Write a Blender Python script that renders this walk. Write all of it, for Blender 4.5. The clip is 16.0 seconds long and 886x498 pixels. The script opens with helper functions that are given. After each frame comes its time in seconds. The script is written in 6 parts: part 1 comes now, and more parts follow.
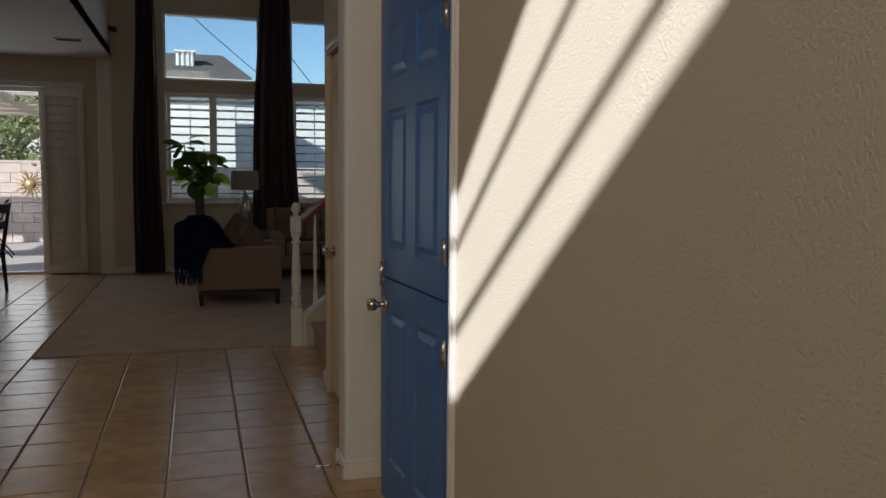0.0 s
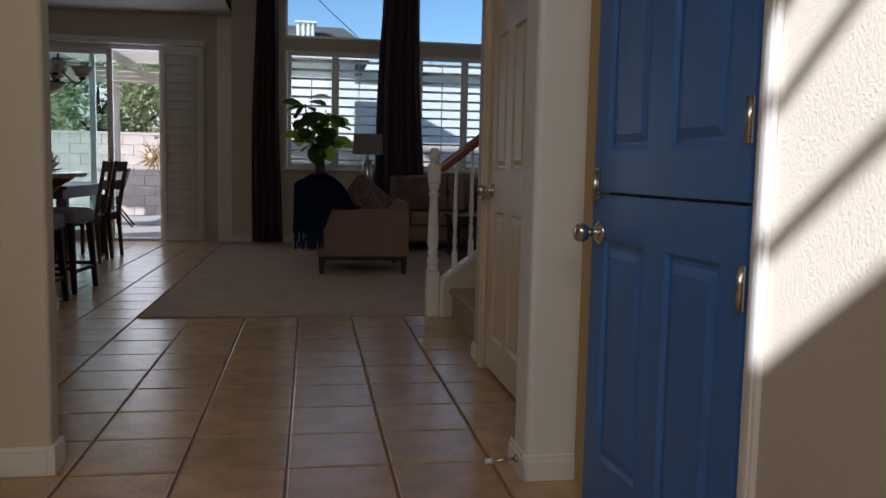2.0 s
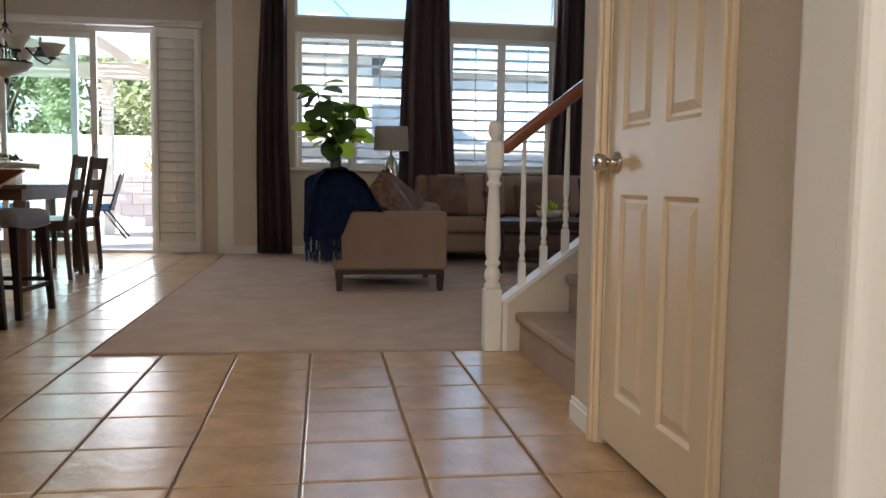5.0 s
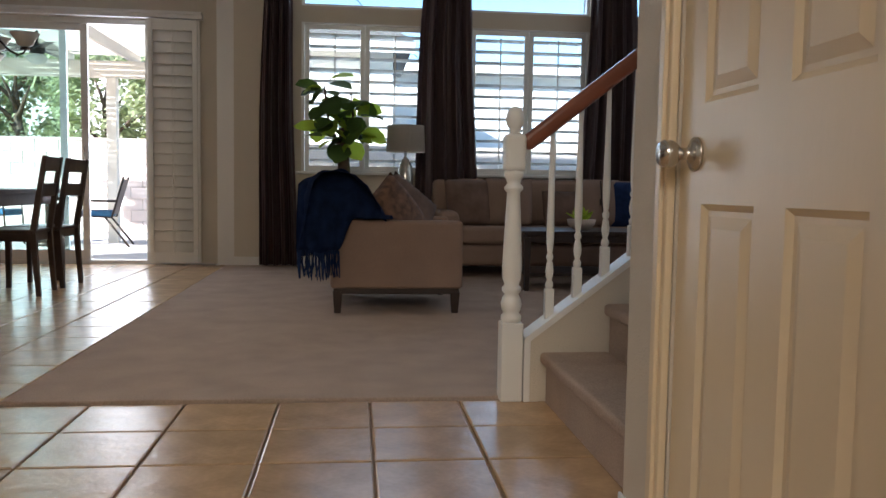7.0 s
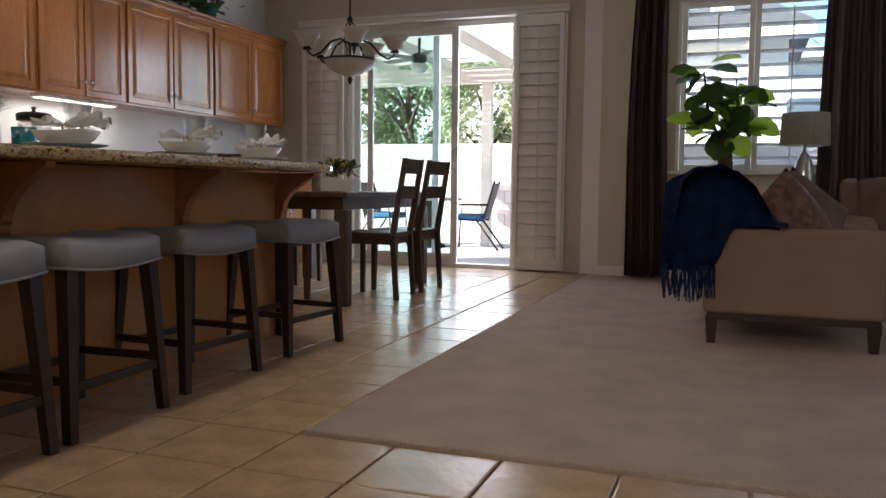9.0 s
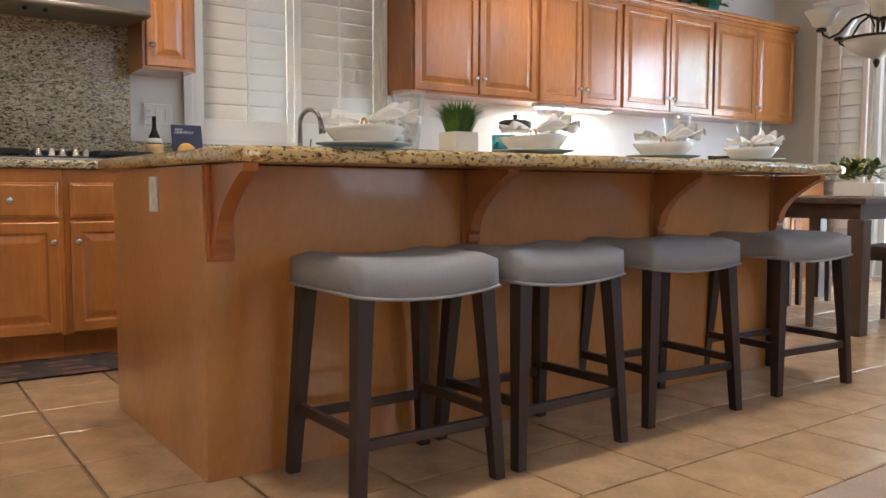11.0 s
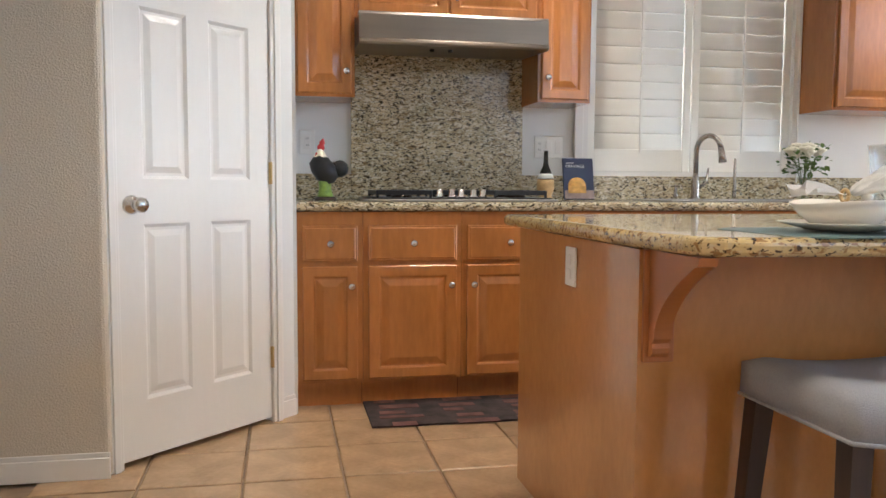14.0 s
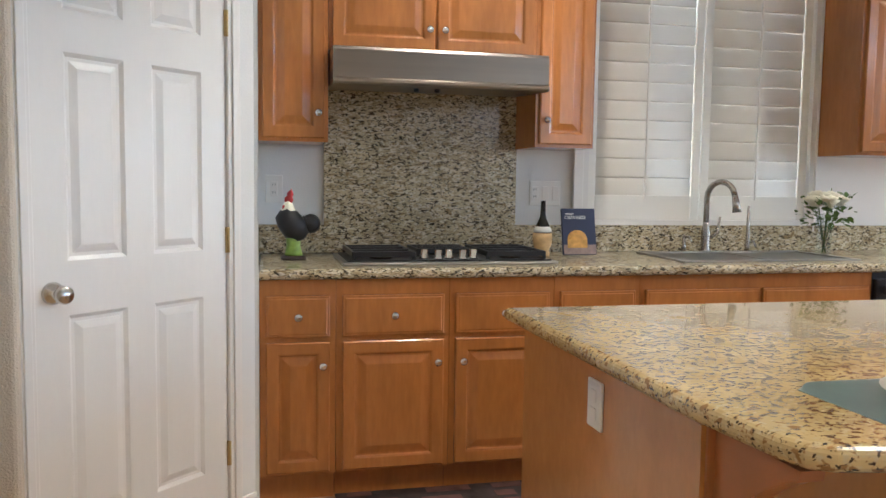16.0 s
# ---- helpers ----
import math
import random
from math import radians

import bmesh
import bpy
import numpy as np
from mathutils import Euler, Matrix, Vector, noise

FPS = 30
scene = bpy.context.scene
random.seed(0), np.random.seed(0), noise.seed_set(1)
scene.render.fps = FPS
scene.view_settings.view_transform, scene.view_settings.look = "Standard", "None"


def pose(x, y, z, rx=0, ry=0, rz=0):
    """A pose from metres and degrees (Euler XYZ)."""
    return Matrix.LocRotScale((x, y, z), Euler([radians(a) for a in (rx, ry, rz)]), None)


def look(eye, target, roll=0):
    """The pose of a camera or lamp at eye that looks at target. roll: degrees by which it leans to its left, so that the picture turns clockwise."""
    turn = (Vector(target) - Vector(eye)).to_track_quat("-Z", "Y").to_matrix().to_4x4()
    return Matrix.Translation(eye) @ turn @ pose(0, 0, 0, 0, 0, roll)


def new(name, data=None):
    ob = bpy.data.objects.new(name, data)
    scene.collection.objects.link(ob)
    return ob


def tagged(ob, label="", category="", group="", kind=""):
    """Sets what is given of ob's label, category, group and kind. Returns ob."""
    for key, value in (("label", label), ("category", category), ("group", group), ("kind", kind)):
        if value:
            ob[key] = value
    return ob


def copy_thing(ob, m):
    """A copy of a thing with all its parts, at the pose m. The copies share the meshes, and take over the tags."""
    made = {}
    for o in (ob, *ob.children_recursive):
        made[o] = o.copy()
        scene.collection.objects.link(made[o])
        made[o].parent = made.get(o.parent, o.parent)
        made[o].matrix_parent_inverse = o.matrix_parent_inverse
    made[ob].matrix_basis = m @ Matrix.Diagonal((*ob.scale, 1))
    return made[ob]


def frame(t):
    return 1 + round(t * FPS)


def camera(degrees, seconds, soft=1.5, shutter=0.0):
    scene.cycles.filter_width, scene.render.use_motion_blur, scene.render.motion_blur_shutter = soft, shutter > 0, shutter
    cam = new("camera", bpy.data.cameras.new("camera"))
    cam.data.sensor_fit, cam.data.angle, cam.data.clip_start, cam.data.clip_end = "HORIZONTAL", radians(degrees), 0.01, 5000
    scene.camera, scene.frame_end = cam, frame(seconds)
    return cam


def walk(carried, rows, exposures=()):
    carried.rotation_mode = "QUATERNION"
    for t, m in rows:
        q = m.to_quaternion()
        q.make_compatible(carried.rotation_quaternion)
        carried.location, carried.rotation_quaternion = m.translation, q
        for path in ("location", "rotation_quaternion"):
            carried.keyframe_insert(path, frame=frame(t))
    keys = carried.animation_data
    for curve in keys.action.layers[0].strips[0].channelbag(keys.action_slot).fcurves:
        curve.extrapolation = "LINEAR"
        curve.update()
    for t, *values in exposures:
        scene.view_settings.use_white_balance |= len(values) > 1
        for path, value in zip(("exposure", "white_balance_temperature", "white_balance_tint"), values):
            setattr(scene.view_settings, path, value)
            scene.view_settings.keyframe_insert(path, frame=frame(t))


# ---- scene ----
cam = camera(57.2, 16.0)
EXPOSURES = [(0, 0.18, 6100, 10), (1.5, 0.2, 5900, 11), (2.5, 0.75, 5600, 16), (3.0, 1.35, 5650, 18), (3.5, 1.8, 5750, 14), (4.0, 2.0, 5850, 12), (6.5, 2.15, 5950, 11), (7.5, 1.65, 5850, 11), (8.5, 1.7, 5850, 12), (9.0, 1.8, 5900, 14), (9.5, 2.1, 5900, 15), (10.2, 2.65, 5900, 14), (12.3, 3.75, 5850, 11), (14.0, 3.5, 5700, 10), (16.0, 3.3, 5600, 9)]
PATH = [
    (0, (-0.031, 0.394, 1.325), (0.546, 2.301, 1.15), 0.5),
    (0.5, (-0.071, 0.618, 1.302), (0.303, 2.575, 1.12), 0.8),
    (1, (-0.133, 0.889, 1.275), (0.208, 2.85, 1.084), 0.9),
    (1.5, (-0.119, 1.159, 1.132), (0.218, 3.122, 0.941), 1.1),
    (2, (-0.109, 1.412, 0.977), (0.213, 3.376, 0.784), 1.2),
    (2.5, (-0.138, 1.639, 0.897), (0.137, 3.612, 0.713), 0.8),
    (3, (-0.137, 1.874, 0.836), (0.139, 3.847, 0.657), 0.8),
    (3.5, (-0.119, 2.12, 0.81), (0.161, 4.093, 0.639), 0.8),
    (4, (-0.15, 2.36, 0.808), (0.136, 4.332, 0.642), 0.9),
    (6.5, (0.028, 3.527, 0.83), (0.324, 5.499, 0.677), 0.7),
    (7, (0.093, 3.694, 0.811), (0.312, 5.676, 0.663), 0.9),
    (7.5, (0.107, 3.903, 0.79), (0.134, 5.897, 0.639), 0.7),
    (8, (0.097, 4.09, 0.804), (0.049, 6.084, 0.655), 0.5),
    (8.5, (0.131, 4.293, 0.809), (-0.134, 6.268, 0.66), 0.5),
    (9, (0.099, 4.495, 0.788), (-0.578, 6.371, 0.64), 0.6),
    (9.5, (0.04, 4.627, 0.8), (-0.826, 6.424, 0.647), 0.9),
    (10, (0.008, 4.745, 0.798), (-1.09, 6.409, 0.64), 0.6),
    (10.2, (0.0, 4.8, 0.798), (-1.236, 6.364, 0.642), 0.4),
    (12.3, (-0.16, 4.923, 0.813), (-2.029, 5.619, 0.663), 0.2),
    (12.5, (-0.161, 4.911, 0.834), (-2.049, 5.553, 0.682), 0.1),
    (13, (-0.246, 4.895, 0.865), (-2.171, 5.413, 0.71), 0.3),
    (13.5, (-0.383, 4.854, 0.931), (-2.333, 5.267, 0.771), 0.3),
    (14, (-0.493, 4.842, 1.003), (-2.448, 5.231, 0.847), 0.3),
    (14.5, (-0.615, 4.879, 1.068), (-2.57, 5.273, 0.91), 0.3),
    (15, (-0.765, 4.939, 1.168), (-2.718, 5.339, 1.007), 0.4),
    (15.5, (-0.868, 4.945, 1.195), (-2.82, 5.348, 1.029), 0.5),
    (16, (-0.982, 4.902, 1.265), (-2.925, 5.347, 1.1), 0.8),
]
walk(cam, [(t, look(eye, target, roll)) for t, eye, target, roll in PATH], EXPOSURES)

# ---- light ----
world = bpy.data.worlds.new("world")
scene.world = world
world.use_nodes = True
wn = world.node_tree
sky = wn.nodes.new("ShaderNodeTexSky")
sky.sky_type, sky.sun_disc = "NISHITA", False
SUN_DIR = Vector((0.80, 0.60, -0.52)).normalized()
sky.sun_elevation = math.asin(-SUN_DIR.z)
sky.sun_rotation = math.atan2(-SUN_DIR.x, -SUN_DIR.y)
sky.air_density, sky.dust_density, sky.ozone_density = 1.0, 0.1, 4.0
wn.links.new(sky.outputs[0], wn.nodes["Background"].inputs[0])
wn.nodes["Background"].inputs[1].default_value = 0.12
sun = new("sun", bpy.data.lights.new("sun", "SUN"))
sun.data.energy, sun.data.angle, sun.data.color = 5.0, radians(0.6), (1.0, 0.975, 0.94)
sun.matrix_world = look((0, 0, 20), Vector((0, 0, 20)) + SUN_DIR)


def area(name, eye, target, w, h, power, color=(1, 1, 1)):
    ob = new(name, bpy.data.lights.new(name, "AREA"))
    ob.data.shape, ob.data.size, ob.data.size_y = "RECTANGLE", w, h
    ob.data.energy, ob.data.color = power, color
    ob.matrix_world = look(eye, target)
    return ob


area("sky_light_slider", (-2.6, 12.5, 1.3), (-2.6, 8, 0.9), 1.7, 2.2, 13, (0.93, 0.95, 1.0))
for wx in (0.25, 2.0, 3.7):
    area("sky_light_window", (wx, 12.25, 2.1), (wx, 8, 1.0), 1.2, 2.4, 5, (0.74, 0.86, 1.0))
area("sky_light_kitchen_window", (-5.15, 7.12, 1.7), (-2, 7.1, 0.8), 1.2, 1.3, 2.2, (1.0, 0.98, 0.94))
# East lamp is an added fill; the east wall has no window.
area("east_fill_light", (4.85, 9.3, 2.0), (-2, 8.0, 0.7), 3.4, 2.6, 5.5, (0.97, 0.98, 1.0))
# Added fill from the south end of the entry, where no opening is built.
area("entry_fill_light", (-0.6, -1.25, 3.2), (-0.9, 4, 0.8), 2.0, 2.4, 18, (1.0, 0.83, 0.60)).data.spread = radians(115)
# Extra fill at the unseen west opening, for hall floor and blue door.
area("hall_fill_light", (-2.45, -0.5, 3.8), (0.5, 3.2, 0.3), 1.8, 1.2, 10, (1.0, 0.93, 0.82)).data.spread = radians(120)
DOWN = ((-1.96, 8.6), (-3.7, 5.9), (-1.9, 5.3), (-3.7, 8.6), (-1.96, 6.9))
for dx, dy in DOWN:
    ob = new("downlight_glow", bpy.data.lights.new("downlight_glow", "SPOT"))
    ob.data.energy, ob.data.color, ob.data.spot_size, ob.data.spot_blend, ob.data.shadow_soft_size = 6.5, (1.0, 0.86, 0.68), radians(125), 0.6, 0.06
    ob.location = (dx, dy, 2.835)
area("under_cabinet_glow", (-4.58, 9.3, 1.395), (-4.58, 9.3, 0.9), 0.12, 0.9, 1.1, (1.0, 0.93, 0.80))

# ---- materials ----


def mat(name, color, rough=0.6, metal=0.0, var=0.06, scale=3.0, bump=0.0, bscale=60.0, spec=0.5, stretch=(1, 1, 1), rnd=0.0, coat=0.0, trans=0.0, fine=0.0, fscale=120.0, emit=0.0):
    """A surface with two scales of variation and fine relief."""
    m = bpy.data.materials.new(name)
    m.use_nodes = True
    nt = m.node_tree
    n, li = nt.nodes, nt.links
    b = n["Principled BSDF"]
    b.inputs["Roughness"].default_value, b.inputs["Metallic"].default_value = rough, metal
    b.inputs["Specular IOR Level"].default_value = spec
    b.inputs["Coat Weight"].default_value = coat
    b.inputs["Coat Roughness"].default_value = 0.15
    b.inputs["Transmission Weight"].default_value = trans
    tc = n.new("ShaderNodeTexCoord")
    mp = n.new("ShaderNodeMapping")
    mp.inputs["Scale"].default_value = stretch
    li.new(tc.outputs["Object"], mp.inputs[0])
    no = n.new("ShaderNodeTexNoise")
    no.inputs["Scale"].default_value, no.inputs["Detail"].default_value = scale, 5
    li.new(mp.outputs[0], no.inputs[0])
    c = Vector(color)
    ramp = n.new("ShaderNodeValToRGB")
    ramp.color_ramp.elements[0].position, ramp.color_ramp.elements[1].position = 0.3, 0.7
    ramp.color_ramp.elements[0].color = (*(c * (1 - var)), 1)
    ramp.color_ramp.elements[1].color = (*[min(v, 1) for v in c * (1 + var)], 1)
    li.new(no.outputs[0], ramp.inputs[0])
    col = ramp.outputs[0]
    if fine:
        n2 = n.new("ShaderNodeTexNoise")
        n2.inputs["Scale"].default_value = fscale
        li.new(mp.outputs[0], n2.inputs[0])
        mr = n.new("ShaderNodeMapRange")
        mr.inputs[1].default_value, mr.inputs[2].default_value = 0.3, 0.7
        mr.inputs[3].default_value, mr.inputs[4].default_value = 1 - fine, 1 + fine
        li.new(n2.outputs[0], mr.inputs[0])
        sc = n.new("ShaderNodeVectorMath")
        sc.operation = "SCALE"
        li.new(col, sc.inputs[0]), li.new(mr.outputs[0], sc.inputs["Scale"])
        col = sc.outputs[0]
    if rnd:
        oi = n.new("ShaderNodeObjectInfo")
        mr = n.new("ShaderNodeMapRange")
        mr.inputs[3].default_value, mr.inputs[4].default_value = 1 - rnd, 1 + rnd
        li.new(oi.outputs["Random"], mr.inputs[0])
        sc = n.new("ShaderNodeVectorMath")
        sc.operation = "SCALE"
        li.new(col, sc.inputs[0]), li.new(mr.outputs[0], sc.inputs["Scale"])
        col = sc.outputs[0]
    li.new(col, b.inputs["Base Color"])
    if emit:
        li.new(col, b.inputs["Emission Color"])
        b.inputs["Emission Strength"].default_value = emit
    if bump:
        nb = n.new("ShaderNodeTexNoise")
        nb.inputs["Scale"].default_value, nb.inputs["Detail"].default_value = bscale, 4
        li.new(mp.outputs[0], nb.inputs[0])
        bn = n.new("ShaderNodeBump")
        bn.inputs["Strength"].default_value, bn.inputs["Distance"].default_value = min(bump, 1), 0.004
        li.new(nb.outputs[0], bn.inputs["Height"]), li.new(bn.outputs[0], b.inputs["Normal"])
    return m


def granite(name, base, shift, coat, streak, lean, flecks, twist=0.9):
    """Speckled gold granite: cream ground, tan clouds, brown and black flecks."""
    m = mat(name, base, 0.08, var=0.22, scale=7, coat=coat)
    n, li = m.node_tree.nodes, m.node_tree.links
    b = n["Principled BSDF"]
    b.inputs["Coat Roughness"].default_value = 0.02
    base = b.inputs["Base Color"].links[0].from_socket
    tc = n["Texture Coordinate"]
    mp = n.new("ShaderNodeMapping")
    mp.inputs["Scale"].default_value, mp.inputs["Rotation"].default_value = streak, (lean, 0.12, 0.1)
    li.new(tc.outputs["Object"], mp.inputs[0])
    for scale, lo, hi, dark in flecks:
        no = n.new("ShaderNodeTexNoise")
        no.inputs["Scale"].default_value, no.inputs["Detail"].default_value, no.inputs["Distortion"].default_value = scale, 3, twist
        li.new(mp.outputs[0], no.inputs[0])
        mr = n.new("ShaderNodeMapRange")
        mr.inputs[1].default_value, mr.inputs[2].default_value = lo - shift, hi - shift
        li.new(no.outputs[0], mr.inputs[0])
        mx = n.new("ShaderNodeMix")
        mx.data_type = "RGBA"
        li.new(mr.outputs[0], mx.inputs["Factor"]), li.new(base, mx.inputs["A"])
        mx.inputs["B"].default_value = (*dark, 1)
        base = mx.outputs["Result"]
    li.new(base, b.inputs["Base Color"])
    return m


WALL = mat("wall_paint", (0.67, 0.60, 0.495), 0.72, var=0.03, scale=1.2, bump=0.9, bscale=150, spec=0.3)
PALE = mat("pale_wall_paint", (0.80, 0.80, 0.78), 0.7, var=0.03, scale=1.5, bump=0.25, bscale=140, spec=0.3)
CEIL = mat("ceiling_paint", (0.72, 0.70, 0.66), 0.85, var=0.02, bump=0.6, bscale=90)
# Closet door and trim: warm light on them put into a cream colour.
CREAM = mat("cream_warm_lit_door", (0.74, 0.61, 0.42), 0.36, var=0.03, scale=4, bump=0.2, bscale=35, stretch=(1, 1, 0.3))
TABLEW = mat("weathered_brown_wood", (0.085, 0.055, 0.04), 0.4, var=0.3, scale=10, stretch=(1, 1, 0.25), bump=0.2)
WHITE = mat("white_gloss_paint", (0.83, 0.81, 0.77), 0.32, var=0.02, scale=4, bump=0.12, bscale=35, stretch=(1, 1, 0.3))
SHUT = mat("shutter_paint", (0.88, 0.86, 0.80), 0.45, var=0.02, scale=2)
BLUE = mat("blue_door_paint", (0.072, 0.20, 0.54), 0.38, var=0.05, scale=4, bump=0.25, bscale=60, stretch=(1, 1, 0.25))
TILE = mat("floor_tile", (0.50, 0.335, 0.19), 0.24, var=0.17, scale=7, bump=0.6, bscale=16, rnd=0.07, fine=0.05, fscale=60, spec=0.38)
GROUT = mat("grout", (0.34, 0.235, 0.15), 0.9, var=0.15, scale=20)
CARPET = mat("carpet", (0.48, 0.375, 0.305), 0.95, var=0.09, scale=4.5, bump=1.0, bscale=260, fine=0.12, fscale=170, spec=0.1)
WOOD = mat("honey_cabinet_wood", (0.46, 0.178, 0.045), 0.26, var=0.24, scale=3.5, stretch=(1, 1, 0.22), fine=0.07, fscale=55, rnd=0.06, coat=0.6, bump=0.08)
BRACK = mat("bracket_wood", (0.40, 0.145, 0.042), 0.35, var=0.12, scale=5, coat=0.1)
WOODL = mat("island_panel_wood", (0.52, 0.235, 0.068), 0.25, var=0.14, scale=2.5, stretch=(1, 1, 0.5), fine=0.05, fscale=50, coat=0.8)
WOODL.node_tree.nodes["Principled BSDF"].inputs["Coat Roughness"].default_value = 0.07
WOODL.node_tree.nodes["Principled BSDF"].inputs["Coat IOR"].default_value = 1.5
DARK = mat("dark_stained_wood", (0.036, 0.020, 0.015), 0.42, var=0.3, scale=14, stretch=(1, 1, 0.2), bump=0.15)
CHERRY = mat("cherry_rail_wood", (0.27, 0.085, 0.04), 0.3, var=0.2, scale=5, stretch=(0.3, 1, 1), coat=0.3)
SEAT = mat("grey_linen", (0.36, 0.36, 0.375), 0.9, var=0.05, scale=6, bump=0.8, bscale=420, fine=0.06, fscale=300, spec=0.15)
SOFA = mat("taupe_upholstery", (0.30, 0.208, 0.162), 0.9, var=0.07, scale=5, bump=0.7, bscale=300, fine=0.08, fscale=220, spec=0.15)
SOFAD = mat("brown_pillow_fabric", (0.16, 0.10, 0.075), 0.85, var=0.25, scale=9, bump=0.6, bscale=250)
PILLOW = mat("rust_pattern_fabric", (0.15, 0.075, 0.04), 0.7, var=0.5, scale=22, bump=0.5, bscale=120)
THROW = mat("navy_knit_throw", (0.018, 0.035, 0.10), 0.95, var=0.25, scale=14, bump=1.0, bscale=120, spec=0.15)
CURTAIN = mat("brown_satin_curtain", (0.135, 0.088, 0.088), 0.36, var=0.25, scale=5, stretch=(3, 3, 0.15), bump=0.3)
STEEL = mat("brushed_steel", (0.42, 0.40, 0.375), 0.36, 1.0, var=0.08, scale=12, stretch=(1, 0.05, 1))
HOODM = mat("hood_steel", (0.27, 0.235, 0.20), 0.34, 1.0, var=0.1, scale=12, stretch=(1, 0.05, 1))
BRASS = mat("aged_brass", (0.55, 0.40, 0.18), 0.35, 1.0, var=0.1)
CHROME = mat("satin_nickel", (0.62, 0.60, 0.57), 0.22, 1.0, var=0.04)
NICKEL = mat("brushed_nickel", (0.40, 0.37, 0.34), 0.27, 1.0, var=0.06, scale=10)
BLACK = mat("black_enamel", (0.014, 0.014, 0.015), 0.35, var=0.2, scale=20, bump=0.1)
IRON = mat("bronze_iron", (0.04, 0.028, 0.02), 0.4, 0.7, var=0.3, scale=20)
GLASSW = mat("frosted_glass_shade", (0.78, 0.74, 0.66), 0.5, var=0.06, scale=9, trans=0.15)
SHADE = mat("lamp_shade_linen", (0.78, 0.72, 0.64), 0.9, var=0.03, scale=60)
GRANITE = granite("gold_granite", (0.56, 0.42, 0.19), 0.0, 0.55, (1.1, 0.7, 1.2), 0.45, ((13, 0.50, 0.68, (0.50, 0.36, 0.15)), (75, 0.44, 0.36, (0.58, 0.47, 0.26)), (62, 0.555, 0.62, (0.30, 0.17, 0.06)), (105, 0.58, 0.62, (0.06, 0.038, 0.02))), 0.4)
GRANITE.node_tree.nodes["Principled BSDF"].inputs["Roughness"].default_value = 0.16
GRANITEB = granite("grey_gold_granite", (0.52, 0.44, 0.28), 0.0, 0.2, (1.0, 0.5, 1.15), 0.6, ((70, 0.48, 0.42, (0.70, 0.64, 0.48)), (50, 0.54, 0.66, (0.30, 0.22, 0.11)), (95, 0.56, 0.61, (0.07, 0.055, 0.035)), (110, 0.60, 0.63, (0.03, 0.028, 0.022))))
GRANITEB.node_tree.nodes["Principled BSDF"].inputs["Roughness"].default_value = 0.22
CERAMIC = mat("white_ceramic", (0.78, 0.74, 0.66), 0.25, var=0.03)
NAPKIN = mat("white_napkin", (0.80, 0.78, 0.75), 0.9, var=0.03, bump=0.3, bscale=80)
TEAL = mat("teal_glaze", (0.02, 0.20, 0.22), 0.25, var=0.15, scale=10)
PLATE = mat("slate_green_glaze", (0.10, 0.16, 0.155), 0.3, var=0.1, scale=10)
SOAP = mat("soft_white_plastic", (0.84, 0.83, 0.79), 0.4, var=0.01)
LEAF = mat("leaf_green", (0.24, 0.34, 0.05), 0.4, var=0.35, scale=9, rnd=0.25)
LEAFM = mat("mid_leaf_green", (0.12, 0.18, 0.035), 0.5, var=0.5, scale=25)
LEAFD = mat("dark_leaf_green", (0.045, 0.085, 0.022), 0.55, var=0.4, scale=6, rnd=0.2)
TREELEAF = mat("garden_leaves", (0.34, 0.38, 0.22), 0.6, var=0.3, scale=3)


def translucent(m, share, tint):
    """Lets part of the light through thin leaves."""
    n, li = m.node_tree.nodes, m.node_tree.links
    tr, mx = n.new("ShaderNodeBsdfTranslucent"), n.new("ShaderNodeMixShader")
    tr.inputs[0].default_value = (*tint, 1)
    mx.inputs[0].default_value = share
    li.new(n["Principled BSDF"].outputs[0], mx.inputs[1]), li.new(tr.outputs[0], mx.inputs[2])
    li.new(mx.outputs[0], n["Material Output"].inputs[0])


translucent(LEAF, 0.65, (0.62, 0.78, 0.08))
translucent(LEAFD, 0.25, (0.20, 0.32, 0.04))
translucent(TREELEAF, 0.5, (0.66, 0.70, 0.42))
YELLOW = mat("yellow_petal", (0.62, 0.45, 0.06), 0.7, var=0.15, scale=40)
BARK = mat("bark", (0.12, 0.085, 0.06), 0.9, var=0.3, scale=15, bump=0.8, bscale=40)
STUCCO = mat("garden_wall_block", (0.64, 0.53, 0.46), 0.9, var=0.08, scale=4, bump=0.8, bscale=60, rnd=0.05)
CONCRETE = mat("patio_concrete", (0.50, 0.46, 0.42), 0.85, var=0.08, scale=2, bump=0.4, bscale=60)
PERG = mat("pergola_paint", (0.78, 0.71, 0.60), 0.7, var=0.05, scale=3)
ROOF = mat("roof_tile_grey", (0.13, 0.12, 0.115), 0.85, var=0.2, scale=5, bump=0.6)
ROOFL = mat("pale_roof_tile", (0.52, 0.49, 0.46), 0.85, var=0.12, scale=5, bump=0.6)
HOUSE = mat("neighbour_stucco", (0.84, 0.82, 0.78), 0.9, var=0.05, scale=1.5, bump=0.5)
GROUND = mat("garden_soil", (0.24, 0.19, 0.14), 0.95, var=0.2, scale=2)
BLUEC = mat("blue_cushion", (0.04, 0.13, 0.24), 0.9, var=0.15, scale=10)
MATM = mat("patterned_mat", (0.05, 0.035, 0.032), 0.9, var=0.5, scale=14, bump=0.5)
MATL = mat("mat_figure", (0.16, 0.075, 0.06), 0.9, var=0.4, scale=12)
RED = mat("red_glaze", (0.45, 0.03, 0.03), 0.3, var=0.1)
GREEN = mat("green_glaze", (0.25, 0.38, 0.06), 0.3, var=0.3, scale=30)
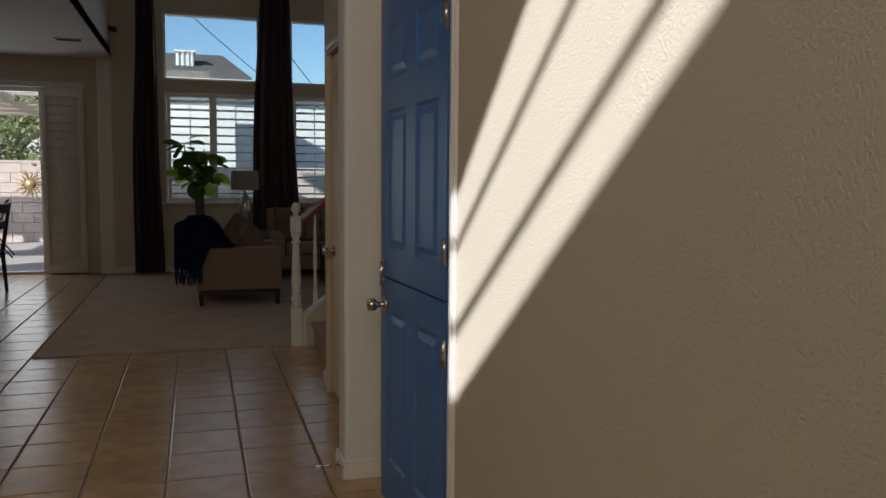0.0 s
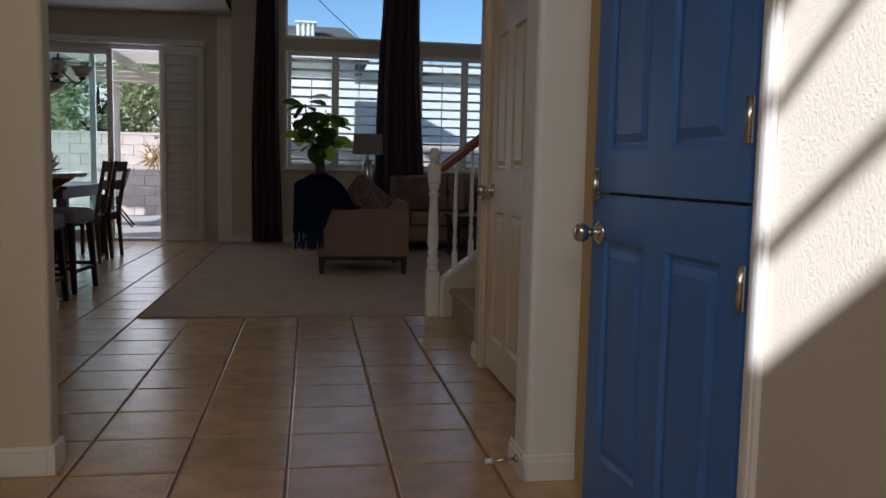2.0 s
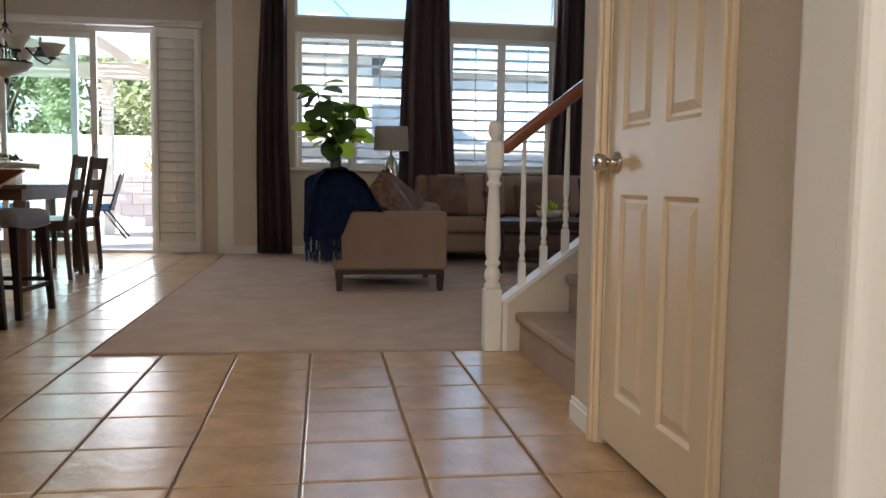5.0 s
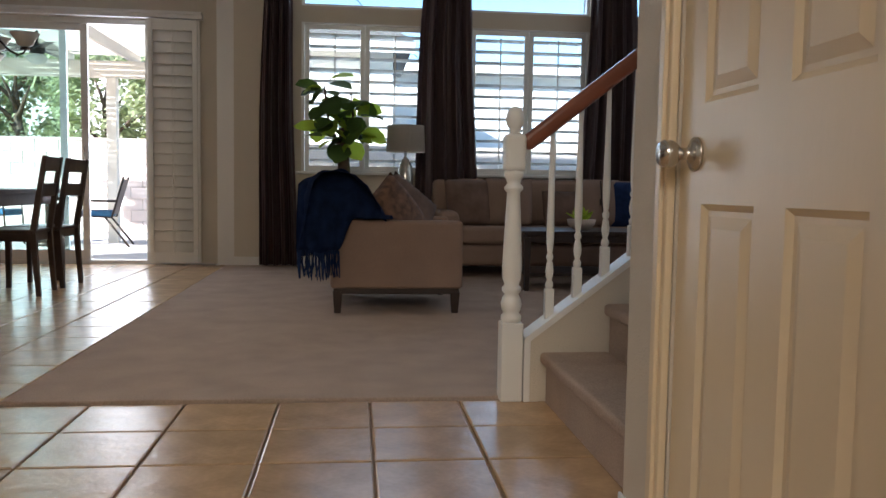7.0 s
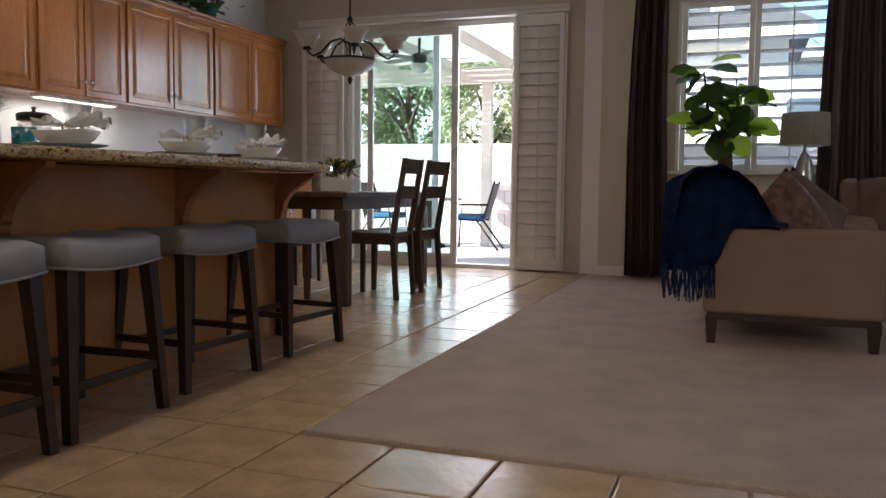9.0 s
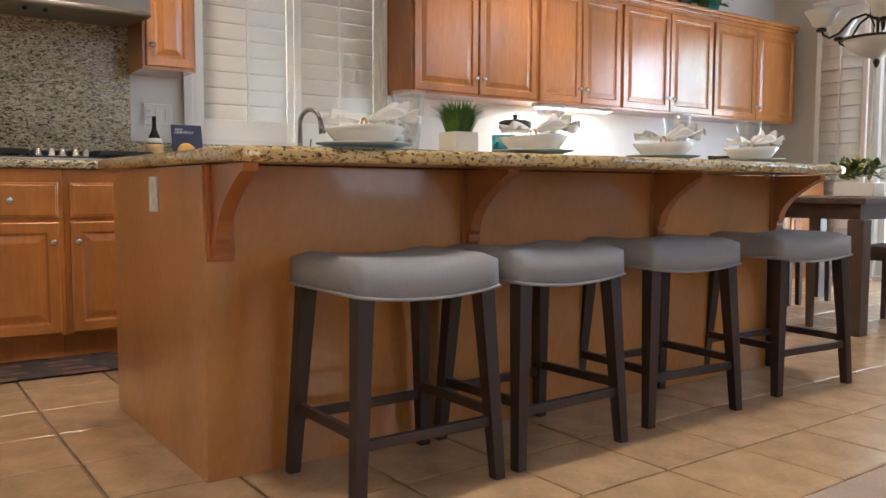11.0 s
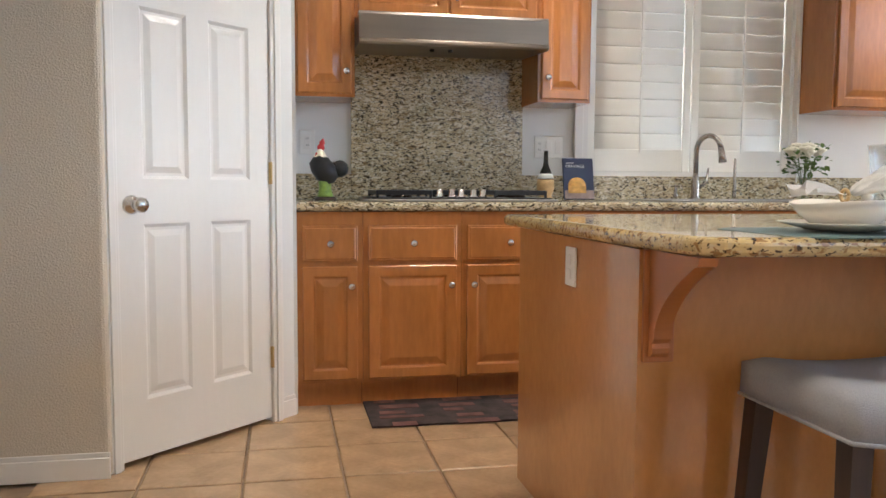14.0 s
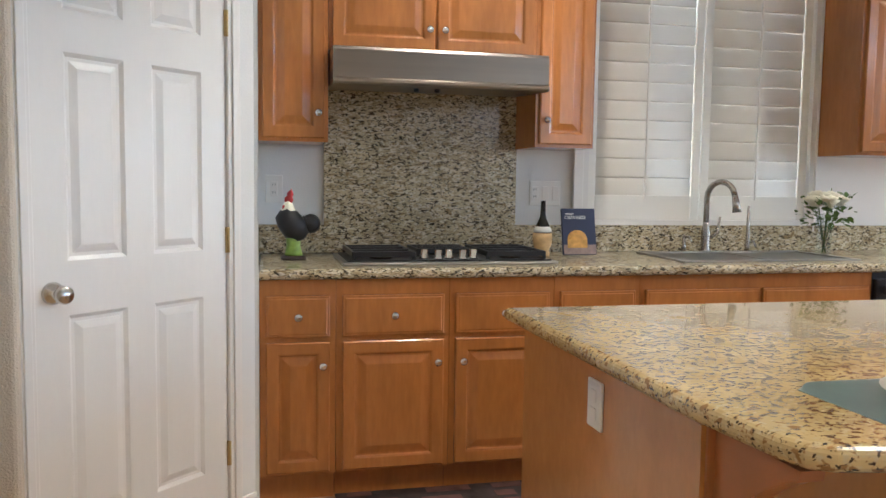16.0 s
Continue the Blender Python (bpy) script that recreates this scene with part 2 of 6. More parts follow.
STRAW = mat("straw", (0.55, 0.37, 0.17), 0.8, var=0.15, scale=40, bump=0.5)
BOOKB = mat("book_navy", (0.03, 0.04, 0.09), 0.4, var=0.1)
BREAD = mat("book_gold", (0.60, 0.33, 0.08), 0.45, var=0.3, scale=30)
PETAL = mat("cream_petal", (0.88, 0.84, 0.68), 0.7, var=0.08, scale=30)
DGLASS = mat("dark_bottle_glass", (0.012, 0.012, 0.010), 0.08, var=0.1)


def glass_mat(name, tint=(1, 1, 1), rough=0.0, fixed=None):
    m = bpy.data.materials.new(name)
    m.use_nodes = True
    n, li = m.node_tree.nodes, m.node_tree.links
    n.remove(n["Principled BSDF"])
    g, t, mx, fr = n.new("ShaderNodeBsdfGlossy"), n.new("ShaderNodeBsdfTransparent"), n.new("ShaderNodeMixShader"), n.new("ShaderNodeFresnel")
    g.inputs["Roughness"].default_value = rough
    t.inputs[0].default_value = (*tint, 1)
    fr.inputs[0].default_value = 1.45
    if fixed is None:
        li.new(fr.outputs[0], mx.inputs[0])
    else:
        mx.inputs[0].default_value = fixed
    li.new(t.outputs[0], mx.inputs[1]), li.new(g.outputs[0], mx.inputs[2])
    li.new(mx.outputs[0], n["Material Output"].inputs[0])
    return m


PANE = glass_mat("window_glass", (0.93, 0.97, 0.96))
CLEAR = glass_mat("clear_glass", (0.97, 0.98, 0.98), 0.12, 0.22)

# ---- mesh helpers ----


def box(bm, x0, x1, y0, y1, z0, z1, bevel=0.0, seg=2):
    r = bmesh.ops.create_cube(bm, size=1.0, matrix=Matrix.Translation(((x0 + x1) / 2, (y0 + y1) / 2, (z0 + z1) / 2)) @ Matrix.Diagonal((abs(x1 - x0), abs(y1 - y0), abs(z1 - z0), 1)))
    if bevel:
        es = {e for v in r["verts"] for e in v.link_edges}
        bmesh.ops.bevel(bm, geom=list(es), offset=bevel, segments=seg, affect="EDGES", profile=0.5)


def obox(bm, m, sx, sy, sz, bevel=0.0, seg=2):
    """A box of size sx, sy, sz centred at the pose m."""
    r = bmesh.ops.create_cube(bm, size=1.0, matrix=m @ Matrix.Diagonal((sx, sy, sz, 1)))
    if bevel:
        es = {e for v in r["verts"] for e in v.link_edges}
        bmesh.ops.bevel(bm, geom=list(es), offset=bevel, segments=seg, affect="EDGES", profile=0.5)


def lathe(bm, prof, at=(0, 0, 0), n=20, m=None):
    """A turned form: prof is (radius, height) from the bottom up."""
    m = m or Matrix.Translation(at)
    rings = []
    for r, z in prof:
        rings.append([bm.verts.new(m @ Vector((max(r, 1e-4) * math.cos(2 * math.pi * i / n), max(r, 1e-4) * math.sin(2 * math.pi * i / n), z))) for i in range(n)])
    for a, b in zip(rings, rings[1:]):
        for i in range(n):
            f = bm.faces.new((a[i], a[(i + 1) % n], b[(i + 1) % n], b[i]))
            f.smooth = True
    if prof[0][0] > 1e-3:
        bm.faces.new(rings[0][::-1])
    if prof[-1][0] > 1e-3:
        bm.faces.new(rings[-1])


def tube(bm, pts, r, n=8):
    """A round bar along points; r is one radius or one a point."""
    pts = [Vector(p) for p in pts]
    rings = []
    for i, p in enumerate(pts):
        d = (pts[min(i + 1, len(pts) - 1)] - pts[max(i - 1, 0)]).normalized()
        q = d.to_track_quat("Z", "X").to_matrix()
        rr = r[i] if isinstance(r, (list, tuple)) else r
        rings.append([bm.verts.new(p + q @ Vector((rr * math.cos(2 * math.pi * k / n), rr * math.sin(2 * math.pi * k / n), 0))) for k in range(n)])
    for a, b in zip(rings, rings[1:]):
        for i in range(n):
            bm.faces.new((a[i], a[(i + 1) % n], b[(i + 1) % n], b[i])).smooth = True
    bm.faces.new(rings[0][::-1]), bm.faces.new(rings[-1])


def taper(bm, p0, p1, w0, w1):
    """A square leg from p0 to p1, w0 and w1 wide."""
    p0, p1 = Vector(p0), Vector(p1)
    vs = []
    for p, w in ((p0, w0), (p1, w1)):
        vs.append([bm.verts.new(p + Vector((sx * w / 2, sy * w / 2, 0))) for sx, sy in ((-1, -1), (1, -1), (1, 1), (-1, 1))])
    a, b = vs
    for i in range(4):
        bm.faces.new((a[i], a[(i + 1) % 4], b[(i + 1) % 4], b[i]))
    bm.faces.new(a[::-1]), bm.faces.new(b)


def prism(bm, pts, m, depth):
    """A flat outline (x, z) given depth along y, at the pose m."""
    a = [bm.verts.new(m @ Vector((x, 0, z))) for x, z in pts]
    b = [bm.verts.new(m @ Vector((x, depth, z))) for x, z in pts]
    bm.faces.new(a), bm.faces.new(b[::-1])
    for i in range(len(pts)):
        j = (i + 1) % len(pts)
        bm.faces.new((a[j], a[i], b[i], b[j]))


def part(name, bm, material, parent=None, label="", smooth=False):
    """One mesh from a bmesh, under a thing or part, or alone."""
    bmesh.ops.recalc_face_normals(bm, faces=bm.faces)
    me = bpy.data.meshes.new(name)
    bm.to_mesh(me)
    bm.free()
    me.materials.append(material)
    if smooth:
        me.shade_smooth()
    ob = new(name, me)
    ob.parent = parent
    return tagged(ob, label)


def thing(name, label, category, m=None, group=""):
    ob = new(name)
    ob.empty_display_size = 0.1
    if m is not None:
        ob.matrix_basis = m
    return tagged(ob, label, category, group)


def bm_box(*a, bevel=0.0, seg=2):
    bm = bmesh.new()
    box(bm, *a, bevel=bevel, seg=seg)
    return bm


def wall(name, boxes, material=None):
    bm = bmesh.new()
    for b in boxes:
        box(bm, *b)
    return tagged(part(name, bm, material or WALL), kind="structure")

# ---- structure ----
wall("ground", [(-60, 60, -60, 90, -0.32, -0.16)], GROUND)
wall("floor", [(-4.95, 5.0, -1.55, 12.36, -0.16, -0.012)], GROUT)
wall("patio_slab", [(-8, 6, 12.36, 16.2, -0.16, -0.05)], CONCRETE)
# carpet of the living room
bm = bm_box(-1.185, 4.95, 6.755, 12.0, -0.012, 0.012, bevel=0.006)
tagged(part("carpet_floor", bm, CARPET, None, "beige wall-to-wall carpet of the living room"), kind="structure")

TALL, LOW = 5.4, 2.86
# outer and inner walls
# First box is unseen, added to stop light leaking under the pantry door.
wall("wall_west", [(-4.95, -4.78, 3.03, 4.12, 0, LOW), (-4.95, -4.78, 4.12, 6.47, 0, LOW), (-4.95, -4.78, 7.78, 12.3, 0, LOW), (-4.95, -4.78, 6.47, 7.78, 0, 1.06), (-4.95, -4.78, 6.47, 7.78, 2.42, LOW)], PALE)
wall("wall_north_kitchen", [(-4.95, -3.79, 12.25, 12.42, 0, LOW), (-1.97, -1.28, 12.25, 12.42, 0, LOW), (-3.79, -1.97, 12.25, 12.42, 2.46, LOW)])
wall("corner_pier", [(-1.28, -1.095, 12.13, 12.42, 0, LOW)], WHITE)
WINX = ((-0.435, 0.825), (1.24, 2.50), (2.915, 4.175))
bx = []
xs = [-1.095] + [v for w in WINX for v in w] + [4.95]
for a, b in zip(xs[::2], xs[1::2]):
    bx.append((a, b, 12.0, 12.18, 0, TALL))
for a, b in WINX:
    bx += [(a, b, 12.0, 12.18, 0, 0.96), (a, b, 12.0, 12.18, 2.44, 2.60), (a, b, 12.0, 12.18, 3.49, TALL)]
wall("wall_north_living", bx)
wall("wall_east", [(4.95, 5.12, 5.42, 12.18, 0, TALL)])
wall("wall_above_kitchen", [(-1.21, -1.09, 4.13, 12.42, LOW + 0.004, TALL)])
wall("wall_stair_back", [(0.90, 4.95, 5.42, 5.55, 0, TALL)])
wall("wall_closet", [(0.745, 0.87, 4.005, 4.56, 0, TALL), (0.745, 0.87, 5.29, 5.55, 0, TALL), (0.745, 0.87, 4.56, 5.29, 2.05, TALL)])
# Pier takes the paler wall colour to carry the bright light on it.
bm = bm_box(0.57, 0.90, 3.838, 4.005, 0, TALL, bevel=0.022, seg=4)
tagged(part("wall_pier", bm, PALE, None, ""), kind="structure")
wall("wall_hall_east", [(0.75, 0.90, -1.5, 2.872, 0, TALL), (0.75, 0.90, 2.872, 3.76, 2.06, TALL), (0.75, 0.90, 3.76, 3.838, 0, TALL)])
bm = bmesh.new()
box(bm, -1.36, -0.905, 4.045, 4.135, 0, TALL, bevel=0.018, seg=4)
tagged(part("wall_kitchen_south", bm, WALL, None, ""), kind="structure")
wall("wall_pantry_side", [(-4.78, -4.05, 4.80, 4.905, 0, LOW)], PALE)
# entry walls; the unseen west one's raked opening is cut to cast the sun patch
D = SUN_DIR
WX = -2.6
wall("wall_kitchen_south_return", [(-1.36, -1.24, 3.15, 4.02, 0, TALL), (-4.95, -1.24, 3.03, 3.15, 0, TALL), (-1.36, -1.24, 4.02, 4.13, LOW + 0.13, TALL), (-4.95, -1.36, 4.13, 4.25, LOW + 0.125, TALL)])
wall("wall_entry_south", [(-2.75, 0.90, -1.65, -1.5, 0, TALL)])


def back(y, z):
    """The point (y, z) of the west wall's inner face whose sunray meets the hall wall at (y, z)."""
    s = (0.75 - WX) / D.x
    return y - D.y * s, z - D.z * s


YA, YB = 2.848, 1.05
FAN = [(0.534, 0.742), (0.764, 0.692), (1.025, 0.75), (1.165, 0.89)]
band = lambda k, y: back(y, FAN[k][0] + FAN[k][1] * (2.94 - y))
lo = [band(0, YB), band(0, YA)]
hi = [band(3, YB), band(3, YA)]
ya, yb = lo[0][0], lo[1][0]
T = 0.03
side = Matrix(((0, 1, 0, WX - T), (1, 0, 0, 0), (0, 0, 1, 0), (0, 0, 0, 1)))
bm = bmesh.new()
prism(bm, [(-1.65, 0), (ya, 0), (ya, TALL), (-1.65, TALL)], side, T)
prism(bm, [(yb, 0), (4.0, 0), (4.0, TALL), (yb, TALL)], side, T)
prism(bm, [(ya, 0), (yb, 0), lo[1], lo[0]], side, T)
prism(bm, [hi[0], hi[1], (yb, TALL), (ya, TALL)], side, T)
tagged(part("wall_entry_sun_mask", bm, WALL), kind="structure")
# Unseen bars, set back along the sunrays to draw the patch's dark stripes.
bm = bmesh.new()
for k, hw in ((1, 0.022), (2, 0.020)):
    (ax, az), (cx, cz) = band(k, YB), band(k, YA)
    prism(bm, [(ax, az - hw), (cx, cz - hw), (cx, cz + hw), (ax, az + hw)], side, T)
tagged(part("window_entry_bars", bm, WHITE), kind="structure")
wall("ceiling_kitchen", [(-4.95, -1.09, 4.13, 12.42, LOW, LOW + 0.12), (-4.95, -1.36, 3.15, 4.13, LOW, LOW + 0.12)], CEIL)
bm = bm_box(-4.35, 5.12, -1.6, 12.42, TALL, TALL + 0.12)
tagged(part("ceiling_tall", bm, CEIL), kind="structure")
# pantry diagonal wall with its door
PA, PB = Vector((-4.045, 4.89, 0)), Vector((-3.40, 4.235, 0))
pd = (PB - PA).normalized()
PM = Matrix.Translation(PA) @ Matrix.Rotation(math.atan2(pd.y, pd.x), 4, "Z")
PL = (PB - PA).length
D0, D1 = 0.14, 0.85
bm = bmesh.new()
for a, b, z0, z1 in ((0, D0 - 0.012, 0, LOW), (D1 + 0.012, PL, 0, LOW), (D0 - 0.012, D1 + 0.012, 2.05, LOW)):
    obox(bm, PM @ Matrix.Translation(((a + b) / 2, -0.055, (z0 + z1) / 2)), b - a, 0.11, z1 - z0)
tagged(part("wall_pantry", bm, PALE), kind="structure")
bm = bmesh.new()
box(bm, -3.50, -3.372, 3.2, 4.262, 0, LOW, 0.018, 3)
tagged(part("wall_pantry_corner", bm, WALL), kind="structure")


def casing(name, m, a, b, top, w=0.06, t=0.018, face=1, paint=None):
    """Door trim round an opening from a to b along local x, standing proud of the wall along local y times face."""
    bm = bmesh.new()
    for x0, x1, z0, z1 in ((a - w, a, 0, top), (b, b + w, 0, top), (a - w, b + w, top, top + w)):
        obox(bm, m @ Matrix.Translation(((x0 + x1) / 2, face * t / 2, (z0 + z1) / 2)), x1 - x0, t, z1 - z0, 0.004)
        obox(bm, m @ Matrix.Translation(((x0 + x1) / 2, face * (t + 0.004), (z0 + z1) / 2)), (x1 - x0) * 0.45 if z0 == 0 else x1 - x0, 0.010, z1 - z0 if z0 == 0 else (z1 - z0) * 0.45, 0.003)
    return tagged(part(name, bm, paint or WHITE), kind="structure")


def panel_relief(bm, x0, x1, z0, z1, y, out, d=0.009):
    """A raised field in a sunk frame, on the face at y that looks along out."""
    lv = [(0.0, 0.0), (0.012, -d), (0.022, -d), (0.045, -0.001)]
    rings = []
    for ins, dep in lv:
        rings.append([bm.verts.new((x, y + out * dep, z)) for x, z in ((x0 + ins, z0 + ins), (x1 - ins, z0 + ins), (x1 - ins, z1 - ins), (x0 + ins, z1 - ins))])
    for a, b in zip(rings, rings[1:]):
        for i in range(4):
            bm.faces.new((a[i], a[(i + 1) % 4], b[(i + 1) % 4], b[i]))
    bm.faces.new(rings[-1])


def leaf_mesh(w, z0, z1, t, rows, stile=0.105, mid=0.10):
    """A panelled leaf: frame bars and the panels' sunk and raised relief on the front (y = t) and back (y = 0)."""
    bm = bmesh.new()
    xs_ = [(stile, w / 2 - mid / 2), (w / 2 + mid / 2, w - stile)] if mid else [(stile, w - stile)]
    cuts = [0] + [v for p in xs_ for v in p] + [w]
    for a, b in zip(cuts[::2], cuts[1::2]):
        box(bm, a, b, 0, t, z0, z1)
    for a, b in xs_:
        zc = [z0] + [v for r in rows for v in r] + [z1]
        for c, d in zip(zc[::2], zc[1::2]):
            box(bm, a, b, 0, t, c, d)
    pb = bmesh.new()
    for a, b in xs_:
        for c, d in rows:
            panel_relief(pb, a, b, c, d, t, 1)
            panel_relief(pb, a, b, c, d, 0, -1)
    return bm, pb


def knob_set(parent, m, side=1):
    """A round nickel knob with its rose; local y points out of the door."""
    bm = bmesh.new()
    mm = m @ Matrix.Rotation(radians(-90), 4, "X")
    lathe(bm, [(0.033, 0), (0.033, 0.006), (0.022, 0.012), (0.012, 0.016), (0.012, 0.034), (0.020, 0.040), (0.0265, 0.052), (0.0265, 0.066), (0.021, 0.074), (0.0, 0.075)], m=mm)
    return part("door_knob", bm, CHROME, parent, "satin nickel round knob")


def hinge(parent, x, y, z, metal=None):
    bm = bmesh.new()
    tube(bm, [(x, y, z - 0.045), (x, y, z + 0.045)], 0.007, 8)
    box(bm, x - 0.012, x + 0.010, y - 0.004, y, z - 0.045, z + 0.045)
    part("hinge", bm, metal or CHROME, parent, "brass butt hinge" if metal else "steel butt hinge")


ROWS6 = [(0.23, 0.86), (1.02, 1.62), (1.74, 1.91)]


def six_panel_door(name, label, m, w, knob_x, hinge_x, material=WHITE, rows=ROWS6, knob_z=0.93):
    door = thing(name, label, "door", m)
    bm, pb = leaf_mesh(w, 0.022, 2.03, 0.035, rows)
    part("leaf", bm, material, door)
    part("panels", pb, material, door)
    knob_set(door, Matrix.Translation((knob_x, 0.035, knob_z)))
    for z in (0.28, 1.05, 1.80):
        hinge(door, hinge_x, 0.042, z, BRASS if material is WHITE else None)
    return door


# pantry door: its face looks into the kitchen, local x runs from the hinges to the latch
six_panel_door("pantry_door", "white painted six-panel pantry door, closed, in the kitchen corner", PM @ Matrix.Translation((D0, -0.03, 0)), D1 - D0, D1 - D0 - 0.055, -0.004)
casing("trim_pantry_door", PM @ Matrix.Translation((0, 0.001, 0)), D0 - 0.002, D1 + 0.003, 2.036, 0.058)
# closet door in the hall, looking along -x
CM = Matrix.Translation((0.785, 4.565, 0)) @ Matrix.Rotation(radians(90), 4, "Z")
six_panel_door("closet_door", "six-panel closet door under the stairs, closed, cream from warm light", CM, 0.72, 0.645, -0.004, CREAM, [(0.18, 0.79), (0.98, 1.60), (1.72, 1.91)], 0.885)
casing("trim_closet_door", Matrix.Translation((0.744, 0, 0)) @ Matrix.Rotation(radians(90), 4, "Z"), 4.558, 5.292, 2.05, 0.06, paint=CREAM)
# blue dutch door
BM = Matrix.Translation((0.772, 2.884, -0.013)) @ Matrix.Rotation(radians(93.2), 4, "Z")
blue = thing("dutch_door", "blue painted two-part dutch door with raised panels, just ajar", "door", BM)
bm, pb = leaf_mesh(0.76, 0.012, 0.932, 0.040, [(0.19, 0.81)], 0.085, 0.11)
low = part("lower_leaf", bm, BLUE, blue, "blue lower leaf")
part("lower_panels", pb, BLUE, low)
knob_set(low, Matrix.Translation((0.702, 0.040, 0.825)))
hinge(low, 0.003, 0.046, 0.77)
hinge(low, 0.003, 0.046, 0.20)
bm, pb = leaf_mesh(0.76, 0.940, 2.03, 0.040, [(1.05, 1.60), (1.72, 1.92)], 0.085, 0.11)
up = part("upper_leaf", bm, BLUE, blue, "blue upper leaf")
part("upper_panels", pb, BLUE, up)
for z in (1.10, 1.85):
    hinge(up, 0.003, 0.046, z)
bm = bmesh.new()
box(bm, 0.712, 0.738, 0.040, 0.048, 0.945, 1.005, 0.002)
tube(bm, [(0.725, 0.052, 0.90), (0.725, 0.052, 1.00)], 0.006)
box(bm, 0.700, 0.750, 0.040, 0.050, 0.918, 0.930, 0.002)
part("slide_bolt", bm, CHROME, up, "small steel slide bolt")
bm = bmesh.new()
box(bm, 0.736, 0.75, 2.822, 2.872, 0, 2.12, 0.003)
box(bm, 0.731, 0.738, 2.832, 2.850, 0, 2.12, 0.002)
tagged(part("trim_dutch_door", bm, WHITE), kind="structure")
# Jamb in one even orange-brown, unlike the white trim at the hinges.
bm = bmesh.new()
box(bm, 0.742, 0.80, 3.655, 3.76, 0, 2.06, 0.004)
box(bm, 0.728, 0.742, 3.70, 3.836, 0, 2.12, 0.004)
tagged(part("jamb_dutch_door", bm, mat("jamb_orange_brown", (0.50, 0.34, 0.14), 0.5, var=0.03)), kind="structure")
wall("closet_room_back", [(0.90, 1.6, 2.5, 2.6, 0, 2.4), (1.6, 1.7, 2.5, 5.4, 0, 2.4), (0.90, 1.6, 3.75, 3.80, 0, 2.4)])


def baseboard(name, pts, h=0.085, t=0.013):
    """Skirting along plan segments (x0, y0, x1, y1), each on its left side."""
    bm = bmesh.new()
    for x0, y0, x1, y1 in pts:
        a, b = Vector((x0, y0, 0)), Vector((x1, y1, 0))
        m = Matrix.Translation(a) @ Matrix.Rotation(math.atan2(y1 - y0, x1 - x0), 4, "Z")
        ln = (b - a).length
        obox(bm, m @ Matrix.Translation((ln / 2, t / 2, h / 2 - 0.01)), ln, t, h - 0.02, 0.002)
        obox(bm, m @ Matrix.Translation((ln / 2, t / 3, h - 0.012)), ln, t * 0.66, 0.022, 0.004)
    return tagged(part(name, bm, WHITE), kind="structure")


baseboard("baseboard_hall", [(0.57, 3.825, 0.57, 4.018), (0.728, 3.838, 0.557, 3.838), (0.745, 4.018, 0.745, 4.50), (0.745, 5.352, 0.745, 5.565), (0.75, -1.5, 0.75, 2.822)])
bm = bmesh.new()
box(bm, -0.918, -0.892, 4.032, 4.148, 0, 0.075, 0.003)
box(bm, -1.36, -0.9185, 4.032, 4.045, 0, 0.075, 0.003)
box(bm, -0.918, -0.895, 4.035, 4.145, 0.075, 0.092, 0.003)
box(bm, -1.36, -0.9185, 4.036, 4.045, 0.075, 0.092, 0.003)
box(bm, -3.372, -3.359, 3.15, 4.262, 0, 0.074, 0.003)
box(bm, -3.372, -3.363, 3.15, 4.262, 0.074, 0.092, 0.003)
box(bm, -1.36, -0.9185, 4.135, 4.148, 0, 0.075, 0.003)
tagged(part("baseboard_pier", bm, WHITE), kind="structure")
bm = bmesh.new()
for a, b in ((0, D0 - 0.062), (D1 + 0.062, PL + 0.01)):
    obox(bm, PM @ Matrix.Translation(((a + b) / 2, 0.0065, 0.037)), b - a, 0.013, 0.074, 0.002)
    obox(bm, PM @ Matrix.Translation(((a + b) / 2, 0.0045, 0.083)), b - a, 0.009, 0.018, 0.003)
tagged(part("baseboard_pantry", bm, WHITE), kind="structure")
bm = bmesh.new()
box(bm, -1.095, 4.95, 11.987, 12.0, 0.012, 0.10, 0.003)
box(bm, -1.295, -1.08, 12.118, 12.13, 0, 0.012, 0.003)
tagged(part("baseboard_living", bm, WHITE), kind="structure")

# ---- stairs ----
stairs = thing("staircase", "beige carpeted staircase with white balusters and a cherry wood handrail", "stairs")
RISE, RUN, X0 = 0.185, 0.245, 0.83
for i in range(11):
    part("riser", bm_box(X0 + i * RUN, X0 + 11 * RUN, 5.555, 6.70, i * RISE, (i + 1) * RISE - 0.002), CARPET, stairs, "beige carpeted riser")
for i in range(11):
    bm = bm_box(X0 + i * RUN - 0.028, X0 + (i + 1) * RUN - 0.002, 5.556, 6.699, (i + 1) * RISE - 0.034, (i + 1) * RISE + 0.012, bevel=0.016, seg=3)
    part("tread", bm, CARPET, stairs, "rounded beige carpet tread", smooth=False)
SL = 0.757
sz = lambda x: 0.232 + SL * (x - 0.757)
bm = bmesh.new()
prism(bm, [(0.745, 0), (0.80, 0), (3.6, sz(3.6) - 0.62), (3.6, sz(3.6)), (0.745, sz(0.745))], Matrix.Translation((0, 6.705, 0)), 0.09)
prism(bm, [(0.80, 0), (3.6, 0), (3.6, 1.8), (0.80, 0.02)], Matrix.Translation((0, 6.712, 0)), 0.07)
part("side_wall", bm, WALL, stairs, "beige painted wall under the stair rail")
part("stringer_end", bm_box(0.742, 0.768, 6.700, 6.792, 0, 0.245, bevel=0.003), WHITE, stairs, "white trim at the foot of the stairs")
bm = bmesh.new()
